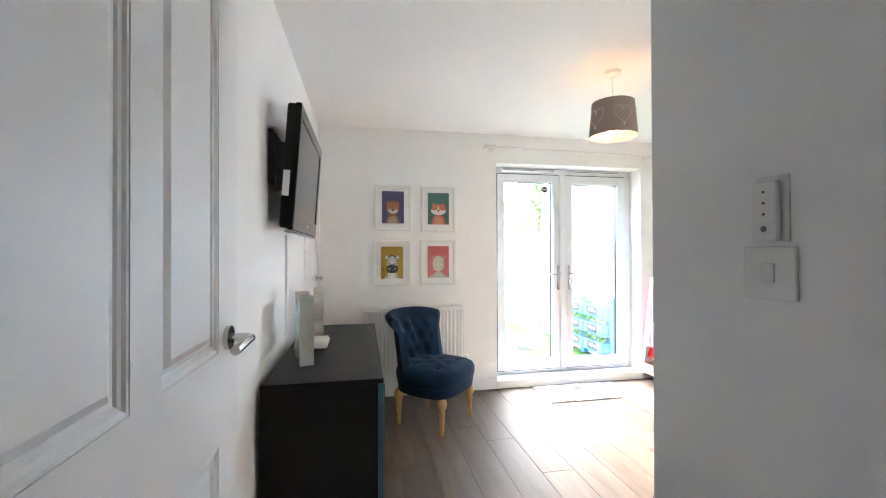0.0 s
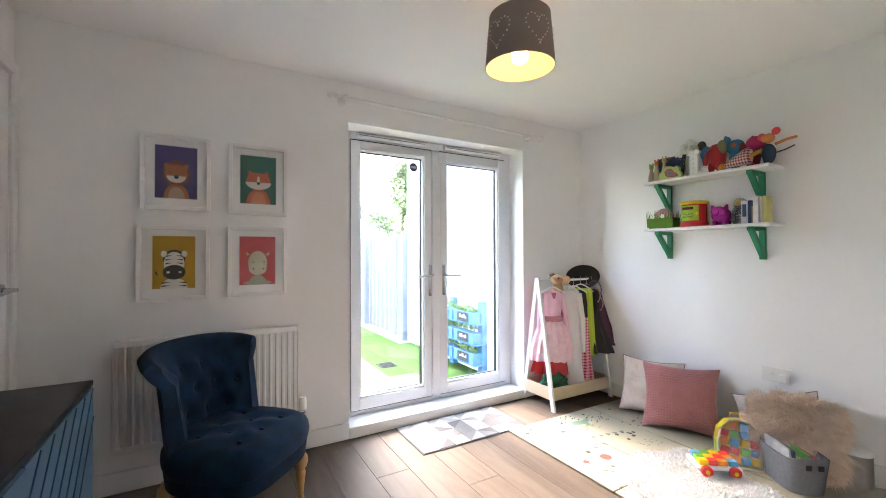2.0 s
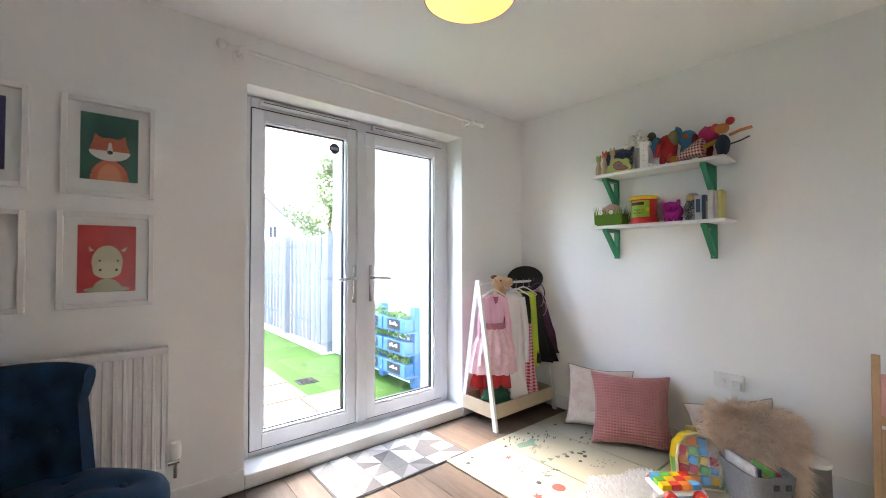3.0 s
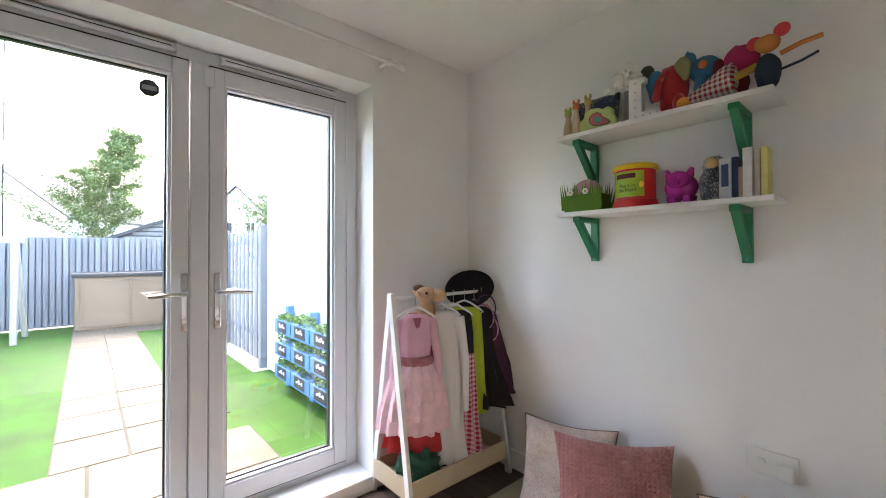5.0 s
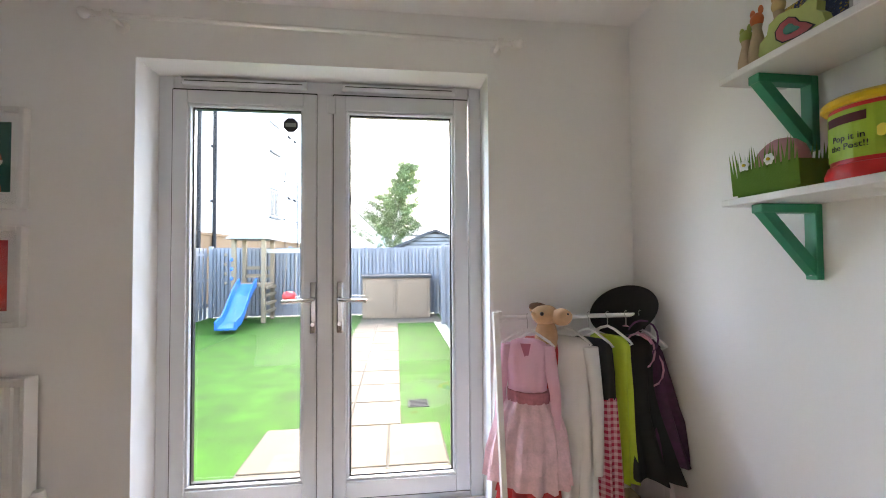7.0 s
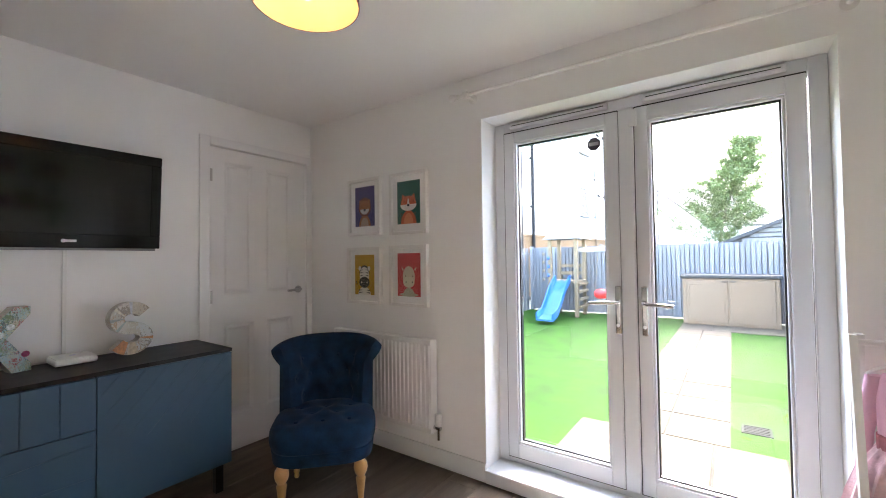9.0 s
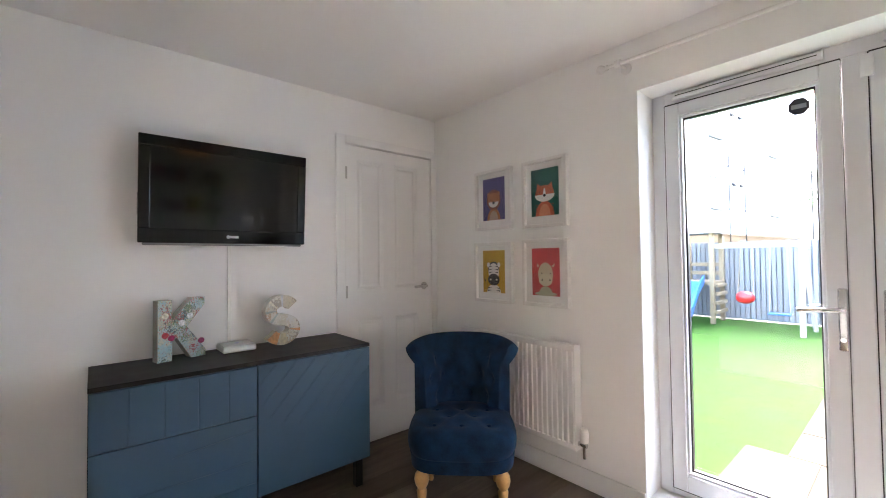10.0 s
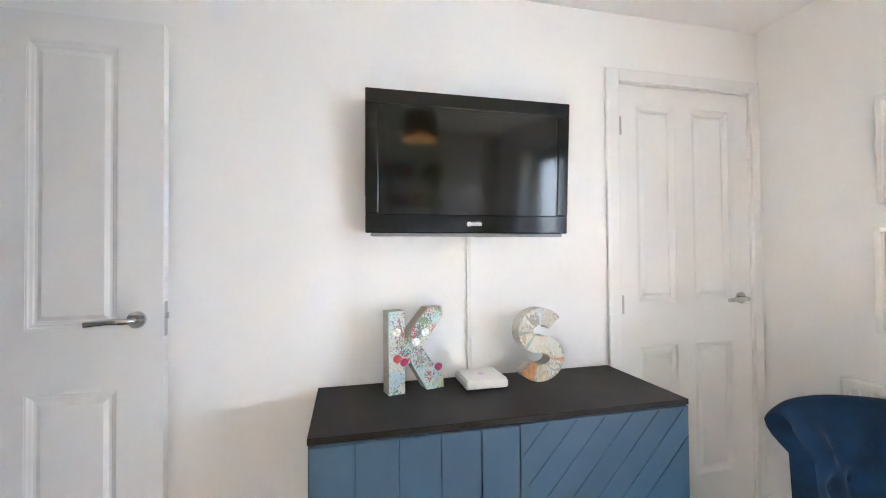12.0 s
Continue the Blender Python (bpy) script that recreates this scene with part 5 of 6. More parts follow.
# lower shelf
gp = thing("grass_pot", "green felt grass pot with white daisies and a pink ball", "ornament", 3.575, 2.75, ZL)
FELTG = mat("green_felt", (.10, .22, .02), .9, var=.15, bump=.4, fine=300)
bm = bmesh.new()
box(bm, -.05, -.085, 0, .05, .085, .075, .006)
part("pot", bm, FELTG, gp)
bm = bmesh.new()
for i in range(46):
    a = i * .3
    sidey = -.085 + .17 * (i % 23) / 22
    sx = -.053 if i < 23 else .05
    h = .10 + .035 * abs(math.sin(i * 1.9))
    lean = .014 * math.sin(i * 2.7)
    vv = [bm.verts.new(q) for q in ((sx, sidey - .009, .01), (sx, sidey + .009, .01), (sx * 1.12, sidey * 1.1 + lean, h))]
    bm.faces.new(vv)
tagged(part("fringe", bm, FELTG, gp), "fringe of cut green felt", kind="stuff")
part("pink_ball", blob(bmesh.new(), (0, .0, .088), (.045, .066, .055), 21, .06), mat("pink_plush", (.55, .28, .32), .95, var=.15, bump=.5, fine=200), gp, "pink knitted ball", smooth=True)
for y, z in ((.045, .085), (-.025, .085)):
    bm = bmesh.new()
    for k in range(6):
        ball(bm, (-.062, y + .009 * math.cos(k * 1.047), z + .009 * math.sin(k * 1.047)), (.002, .006, .006), 8, 5)
    d = part("daisy", bm, PAPER, gp, "white daisy")
    part("daisy_eye", S((-.065, y, z), .004, 8, 5), mat("yellow_dot", (.7, .5, .02), .6), d)

pb = thing("posting_toy", "red toy post box with a yellow lid and green label", "toy", 3.58, 2.545, ZL)
YEL = mat("yellow_plastic", (.75, .52, .01), .3, bump=0)
part("body", lathe(bmesh.new(), [(.0, .0), (.082, .0), (.084, .012), (.078, .03), (.074, .032), (.074, .15), (.0, .15)], 32), RED, pb, smooth=40)
part("lid", lathe(bmesh.new(), [(.0, .148), (.082, .148), (.087, .153), (.086, .163), (.078, .17), (.0, .172)], 32), YEL, pb, "yellow lid", smooth=40)
bm = bmesh.new()
rg = []
for z in (.04, .14):
    rg.append([(-.0755 * math.cos(radians(a)), -.0755 * math.sin(radians(a)), z) for a in range(-48, 49, 8)])
loft(bm, rg, close=False)
lb = part("label", bm, mat("lime_label", (.35, .55, .04), .5, bump=0), pb, "lime green label")
bm = bmesh.new()
rg = [[(-.0765 * math.cos(radians(a)), -.0765 * math.sin(radians(a)), z) for a in range(-36, 30, 6)] for z in (.112, .130)]
loft(bm, rg, close=False)
part("slot", bm, mat("dark_red_slot", (.10, .012, .012), .6), lb, "dark posting slot")
for i, line in enumerate(("Pop it in", "the Post!!")):
    cu = bpy.data.curves.new("words", "FONT")
    cu.body, cu.size, cu.extrude, cu.align_x = line, .018, .0003, "CENTER"
    tmp = new("words", cu)
    me = bpy.data.meshes.new_from_object(tmp.evaluated_get(bpy.context.evaluated_depsgraph_get()))
    bpy.data.objects.remove(tmp)
    for v in me.vertices:
        a = v.co.x / .077
        zz, dep = v.co.y, v.co.z
        v.co = (-(.0768 + dep) * math.cos(a), -(.0768 + dep) * math.sin(a), .078 - .018 * i + zz)
    me.materials.append(BLACK)
    o = new("lettering", me)
    o.parent = lb
part("smiley", prism(bmesh.new(), flat_disc(-.05, .085, .01, .012, 14), "x", -.0625, -.0595), mat("smiley_yellow", (.75, .6, .03), .5), lb)

pig = thing("money_box", "shiny magenta piggy money box", "money box", 3.575, 2.375, ZL)
MAG = mat("magenta_metallic", (.55, .015, .36), .16, metal=.5, bump=0, coat=.6)
part("body", S((0, 0, .062), (.05, .056, .05), 28, 18), MAG, pig, smooth=True)
hd = part("head", S((-.035, 0, .085), (.032, .042, .034), 22, 14), MAG, pig, smooth=True)
sn = part("snout", C((-.06, 0, .078), (-.075, 0, .078), .017, .016, seg=20), MAG, hd, smooth=40)
for sgn in (-1, 1):
    part("ear", C((-.02, sgn * .032, .10), (-.025, sgn * .044, .128), .017, .006, seg=14), MAG, hd, smooth=True)
    for fx in (-.02, .025):
        part("leg", C((fx, sgn * .026, 0), (fx, sgn * .026, .03), .014, .018, seg=14), MAG, pig, smooth=40)
one_mesh("nesting_doll", "dark blue nesting doll with white lace painting", "doll", 3.58, 2.272, ZL, [
    (lambda b: lathe(b, [(.034, 0), (.04, .01), (.047, .05), (.044, .085), (.033, .108), (.036, .125), (.033, .145), (.018, .158), (.0, .16)], 24), 0), (lambda b: ball(b, (-.028, 0, .13), (.012, .022, .02), 12, 8), 1)],
    [pattern_mat("doll_lace", [(.012, .014, .03), (.015, .018, .04), (.55, .54, .50), (.012, .015, .035), (.35, .34, .32)], 38, .35), mat("doll_gold", (.50, .33, .12), .4)])
book(3.52, 2.225, ZL, .034, .135, .13, (.55, .56, .58), "small silver-grey hardback book", band=(.03, .06, .14))
book(3.52, 2.198, ZL, .016, .135, .13, (.02, .045, .11), "slim navy blue hardback book")
book(3.52, 2.181, ZL, .014, .10, .13, (.35, .25, .18), "slim dark brown paperback book")
book(3.50, 2.160, ZL, .024, .155, .14, (.72, .71, .68), "thick plain white book")
book(3.51, 2.137, ZL, .014, .15, .09, (.58, .52, .44), "slim cream paperback book")
book(3.51, 2.119, ZL, .016, .152, .075, (.62, .56, .18), "slim pale yellow book")

# ---- clothes rack ----
RX0, RX1, RYC, RZ = 3.005, 3.655, 3.43, .975
rk = thing("clothes_rack", "white wooden A-frame clothes rack with a pale tray", "clothes rack", RX0, RYC, 0, group="")
RL = RX1 - RX0
for ex in (0, RL):
    for s in (-1, 1):
        bm = prism(bmesh.new(), [(s * .172 - .016, 0), (s * .172 + .016, 0), (s * .012 + .016, RZ + .012), (s * .012 - .016, RZ + .012)], "x", ex - .010 + s * .0101, ex + .010 + s * .0101)
        part("leg", bm, WHITEPAINT, rk)
part("rail", C((-.02, 0, RZ - .012), (RL + .02, 0, RZ - .012), .009, seg=14), WHITEPAINT, rk, smooth=True)
TRAY = mat("pale_birch_ply", (.58, .46, .31), .5, var=.08, scale=8)
tr = part("tray", B(.012, -.15, .085, RL - .012, .15, .093), TRAY, rk, "pale birch tray")
for a in ((.012, -.158, RL - .012, -.146), (.012, .146, RL - .012, .158), (.0, -.158, .012, .158), (RL - .012, -.158, RL, .158)):
    part("tray_side", B(a[0], a[1], .07, a[2], a[3], .165, .002, 1), TRAY, tr)


def ring(cx, cy, z, rx, ry, n, amp, k, ph, yaw):
    """One level of hanging cloth: an oval with drape folds that deepen with amp."""
    pts = []
    c, s = math.cos(yaw), math.sin(yaw)
    for i in range(n):
        a = 2 * math.pi * i / n
        q = Vector((math.cos(a) * 1.6 + cx * 7, math.sin(a) * 1.6, ph * .25 + yaw * 5))
        w = 1 + amp * math.sin(k * a + ph * .3) + 1.6 * amp * noise.noise(q)
        x = rx * w * math.cos(a) + .012 * noise.noise(Vector((yaw * 9, ph * .2, 3)))
        y = ry * w * math.sin(a) + (amp * .12 + .006) * noise.noise(q * 1.7)
        pts.append((cx + x * c - y * s, cy + x * s + y * c, z))
    return pts


def drape(prof, n=18):
    """Evens a profile out into n levels."""
    zs = [p[0] for p in prof]
    out = []
    for i in range(n):
        z = zs[0] + (zs[-1] - zs[0]) * (i / (n - 1)) ** 1.35
        for a, b in zip(prof, prof[1:]):
            if b[0] <= z + 1e-6:
                t = (a[0] - z) / max(1e-6, a[0] - b[0])
                out.append(tuple(p + (q - p) * t for p, q in zip(a, b)))
                break
    return out


def garment(label, x, yaw, prof, material, cat="garment", sleeves=None, extra=None, hanger=None, y=RYC):
    """prof: rows of (z, half width, half depth, ripple)."""
    g = thing("garment", label, cat, x, y, prof[0][0], group="clothes on the rack")
    z00 = prof[0][0]
    yw = radians(yaw)
    bm = bmesh.new()
    loft(bm, [ring(0, 0, z - z00, w, d, 56, r, 11, z * 9, yw) for z, w, d, r in drape(prof)])
    part("cloth", bm, material, g, smooth=70)
    if sleeves:
        top, wid, ln, thick = sleeves
        for s in (-1, 1):
            p0 = Vector((math.cos(yw) * s * wid, math.sin(yw) * s * wid, top - z00))
            p1 = p0 + Vector((math.cos(yw) * s * .03, math.sin(yw) * s * .03, -ln * .45)) + Vector((math.sin(yw) * .015, -math.cos(yw) * .015, 0))
            p2 = p0 + Vector((math.cos(yw) * s * .035, math.sin(yw) * s * .035, -ln)) + Vector((math.sin(yw) * .03, -math.cos(yw) * .03, 0))
            bm = bmesh.new()
            pts = [p0, p0.lerp(p1, .5), p1, p1.lerp(p2, .5), p2]
            rings_ = []
            for i, p in enumerate(pts):
                t = thick * (1.1 - .12 * i) * (1 + .08 * math.sin(i * 3))
                rings_.append([(p.x + t * math.cos(a * .524), p.y + t * .7 * math.sin(a * .524), p.z) for a in range(12)])
            loft(bm, rings_)
            part("sleeve", bm, material, g, smooth=60)
    hk = RZ - .003 - z00
    along = Vector((math.cos(yw), math.sin(yw), 0))
    bow = [along * u + Vector((0, 0, w)) for u, w in ((-.10, -.022), (-.085, -.008), (-.03, .026), (0, .036), (.03, .026), (.085, -.008), (.10, -.022), (.085, -.032), (0, -.034), (-.085, -.032), (-.10, -.022))]
    h = part("hanger", tube(bmesh.new(), bow, .0055, 8), hanger or PLASTICW, g, "plastic clothes hanger", smooth=True)
    hook = [Vector((0, 0, .034)), Vector((0, 0, hk - .012))] + [Vector((math.sin(yw) * .013 * math.sin(a), -math.cos(yw) * .013 * math.sin(a), hk + .002 - .011 * math.cos(a))) for a in (0.6, 1.4, 2.2, 3.14, 4.0)]
    part("hook", tube(bmesh.new(), hook, .0016, 6), STEEL, h)
    if extra:
        extra(g, z00, yw)
    return g


PINKC = mat("pink_jersey", (.80, .47, .61), .9, var=.08, scale=10, bump=.3, fine=260, sheen=.2)
TULLE = mat("pink_tulle", (.80, .54, .61), .95, var=.12, scale=30, bump=.8, fine=120, sheen=.3)
WHC = mat("white_cotton", (.74, .72, .72), .9, var=.04, bump=.3, fine=240)
BLKC = mat("black_cloth", (.012, .011, .014), .85, var=.2, bump=.3, fine=240)
LIMEC = mat("lime_satin", (.42, .55, .03), .5, var=.08, bump=.15)
REDC = mat("red_satin", (.50, .015, .02), .5, var=.1, bump=.15)
GRNC = mat("dark_green_satin", (.01, .10, .05), .5, var=.2, bump=.15)
PURP = mat("purple_net", (.07, .02, .06), .8, var=.3, scale=40)
GING = gingham("pink_gingham", (.70, .45, .50), (.42, .015, .06), 42)


def dress_extra(g, z00, yw):
    f = lambda u, d, z: (math.cos(yw) * u + math.sin(yw) * d, math.sin(yw) * u - math.cos(yw) * d, z - z00)
    for row, (z0, w0, w1, ln) in enumerate(((.665, .076, .14, .17), (.66, .078, .155, .24), (.65, .075, .165, .30))):
        n = 60
        bm = bmesh.new()
        a_ = [ring(0, 0, z0 - z00, w0, .05, n, .05, 15, row, yw), ring(0, 0, z0 - ln * .35 - z00, w0 + (w1 - w0) * .62, .08, n, .05, 15, row, yw), ring(0, 0, z0 - ln * .7 - z00, w0 + (w1 - w0) * .9, .10, n, .08, 15, row + .2, yw), ring(0, 0, z0 - ln - z00, w1, .115, n, .10, 15, row + .4, yw)]
        vs = [[bm.verts.new(p) for p in r] for r in a_]
        for p, q in zip(vs, vs[1:]):
            for i in range(n):
                bm.faces.new((p[i], p[(i + 1) % n], q[(i + 1) % n], q[i]))
        for i, v in enumerate(vs[-1]):
            v.co.z += .010 * noise.noise(Vector((i * .45, row * 7.0, 1.5))) + .003 * (i % 2)
        part("tulle_layer", bm, TULLE, g, "pink tulle skirt layer", smooth=60)
    bm = bmesh.new()
    loft(bm, [ring(0, 0, z - z00, .084, .060, 40, .012, 9, 0, yw) for z in (.692, .672, .65)])
    part("waistband", bm, mat("dusty_pink_band", (.45, .16, .2), .8, var=.2, scale=60), g, "dusty pink waistband")
    bm = prism(bmesh.new(), [(-.020, .0), (.020, .0), (.004, -.075)], "y", 0, .002)
    for v in bm.verts:
        v.co = Vector(f(v.co.x, .045 + v.co.y, .875 + v.co.z))
    part("neck_lining", bm, mat("deep_pink", (.42, .12, .2), .8), g)


garment("red satin dress hanging under a pink one", 3.185, -25, [(.88, .07, .03, 0), (.80, .085, .04, .03), (.62, .08, .05, .04), (.42, .10, .06, .06), (.32, .15, .08, .12), (.23, .155, .085, .2)], REDC)
garment("pink ballet dress with long sleeves and a tulle skirt", 3.115, -28, [(.885, .04, .022, 0), (.87, .078, .035, .01), (.80, .080, .05, .02), (.72, .074, .05, .02), (.66, .072, .05, .02), (.60, .08, .055, .04), (.45, .105, .07, .06)], PINKC, sleeves=(.865, .075, .40, .026), extra=dress_extra, y=RYC - .045)
garment("long white cotton coat on a pale hanger", 3.275, -46, [(.89, .06, .02, 0), (.875, .095, .03, .01), (.78, .105, .04, .04), (.5, .105, .05, .08), (.3, .105, .055, .12), (.14, .115, .06, .16)], WHC, sleeves=(.86, .095, .46, .028), y=RYC - .04)


def ging_extra(g, z00, yw):
    bm = bmesh.new()
    loft(bm, [ring(0, 0, z - z00, w, .05, 40, r, 9, z * 5, yw) for z, w, r in ((.665, .103, .04), (.5, .108, .08), (.32, .115, .12), (.16, .13, .18))])
    part("skirt", bm, GING, g, "pink gingham skirt", smooth=60)


garment("black costume top with a pink gingham skirt", 3.375, -56, [(.88, .06, .02, 0), (.865, .09, .03, .01), (.76, .10, .04, .03), (.66, .10, .045, .05)], BLKC, extra=ging_extra, y=RYC - .03)
garment("bright lime satin costume with black trim", 3.452, -58, [(.89, .06, .02, 0), (.87, .09, .026, .01), (.7, .095, .03, .06), (.5, .095, .04, .10), (.34, .10, .04, .14)], LIMEC, y=RYC - .035)
garment("black costume dress with a purple net hem", 3.54, -55, [(.885, .06, .02, 0), (.87, .095, .03, .01), (.7, .095, .045, .06), (.58, .11, .065, .14), (.48, .135, .085, .16), (.36, .16, .095, .20)], BLKC, y=RYC - .02, hanger=mat("pink_plastic", (.6, .3, .42), .4))
garment("purple net costume skirt", 3.60, -50, [(.87, .05, .02, 0), (.84, .08, .03, .02), (.62, .12, .055, .14), (.52, .15, .075, .18), (.42, .18, .085, .22)], PURP, y=RYC - .02)
for lx, ly, lz, lw, m, nm in ((3.13, RYC - .05, .094, .11, GRNC, "dark green satin costume piece lying in the tray"), (3.36, RYC - .03, .094, .12, mat("dark_teal_cloth", (.015, .05, .06), .8), "dark teal cloth bundle in the tray"), (3.22, RYC + .06, .094, .10, REDC, "red satin bundle in the tray")):
    c = thing("folded_costume", nm, "garment", lx, ly, lz)
    part("cloth", blob(bmesh.new(), (0, 0, .075), (lw, .075, .075), int(lx * 100), .5, 24, 16), m, c, smooth=60)

hat = thing("hat", "black felt hat hung on the rack's corner", "hat", 3.565, 3.47, .975, rx=42, ry=-12, rz=-42)
part("brim", lathe(bmesh.new(), [(.0, -.002), (.112, -.004), (.136, .004), (.14, .011), (.134, .011), (.11, .0), (.0, .002)], 36), BLKC, hat, smooth=60)
part("crown", lathe(bmesh.new(), [(.078, -.075), (.074, -.07), (.08, -.02), (.078, .0)], 28), BLKC, hat, smooth=60)
part("band", lathe(bmesh.new(), [(.082, -.02), (.082, -.006), (.079, -.004), (.079, -.02)], 28), mat("purple_band", (.12, .03, .12), .6), hat)
one_mesh("hobby_horse", "tan plush horse head resting on the rail", "soft toy", 3.195, 3.405, .886, [
    (lambda b: blob(b, (0, 0, .088), (.055, .05, .04), 31, .06), 0), (lambda b: blob(b, (.052, -.035, .084), (.043, .040, .034), 32, .04), 3), (lambda b: blob(b, (.006, .004, .0), (.045, .045, .085), 33, .06), 0), (lambda b: cyl(b, (-.046, -.012, .090), (-.064, -.022, .104), .011, .003, 10), 0), (lambda b: cyl(b, (-.03, .04, .09), (-.045, .052, .104), .011, .003, 10), 0),
    (lambda b: ball(b, (-.028, -.040, .098), .008, 10, 6), 1), (lambda b: ball(b, (.066, -.068, .098), .004, 8, 6), 1), (lambda b: blob(b, (-.02, .03, .118), (.04, .022, .016), 34, .3), 2)], [TANF, BLACK, mat("brown_mane", (.14, .07, .04), .95), mat("pale_tan_plush", (.60, .38, .22), .95, var=.1, scale=40, bump=.5, fine=300)])
for i, (ax, az, col) in enumerate(((3.565, .83, "pink_plastic"), (3.60, .76, "pink_plastic"), (3.58, .88, "purple_band"))):
    hb = thing("hair_band", "thin looped hair band hanging from the rack", "hair band", ax, RYC - .07, az, -40, group="hair bands on the rack")
    part("band", tube(bmesh.new(), [(.055 * math.cos(a * .42), .012 * math.sin(a * .84), .07 * math.sin(a * .42)) for a in range(16)], .004, 6), MATS[col], hb, smooth=True)

# ---- rug by the doors ----
rug = thing("doormat", "grey and white geometric triangle doormat on the floor", "rug", 1.857, 3.165, 0)
RGW, RGH = .80, .425
TRI = [mat("rug_%d" % i, c, .95, var=.1, scale=60, bump=.6, fine=200) for i, c in enumerate(((.09, .09, .095), (.15, .15, .155), (.24, .24, .24), (.38, .38, .375), (.06, .06, .065)))]
part("backing", B(0, 0, .001, RGW, RGH, .006, .002, 1), TRI[4], rug)
nx, ny = 7, 4
cw, ch = (RGW - .02) / nx, (RGH - .02) / ny
tri_meshes = {}
rr = random.Random(12)
for i in range(nx):
    for j in range(ny):
        up = (i + j) % 2
        for k in (0, 1):
            key = (up, k, rr.choice((0, 1, 1, 2, 2, 3, 3)))
            if key not in tri_meshes:
                bm = bmesh.new()
                e = .0008
                A, Bp, Cc, Dd = (e, e), (cw - e, e), (cw - e, ch - e), (e, ch - e)
                o = ([A, Bp, Cc], [A, Cc, Dd])[k] if up else ([A, Bp, Dd], [Bp, Cc, Dd])[k]
                prism(bm, o, "z", 0, .0035)
                me = bpy.data.meshes.new("triangle")
                bm.to_mesh(me)
                bm.free()
                me.materials.append(TRI[key[2]])
                tri_meshes[key] = me
            o = new("triangle", tri_meshes[key])
            o.parent = rug
            o.location = (.01 + i * cw, .01 + j * ch, .0055)

# ---- play mat ----
MX0, MX1, MY0, MY1 = 2.49, 3.66, 1.55, 3.165
pm = thing("play_mat", "cream folding foam play mat printed with small motifs", "play mat", 0, 0, 0)
CREAM = mat("cream_foam", (.37, .35, .265), .7, var=.03, scale=4, bump=.15, fine=80)
for x0, x1 in ((MX0, 2.875), (2.88, 3.265), (3.27, MX1)):
    for y0, y1 in ((MY0, 2.355), (2.36, MY1)):
        part("panel", B(x0, y0, .001, x1 - .002, y1 - .002, .013, .004, 2), CREAM, pm, "cream foam panel")
rm_ = random.Random(21)
star = [(.022 * (1 if i % 2 else .45) * math.cos(radians(18 + 36 * i)), .022 * (1 if i % 2 else .45) * math.sin(radians(18 + 36 * i))) for i in range(10)]
MOT = {"star": (star, (.40, .05, .05)), "dot": (flat_disc(0, 0, .011, .011, 12), (.03, .035, .03)), "big_dot": (flat_disc(0, 0, .033, .033, 18), (.42, .06, .05)), "dash": ([(-.012, -.003), (.012, -.003), (.012, .003), (-.012, .003)], (.05, .06, .05)),
       "triangle": ([(-.017, -.013), (.017, -.013), (0, .016)], (.13, .17, .14)), "small_dot": (flat_disc(0, 0, .0045, .0045, 8), (.10, .12, .10)), "pale_dash": ([(-.016, -.003), (.016, -.003), (.016, .003), (-.016, .003)], (.25, .21, .14))}
MOTM = {}
for k, (o, col) in MOT.items():
    bm = prism(bmesh.new(), o, "z", 0, .0005)
    me = bpy.data.meshes.new(k)
    bm.to_mesh(me)
    bm.free()
    me.materials.append(mat("motif_" + k, col, .7, var=.08, bump=0))
    MOTM[k] = me


def motif(k, x, y, rot=0, s=1.0):
    o = new("motif", MOTM[k])
    o.parent = pm
    o.matrix_basis = Matrix.LocRotScale((x, y, .0132), Euler((0, 0, radians(rot))), (s, s, 1))


motif("star", 2.78, 2.96, 20, 1.1)
motif("star", 2.60, 2.62, 5, 1.4)
motif("big_dot", 2.74, 2.60)
motif("dot", 2.70, 2.69, 0, 1.3)
motif("dot", 2.56, 3.06, 0, 1.2)
for i in range(5):
    motif("triangle", 2.89 + .055 * i, 2.81 - .01 * i, i * 12, 1.1)
    motif("dot", 2.62 + .25 * i, 3.09 - .03 * (i % 2), 0, .9)
for cx, cy, kind, n, sp, rot in ((2.66, 3.03, "small_dot", 22, .07, 0), (2.95, 3.08, "dash", 14, .09, 35), (3.18, 3.0, "dash", 18, .10, 35), (2.70, 2.83, "small_dot", 14, .05, 0), (2.83, 2.70, "dash", 9, .05, -50), (2.66, 2.50, "dash", 8, .045, -35), (3.1, 2.72, "dot", 8, .08, 0), (3.35, 2.82, "dash", 16, .11, 20), (2.56, 2.35, "small_dot", 16, .06, 0), (2.62, 2.2, "pale_dash", 10, .07, 30), (3.0, 2.92, "pale_dash", 14, .06, 15), (2.6, 1.95, "dash", 12, .08, 60), (2.6, 1.75, "small_dot", 14, .06, 0), (3.12, 2.58, "small_dot", 14, .07, 0)):
    for i in range(n):
        x, y = cx + rm_.uniform(-sp, sp), cy + rm_.uniform(-sp, sp) * .6
        if MX0 + .02 < x < MX1 - .02 and MY0 < y < MY1 - .02:
            motif(kind, x, y, rot + rm_.uniform(-8, 8), rm_.uniform(.8, 1.15))
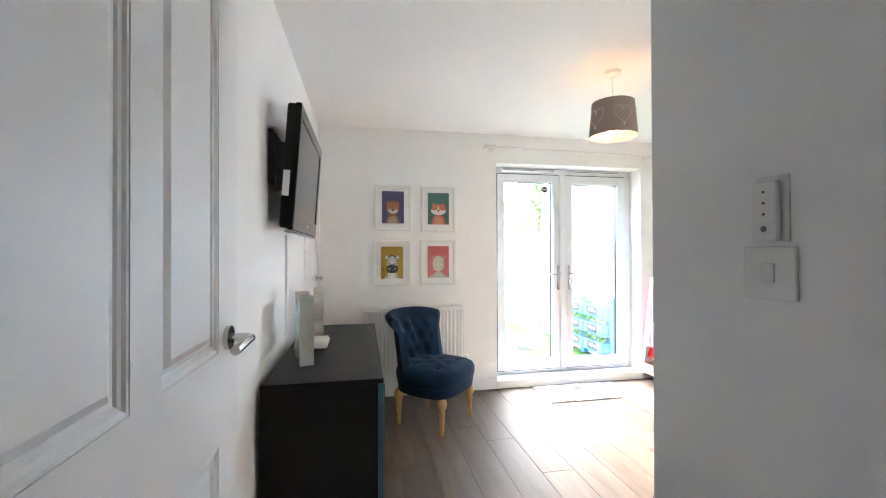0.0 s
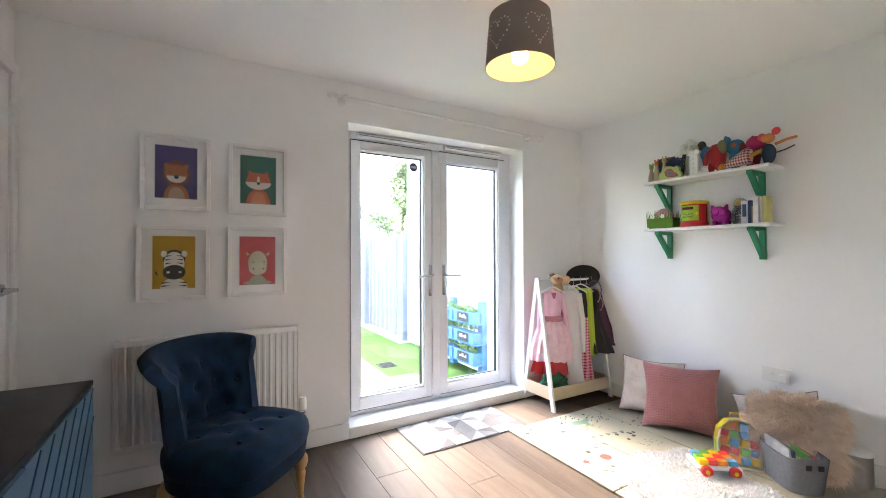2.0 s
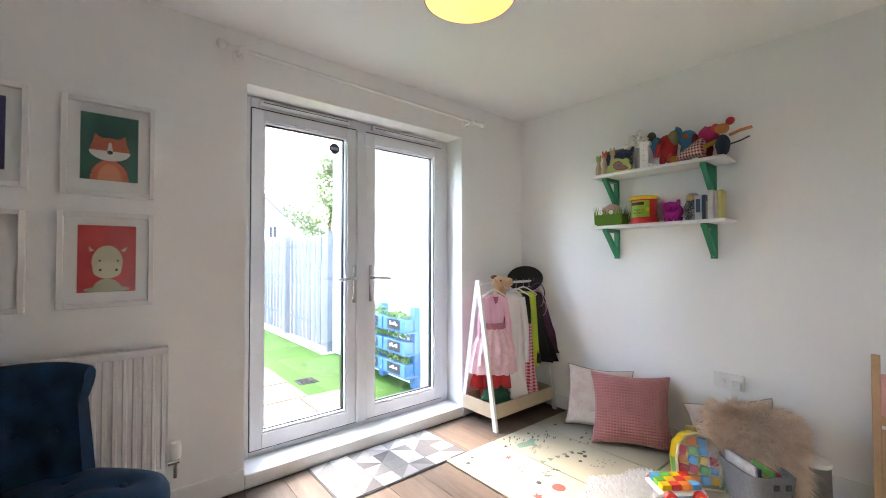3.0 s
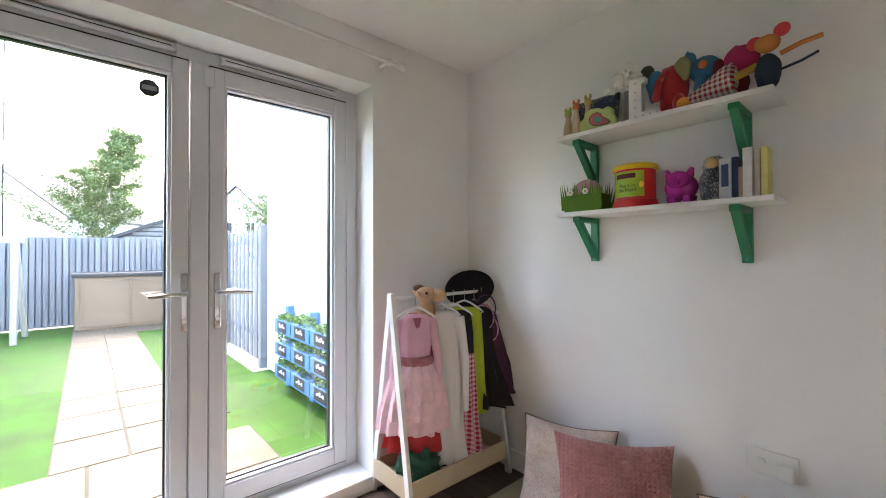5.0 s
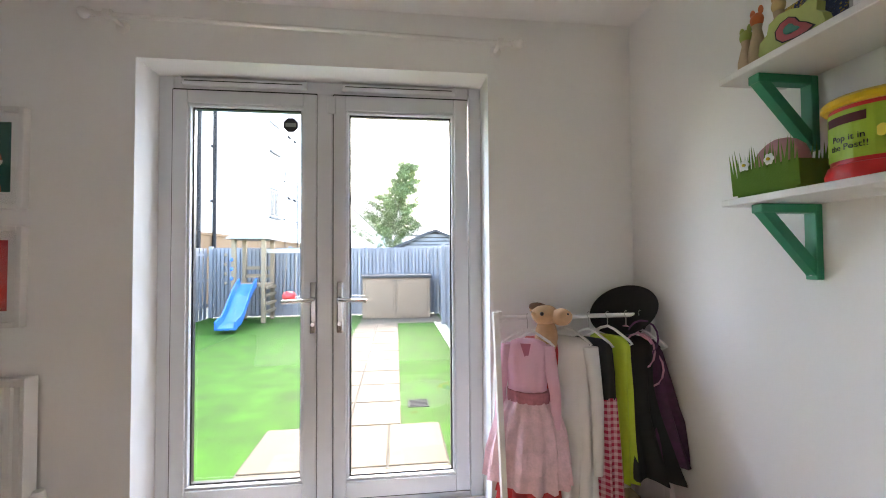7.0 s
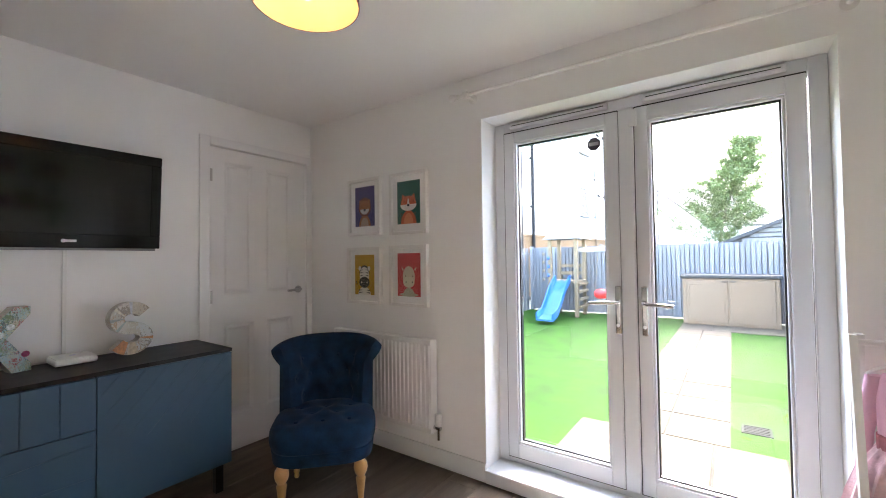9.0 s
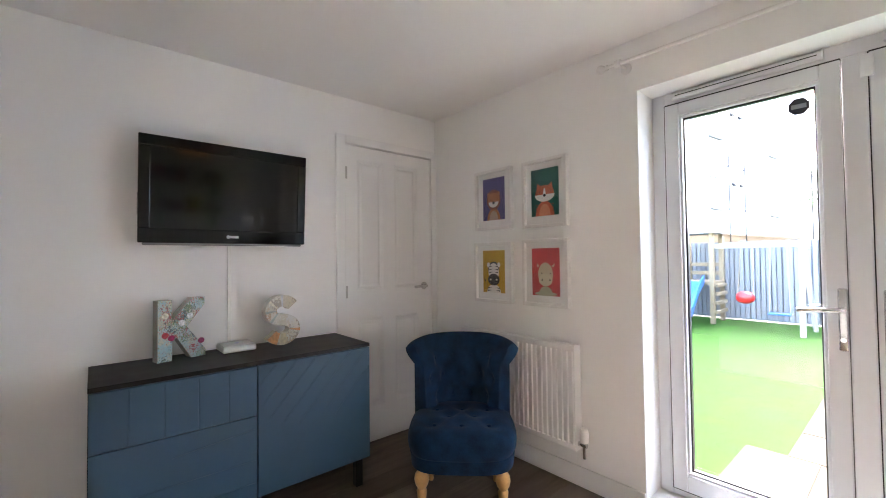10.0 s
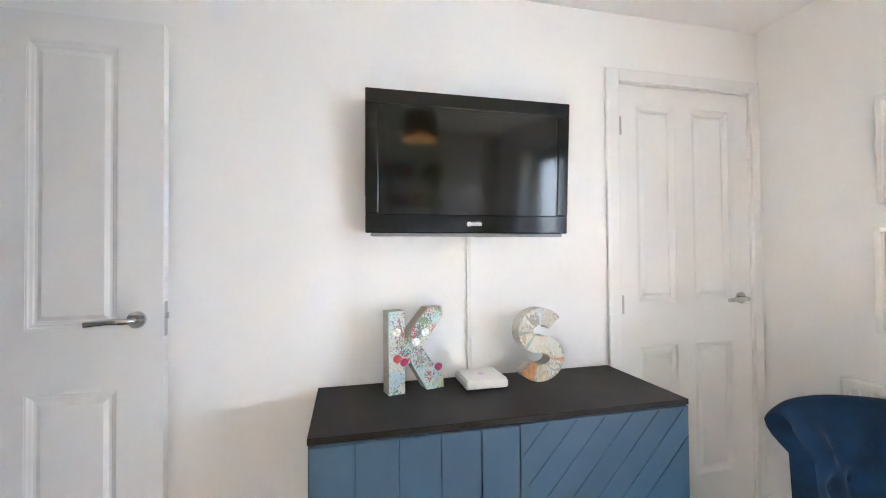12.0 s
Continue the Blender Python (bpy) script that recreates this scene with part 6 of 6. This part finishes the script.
# pale green cartoon beast motif
part("beast_motif", prism(bmesh.new(), [(3.0 + u * .17, 2.985 + v * .12) for u, v in ((-.5, .1), (-.35, .45), (-.1, .4), (.1, .3), (.45, .4), (.5, .15), (.25, 0), (.15, -.35), (0, -.4), (-.02, -.1), (-.25, -.05))], "z", .0132, .0138), mat("sage_ink", (.14, .24, .18), .7), pm, "sage green beast motif")

# ---- fluffy white rug ----
def tuft_mesh(pts, length, width, droop, seed, lean=.8):
    r = random.Random(seed)
    V, F = [], []
    for p, nrm in pts:
        p, nrm = Vector(p), Vector(nrm)
        d = (nrm + Vector((r.gauss(0, 1), r.gauss(0, 1), r.gauss(0, 1))) * lean * .5).normalized()
        L = length * r.uniform(.6, 1.25)
        side = d.cross(Vector((r.uniform(-1, 1), r.uniform(-1, 1), r.uniform(-1, 1)))).normalized() * width
        q1 = p + d * L * .55 + Vector((0, 0, -droop * L * .25))
        q2 = p + d * L * .95 + Vector((0, 0, -droop * L))
        k = len(V)
        V += [p - side, p + side, q1 + side * .7, q1 - side * .7, q2]
        F += [(k, k + 1, k + 2, k + 3), (k + 3, k + 2, k + 4)]
    return V, F


def fur_part(name, V, F, m, parent, label):
    me = bpy.data.meshes.new(name)
    me.from_pydata([tuple(v) for v in V], [], F)
    me.materials.append(m)
    o = new(name, me)
    o.parent = parent
    return tagged(o, label, kind="stuff")


WFUR = mat("white_fur", (.74, .74, .75), .9, var=.06, scale=20, bump=0, sheen=.3)
PFUR = mat("peach_fur", (.90, .66, .50), .9, var=.10, scale=25, bump=0, sheen=.3, second=(.93, .80, .68))
fr_ = thing("fluffy_rug", "white fluffy sheepskin rug lying on the play mat", "rug", 2.905, 2.185, .013)
rf = random.Random(3)


def rug_r(a):
    return .32 * (1 + .10 * math.sin(3 * a + .5) + .06 * math.sin(5 * a) + .04 * math.sin(8 * a + 2))


part("hide", prism(bmesh.new(), [(rug_r(i * .1257) * math.cos(i * .1257), rug_r(i * .1257) * math.sin(i * .1257) * 1.05) for i in range(50)], "z", 0, .012), WFUR, fr_)
pts = []
for i in range(13000):
    a, q = rf.uniform(0, 6.283), math.sqrt(rf.random())
    rad_ = rug_r(a) * q
    pts.append(((rad_ * math.cos(a), rad_ * math.sin(a) * 1.05, .01), (.5 * math.cos(a) * q, .5 * math.sin(a) * q, 1)))
V, F = tuft_mesh(pts, .034, .0022, .35, 4)
fur_part("fur_cover", V, F, WFUR, fr_, "white fur pile")

# ---- cushions ----
def cushion(name, label, w, h, t, material, base, rz, tilt, puff=1.0, quilt=0, piping=None, roll=0):
    """Stands on its lower edge, facing -x before the turn; tilt leans its top towards +x."""
    c = thing(name, label, "cushion", *base, rz=rz, ry=tilt, rx=roll)
    n = 4 * quilt if quilt else 28
    bm = bmesh.new()
    grid = {}
    for side in (-1, 1):
        for i in range(n + 1):
            for j in range(n + 1):
                u, v = i / n * 2 - 1, j / n * 2 - 1
                edge = max(0, (1 - u ** 4) * (1 - v ** 4)) ** .45
                pin = 1 - .12 * (u * u * (1 - abs(v)) * 0 + (1 - v * v) * abs(u) ** 6 + (1 - u * u) * abs(v) ** 6)
                th = t / 2 * edge * puff
                if quilt:
                    th += .0045 * edge * (abs(math.sin(i * math.pi / 4)) * abs(math.sin(j * math.pi / 4)) - .5)
                th += .012 * edge * noise.noise(Vector((u * 2.2, v * 2.2, side * 3 + w * 9)))
                co = (side * th, u * w / 2 * pin, h / 2 + v * h / 2 * pin)
                if (i in (0, n) or j in (0, n)) and side == 1:
                    grid[(side, i, j)] = grid[(-1, i, j)]
                else:
                    grid[(side, i, j)] = bm.verts.new(co)
    for side in (-1, 1):
        for i in range(n):
            for j in range(n):
                q = [grid[(side, i, j)], grid[(side, i + 1, j)], grid[(side, i + 1, j + 1)], grid[(side, i, j + 1)]]
                bm.faces.new(q if side == 1 else q[::-1])
    cv_ = part("cover", bm, material, c, smooth=80)
    if piping:
        pts = []
        for k in range(60):
            s = k / 60 * 4
            e, f = int(s), s - int(s)
            u, v = [(-1 + 2 * f, -1), (1, -1 + 2 * f), (1 - 2 * f, 1), (-1, 1 - 2 * f)][e]
            pin = 1 - .12 * ((1 - v * v) * abs(u) ** 6 + (1 - u * u) * abs(v) ** 6)
            pts.append((0, u * w / 2 * pin, h / 2 + v * h / 2 * pin))
        pts.append(pts[0])
        part("piping", tube(bmesh.new(), pts, .0035, 6), piping, cv_, smooth=True)
    return c


def waffle_mat(name, col, scale):
    m = mat(name, col, .9, var=.12, scale=12, bump=.2, fine=200, sheen=.15)
    n, l = m.node_tree.nodes, m.node_tree.links
    tc = n["Texture Coordinate"]
    sep = n.new("ShaderNodeSeparateXYZ")
    l.new(tc.outputs["Object"], sep.inputs[0])
    vals = []
    for k in (1, 2):
        mu = n.new("ShaderNodeMath")
        mu.operation = "MULTIPLY"
        mu.inputs[1].default_value = scale
        l.new(sep.outputs[k], mu.inputs[0])
        si = n.new("ShaderNodeMath")
        si.operation = "SINE"
        l.new(mu.outputs[0], si.inputs[0])
        ab = n.new("ShaderNodeMath")
        ab.operation = "ABSOLUTE"
        l.new(si.outputs[0], ab.inputs[0])
        vals.append(ab)
    mn = n.new("ShaderNodeMath")
    mn.operation = "MINIMUM"
    l.new(vals[0].outputs[0], mn.inputs[0])
    l.new(vals[1].outputs[0], mn.inputs[1])
    bp = n["Bump"]
    bp.inputs["Strength"].default_value, bp.inputs["Distance"].default_value = 1.0, .006
    l.new(mn.outputs[0], bp.inputs["Height"])
    return m


FLORAL = pattern_mat("faded_floral_cotton", [(.68, .60, .53), (.70, .62, .55), (.66, .57, .50), (.50, .28, .26), (.68, .60, .52), (.50, .46, .36)], 75, .9)
PIP = mat("grey_piping", (.22, .18, .17), .9)
cushion("cushion", "faded floral cotton cushion leaning on the wall", .42, .40, .12, FLORAL, (3.50, 2.83, .016), 18, 16, piping=PIP)
cushion("cushion", "dusty pink waffle-knit cushion leaning on another", .46, .43, .13, waffle_mat("pink_waffle", (.48, .20, .20), 190), (3.42, 2.56, .016), 30, 22, quilt=27)
cushion("cushion", "faded floral cotton cushion behind a fluffy one", .42, .32, .10, FLORAL, (3.575, 2.045, .060), 4, 10, piping=PIP, roll=-17)
fc = cushion("fluffy_cushion", "peach long-haired fluffy cushion", .37, .36, .20, PFUR, (3.475, 1.99, .03), 12, 17)
pts = []
rf = random.Random(9)
for i in range(950):
    # one lock of hair: strands that leave one spot together
    u, v = rf.uniform(-1, 1), rf.uniform(-1, 1)
    edge = max(0, (1 - u ** 4) * (1 - v ** 4)) ** .45
    side = -1 if rf.random() < .8 else 1
    c0 = Vector((side * .095 * edge, u * .185 * (1 - .12 * v * v), .18 + v * .175 * (1 - .12 * u * u)))
    d0 = Vector((side * .8, u * .9, v * .8 + .05)).normalized() + Vector((rf.gauss(0, .3), rf.gauss(0, .3), rf.gauss(0, .3)))
    for k in range(17):
        pts.append((c0 + Vector((0, rf.gauss(0, .006), rf.gauss(0, .006))), d0))
V, F = tuft_mesh(pts, .078, .0026, .30, 10, .42)
fur_part("fur_cover", V, F, PFUR, fc, "peach long fur")

# ---- toys on the mat ----
FELT = mat("grey_felt", (.17, .18, .20), .95, var=.15, scale=60, bump=.5, fine=260)
bk = thing("felt_basket", "grey felt basket full of picture books", "basket", 3.335, 1.945, .013, 52)
bm = bmesh.new()
n = 44
rings = []


def sq(a, rx, ry):
    c, s = math.cos(a), math.sin(a)
    return rx * math.copysign(abs(c) ** .6, c), ry * math.copysign(abs(s) ** .6, s)


prof = [(0, .125, .085), (.004, .14, .098), (.16, .165, .115), (.185, .168, .118), (.185, .160, .110), (.01, .132, .09)]
for z, rx, ry in prof:
    row = []
    for i in range(n):
        a = 2 * math.pi * i / n
        x, y = sq(a, rx, ry)
        row.append((x, y, z + (.022 * abs(math.cos(a)) ** 4 if z > .1 else 0)))
    rings.append(row)
loft(bm, rings)
part("basket", bm, FELT, bk, smooth=50)
for s in (-1, 1):
    for d in (-.03, .03):
        part("handle_hole", B(s * .168 - .004, d - .014, .145, s * .168 + .004, d + .014, .172, .003), BLACK, bk)
bk.scale = (.88, .88, .92)
BC = [(.02, .10, .35), (.55, .56, .60), (.45, .04, .05), (.12, .35, .08), (.05, .22, .4), (.6, .5, .12), (.03, .05, .15), (.5, .5, .52)]
for i, col in enumerate(BC):
    b = thing("picture_book", "colourful thin picture book standing in the basket", "book", 3.335, 1.945, .03, 52, group="books in the basket", rx=0)
    b.matrix_basis = b.matrix_basis @ pose(0, -.058 + .016 * i, 0, 8 - 2 * i, 0, 2 * (i % 3) - 2) @ Matrix.Diagonal((.88, .88, .92, 1))
    hh = (.150 if i < 6 else .178) + .010 * ((i * 5) % 4)
    m = mat("book_cover_%d" % i, col, .35, var=.35, scale=18)
    bm = bmesh.new()
    box(bm, -.105, -.0055, 0, .105, -.0035, hh)
    box(bm, -.105, .0035, 0, .105, .0055, hh)
    box(bm, -.107, -.0055, 0, -.105, .0055, hh)
    part("cover", bm, m, b)
    part("pages", B(-.104, -.0034, .002, .101, .0034, hh - .004), PAPER, b)

BLK = {"red": RED, "yellow": YEL, "green": mat("green_block", (.10, .38, .05), .35, bump=0), "blue": mat("light_blue_block", (.08, .33, .60), .35, bump=0), "orange": mat("orange_block", (.75, .22, .02), .35, bump=0)}
wg = thing("toy_wagon", "white toy wagon with red wheels and coloured blocks", "toy", 3.09, 2.20, .03, -38)
part("base", B(-.13, -.085, .028, .13, .085, .056, .014, 3), PLASTICW, wg, smooth=40)
part("chassis", B(-.115, -.07, .018, .115, .07, .03, .006), BLK["blue"], wg, "light blue underside")
for sx in (-.08, .08):
    for s in (-1, 1):
        wh = part("wheel", C((sx, s * .082, .030), (sx, s * .104, .030), .033, seg=24), RED, wg, "red wheel", smooth=40)
        part("hub", C((sx, s * .104, .030), (sx, s * .109, .030), .012, seg=14), YEL, wh)
for i in range(4):
    for j in range(3):
        col = ("yellow", "blue", "red", "green", "orange")[(i * 2 + j * 3) % 5]
        part("block", B(-.112 + i * .056, -.072 + j * .049, .056, -.06 + i * .056, -.027 + j * .049, .088, .004), BLK[col], wg)
wg.scale = (.84, .84, .84)
part("pull_cord", tube(bmesh.new(), [(-.13, 0, .0), (-.2, .03, -.004), (-.24, -.05, -.006), (-.16, -.16, -.006), (.02, -.21, -.006), (.12, -.18, -.006)], .003, 6), mat("cream_cord", (.6, .55, .42), .8), wg, smooth=True)

bp_ = thing("toy_backpack", "clear-fronted toy backpack in yellow and green full of blocks", "backpack", 3.27, 2.145, .013, -54, rx=-14)
arch = [(-.10, 0), (.10, 0), (.105, .12), (.09, .19), (.05, .235), (0, .25), (-.05, .235), (-.09, .19), (-.105, .12)]


def arch_strip(bm, pts, y0, y1, t=.004):
    """A bent band of thickness t that follows an open outline of (x, z)."""
    mid = Vector((0, .11))
    rings_ = []
    for x, z in pts:
        d = (Vector((x, z)) - mid).normalized() * t
        rings_.append([(x, y0, z), (x, y1, z), (x - d.x, y1, z - d.y), (x - d.x, y0, z - d.y)])
    return loft(bm, rings_)


part("back", prism(bmesh.new(), arch, "y", .105, .122), YEL, bp_, "yellow back")
part("yellow_side", arch_strip(bmesh.new(), arch[2:], 0, .105), YEL, bp_, "yellow zipped side")
part("green_side", arch_strip(bmesh.new(), [(.105, .12), (.10, .0)], 0, .105), BLK["green"], bp_, "green lower side")
part("green_side", arch_strip(bmesh.new(), [(-.10, .0), (-.105, .12)], 0, .105), BLK["green"], bp_, "green lower side")
part("base", B(-.096, 0, .001, .096, .105, .006, .002, 1), BLK["green"], bp_, "green base")
bm = tube(bmesh.new(), [(x, -.002, z) for x, z in arch] + [(arch[0][0], -.002, arch[0][1])], .0065, 8)
part("front_rim", bm, mat("cream_trim", (.68, .62, .40), .5), bp_, "cream rim", smooth=True)
rb = random.Random(6)
k = 0
for z in (.012, .056, .100, .144, .186):
    for x in (-.078, -.030, .018, .062):
        if z > .13 and abs(x + .018) > .07 or z > .17 and abs(x + .018) > .05:
            continue
        blk = part("block", B(-.02, -.016, -.019, .02, .016, .019, .003), BLK[("blue", "red", "yellow", "orange", "green", "red", "blue")[(k * 3) % 7]], bp_)
        blk.matrix_basis = pose(x + .010, .032 + rb.uniform(-.006, .012), z + .022, rb.uniform(-14, 14), rb.uniform(-22, 22), rb.uniform(-12, 12))
        k += 1
bm = bmesh.new()
rings = []
for f, y in ((.985, -.004), (.95, -.012), (.80, -.019), (.5, -.023), (.1, -.024)):
    rings.append([(x * f, y, .115 + (z - .115) * f) for x, z in arch])
loft(bm, rings)
fg = part("clear_front", bm, glass_mat("clear_vinyl", (.97, .97, .98), .05, .035), bp_, "clear vinyl front", smooth=60)
fg.visible_shadow = False
part("grab_handle", tube(bmesh.new(), [(-.03, .09, .24), (-.02, .09, .272), (.02, .09, .272), (.03, .09, .24)], .006, 8), YEL, bp_, smooth=True)

spk = thing("speaker", "grey cylindrical speaker with a white top", "speaker", 3.60, 1.775, 0.013)
part("body", C((0, 0, 0), (0, 0, .155), .059, .057, seg=36), mat("grey_mesh_metal", (.25, .24, .23), .4, metal=.6, fine=400, bump=.4), spk, smooth=40)
part("top", lathe(bmesh.new(), [(.0, .155), (.058, .155), (.061, .164), (.059, .176), (.046, .181), (.0, .179)], 36), PLASTICW, spk, "white top", smooth=40)
cb = thing("power_cable", "thin white power cable lying along the wall", "cable", 3.66, 1.76, .0)
part("cable", tube(bmesh.new(), [(-.03, -.04, .018), (.0, -.08, .017), (.012, -.15, .016), (-.05, -.2, .016), (.01, -.3, .016)], .003, 6), PLASTICW, cb, smooth=True)

es = thing("toy_easel", "wooden toy easel with a pink panel by the wall", "easel", 3.60, 1.42, 0)
EW = mat("varnished_beech", (.52, .33, .19), .45, var=.12, scale=9)
for y in (.15, -.25):
    part("post", B(-.014, y - .014, .013, .014, y + .014, .72, .003), EW, es)
part("cross_bar", B(-.012, -.24, .42, .012, .14, .46, .003), EW, es)
part("panel", B(-.006, -.236, .46, .006, .136, .64, .002), mat("pink_board", (.66, .36, .36), .6), es, "pink board")
part("lower_panel", B(-.01, -.236, .013, .01, .136, .40, .002), EW, es)

# ---- floor planks and paving slabs ----
LAM = wood_floor_mat()
PLK = {}


def plank_mesh(w, l):
    key = (round(w, 3), round(l, 3))
    if key not in PLK:
        bm = box(bmesh.new(), .0006, .0006, -.007, w - .0006, l - .0006, 0, .0012, 1)
        me = bpy.data.meshes.new("plank")
        bm.to_mesh(me)
        bm.free()
        me.materials.append(LAM)
        PLK[key] = me
    return PLK[key]


PW, PL = .192, 1.285
offs = [.0, .43, .86, .21, .64, 1.07]
i = 0
x = 0.0
while x < XR - .001:
    w = min(PW, XR - x)
    ys = -1.2 if x < 1.8 else .85
    y = ys - offs[i % 6]
    while y < YN - .001:
        a, b = max(y, ys), min(y + PL, YN)
        if b - a > .02:
            o = new("plank", plank_mesh(w, b - a))
            o.parent = floor
            o.location = (x, a, 0)
        y += PL
    x += PW
    i += 1

SLM = {}


def slab(x0, y0, x1, y1):
    key = (round(x1 - x0, 3), round(y1 - y0, 3))
    if key not in SLM:
        bm = box(bmesh.new(), .008, .008, -.03, x1 - x0 - .008, y1 - y0 - .008, 0, .004, 1)
        me = bpy.data.meshes.new("slab")
        bm.to_mesh(me)
        bm.free()
        me.materials.append(SLAB)
        SLM[key] = me
    o = new("slab", SLM[key])
    o.parent = paving
    o.location = (x0, y0, G)
    o.rotation_euler = (radians(rnd.uniform(-.15, .15)), radians(rnd.uniform(-.15, .15)), 0)


for x0, x1, y0, y1 in ((1.49, 2.09, 3.92, 4.82), (2.09, 2.99, 3.92, 4.37), (2.09, 2.54, 4.37, 4.82), (2.54, 2.99, 4.37, 4.82), (1.49, 1.94, 4.82, 5.57), (1.94, 2.54, 4.82, 5.57), (2.54, 2.99, 4.82, 5.57)):
    slab(x0, y0, x1, y1)
y = 5.57
while y < 11.4:
    # two columns with one straight joint between them
    slab(1.74, y, 2.18, min(y + .6, 11.5))
    slab(2.18, y, 2.65, min(y + .6, 11.5))
    y += .6
x = 1.74
while x < 3.6:
    slab(x, 11.5, min(x + .6, 3.7), 12.3)
    slab(x, 12.3, min(x + .6, 3.7), 13.05)
    x += .6
dr = thing("drain_cover", "small grey drain grating set in the lawn", "drain cover", 2.83, 6.1, G - .026)
part("frame", B(-.11, -.11, 0, .11, .11, .022, .003), mat("grey_grate", (.03, .033, .035), .9, spec=.1), dr)
for k in range(5):
    part("bar", B(-.09, -.085 + k * .038, .022, .09, -.067 + k * .038, .028), MATS["grey_grate"], dr)
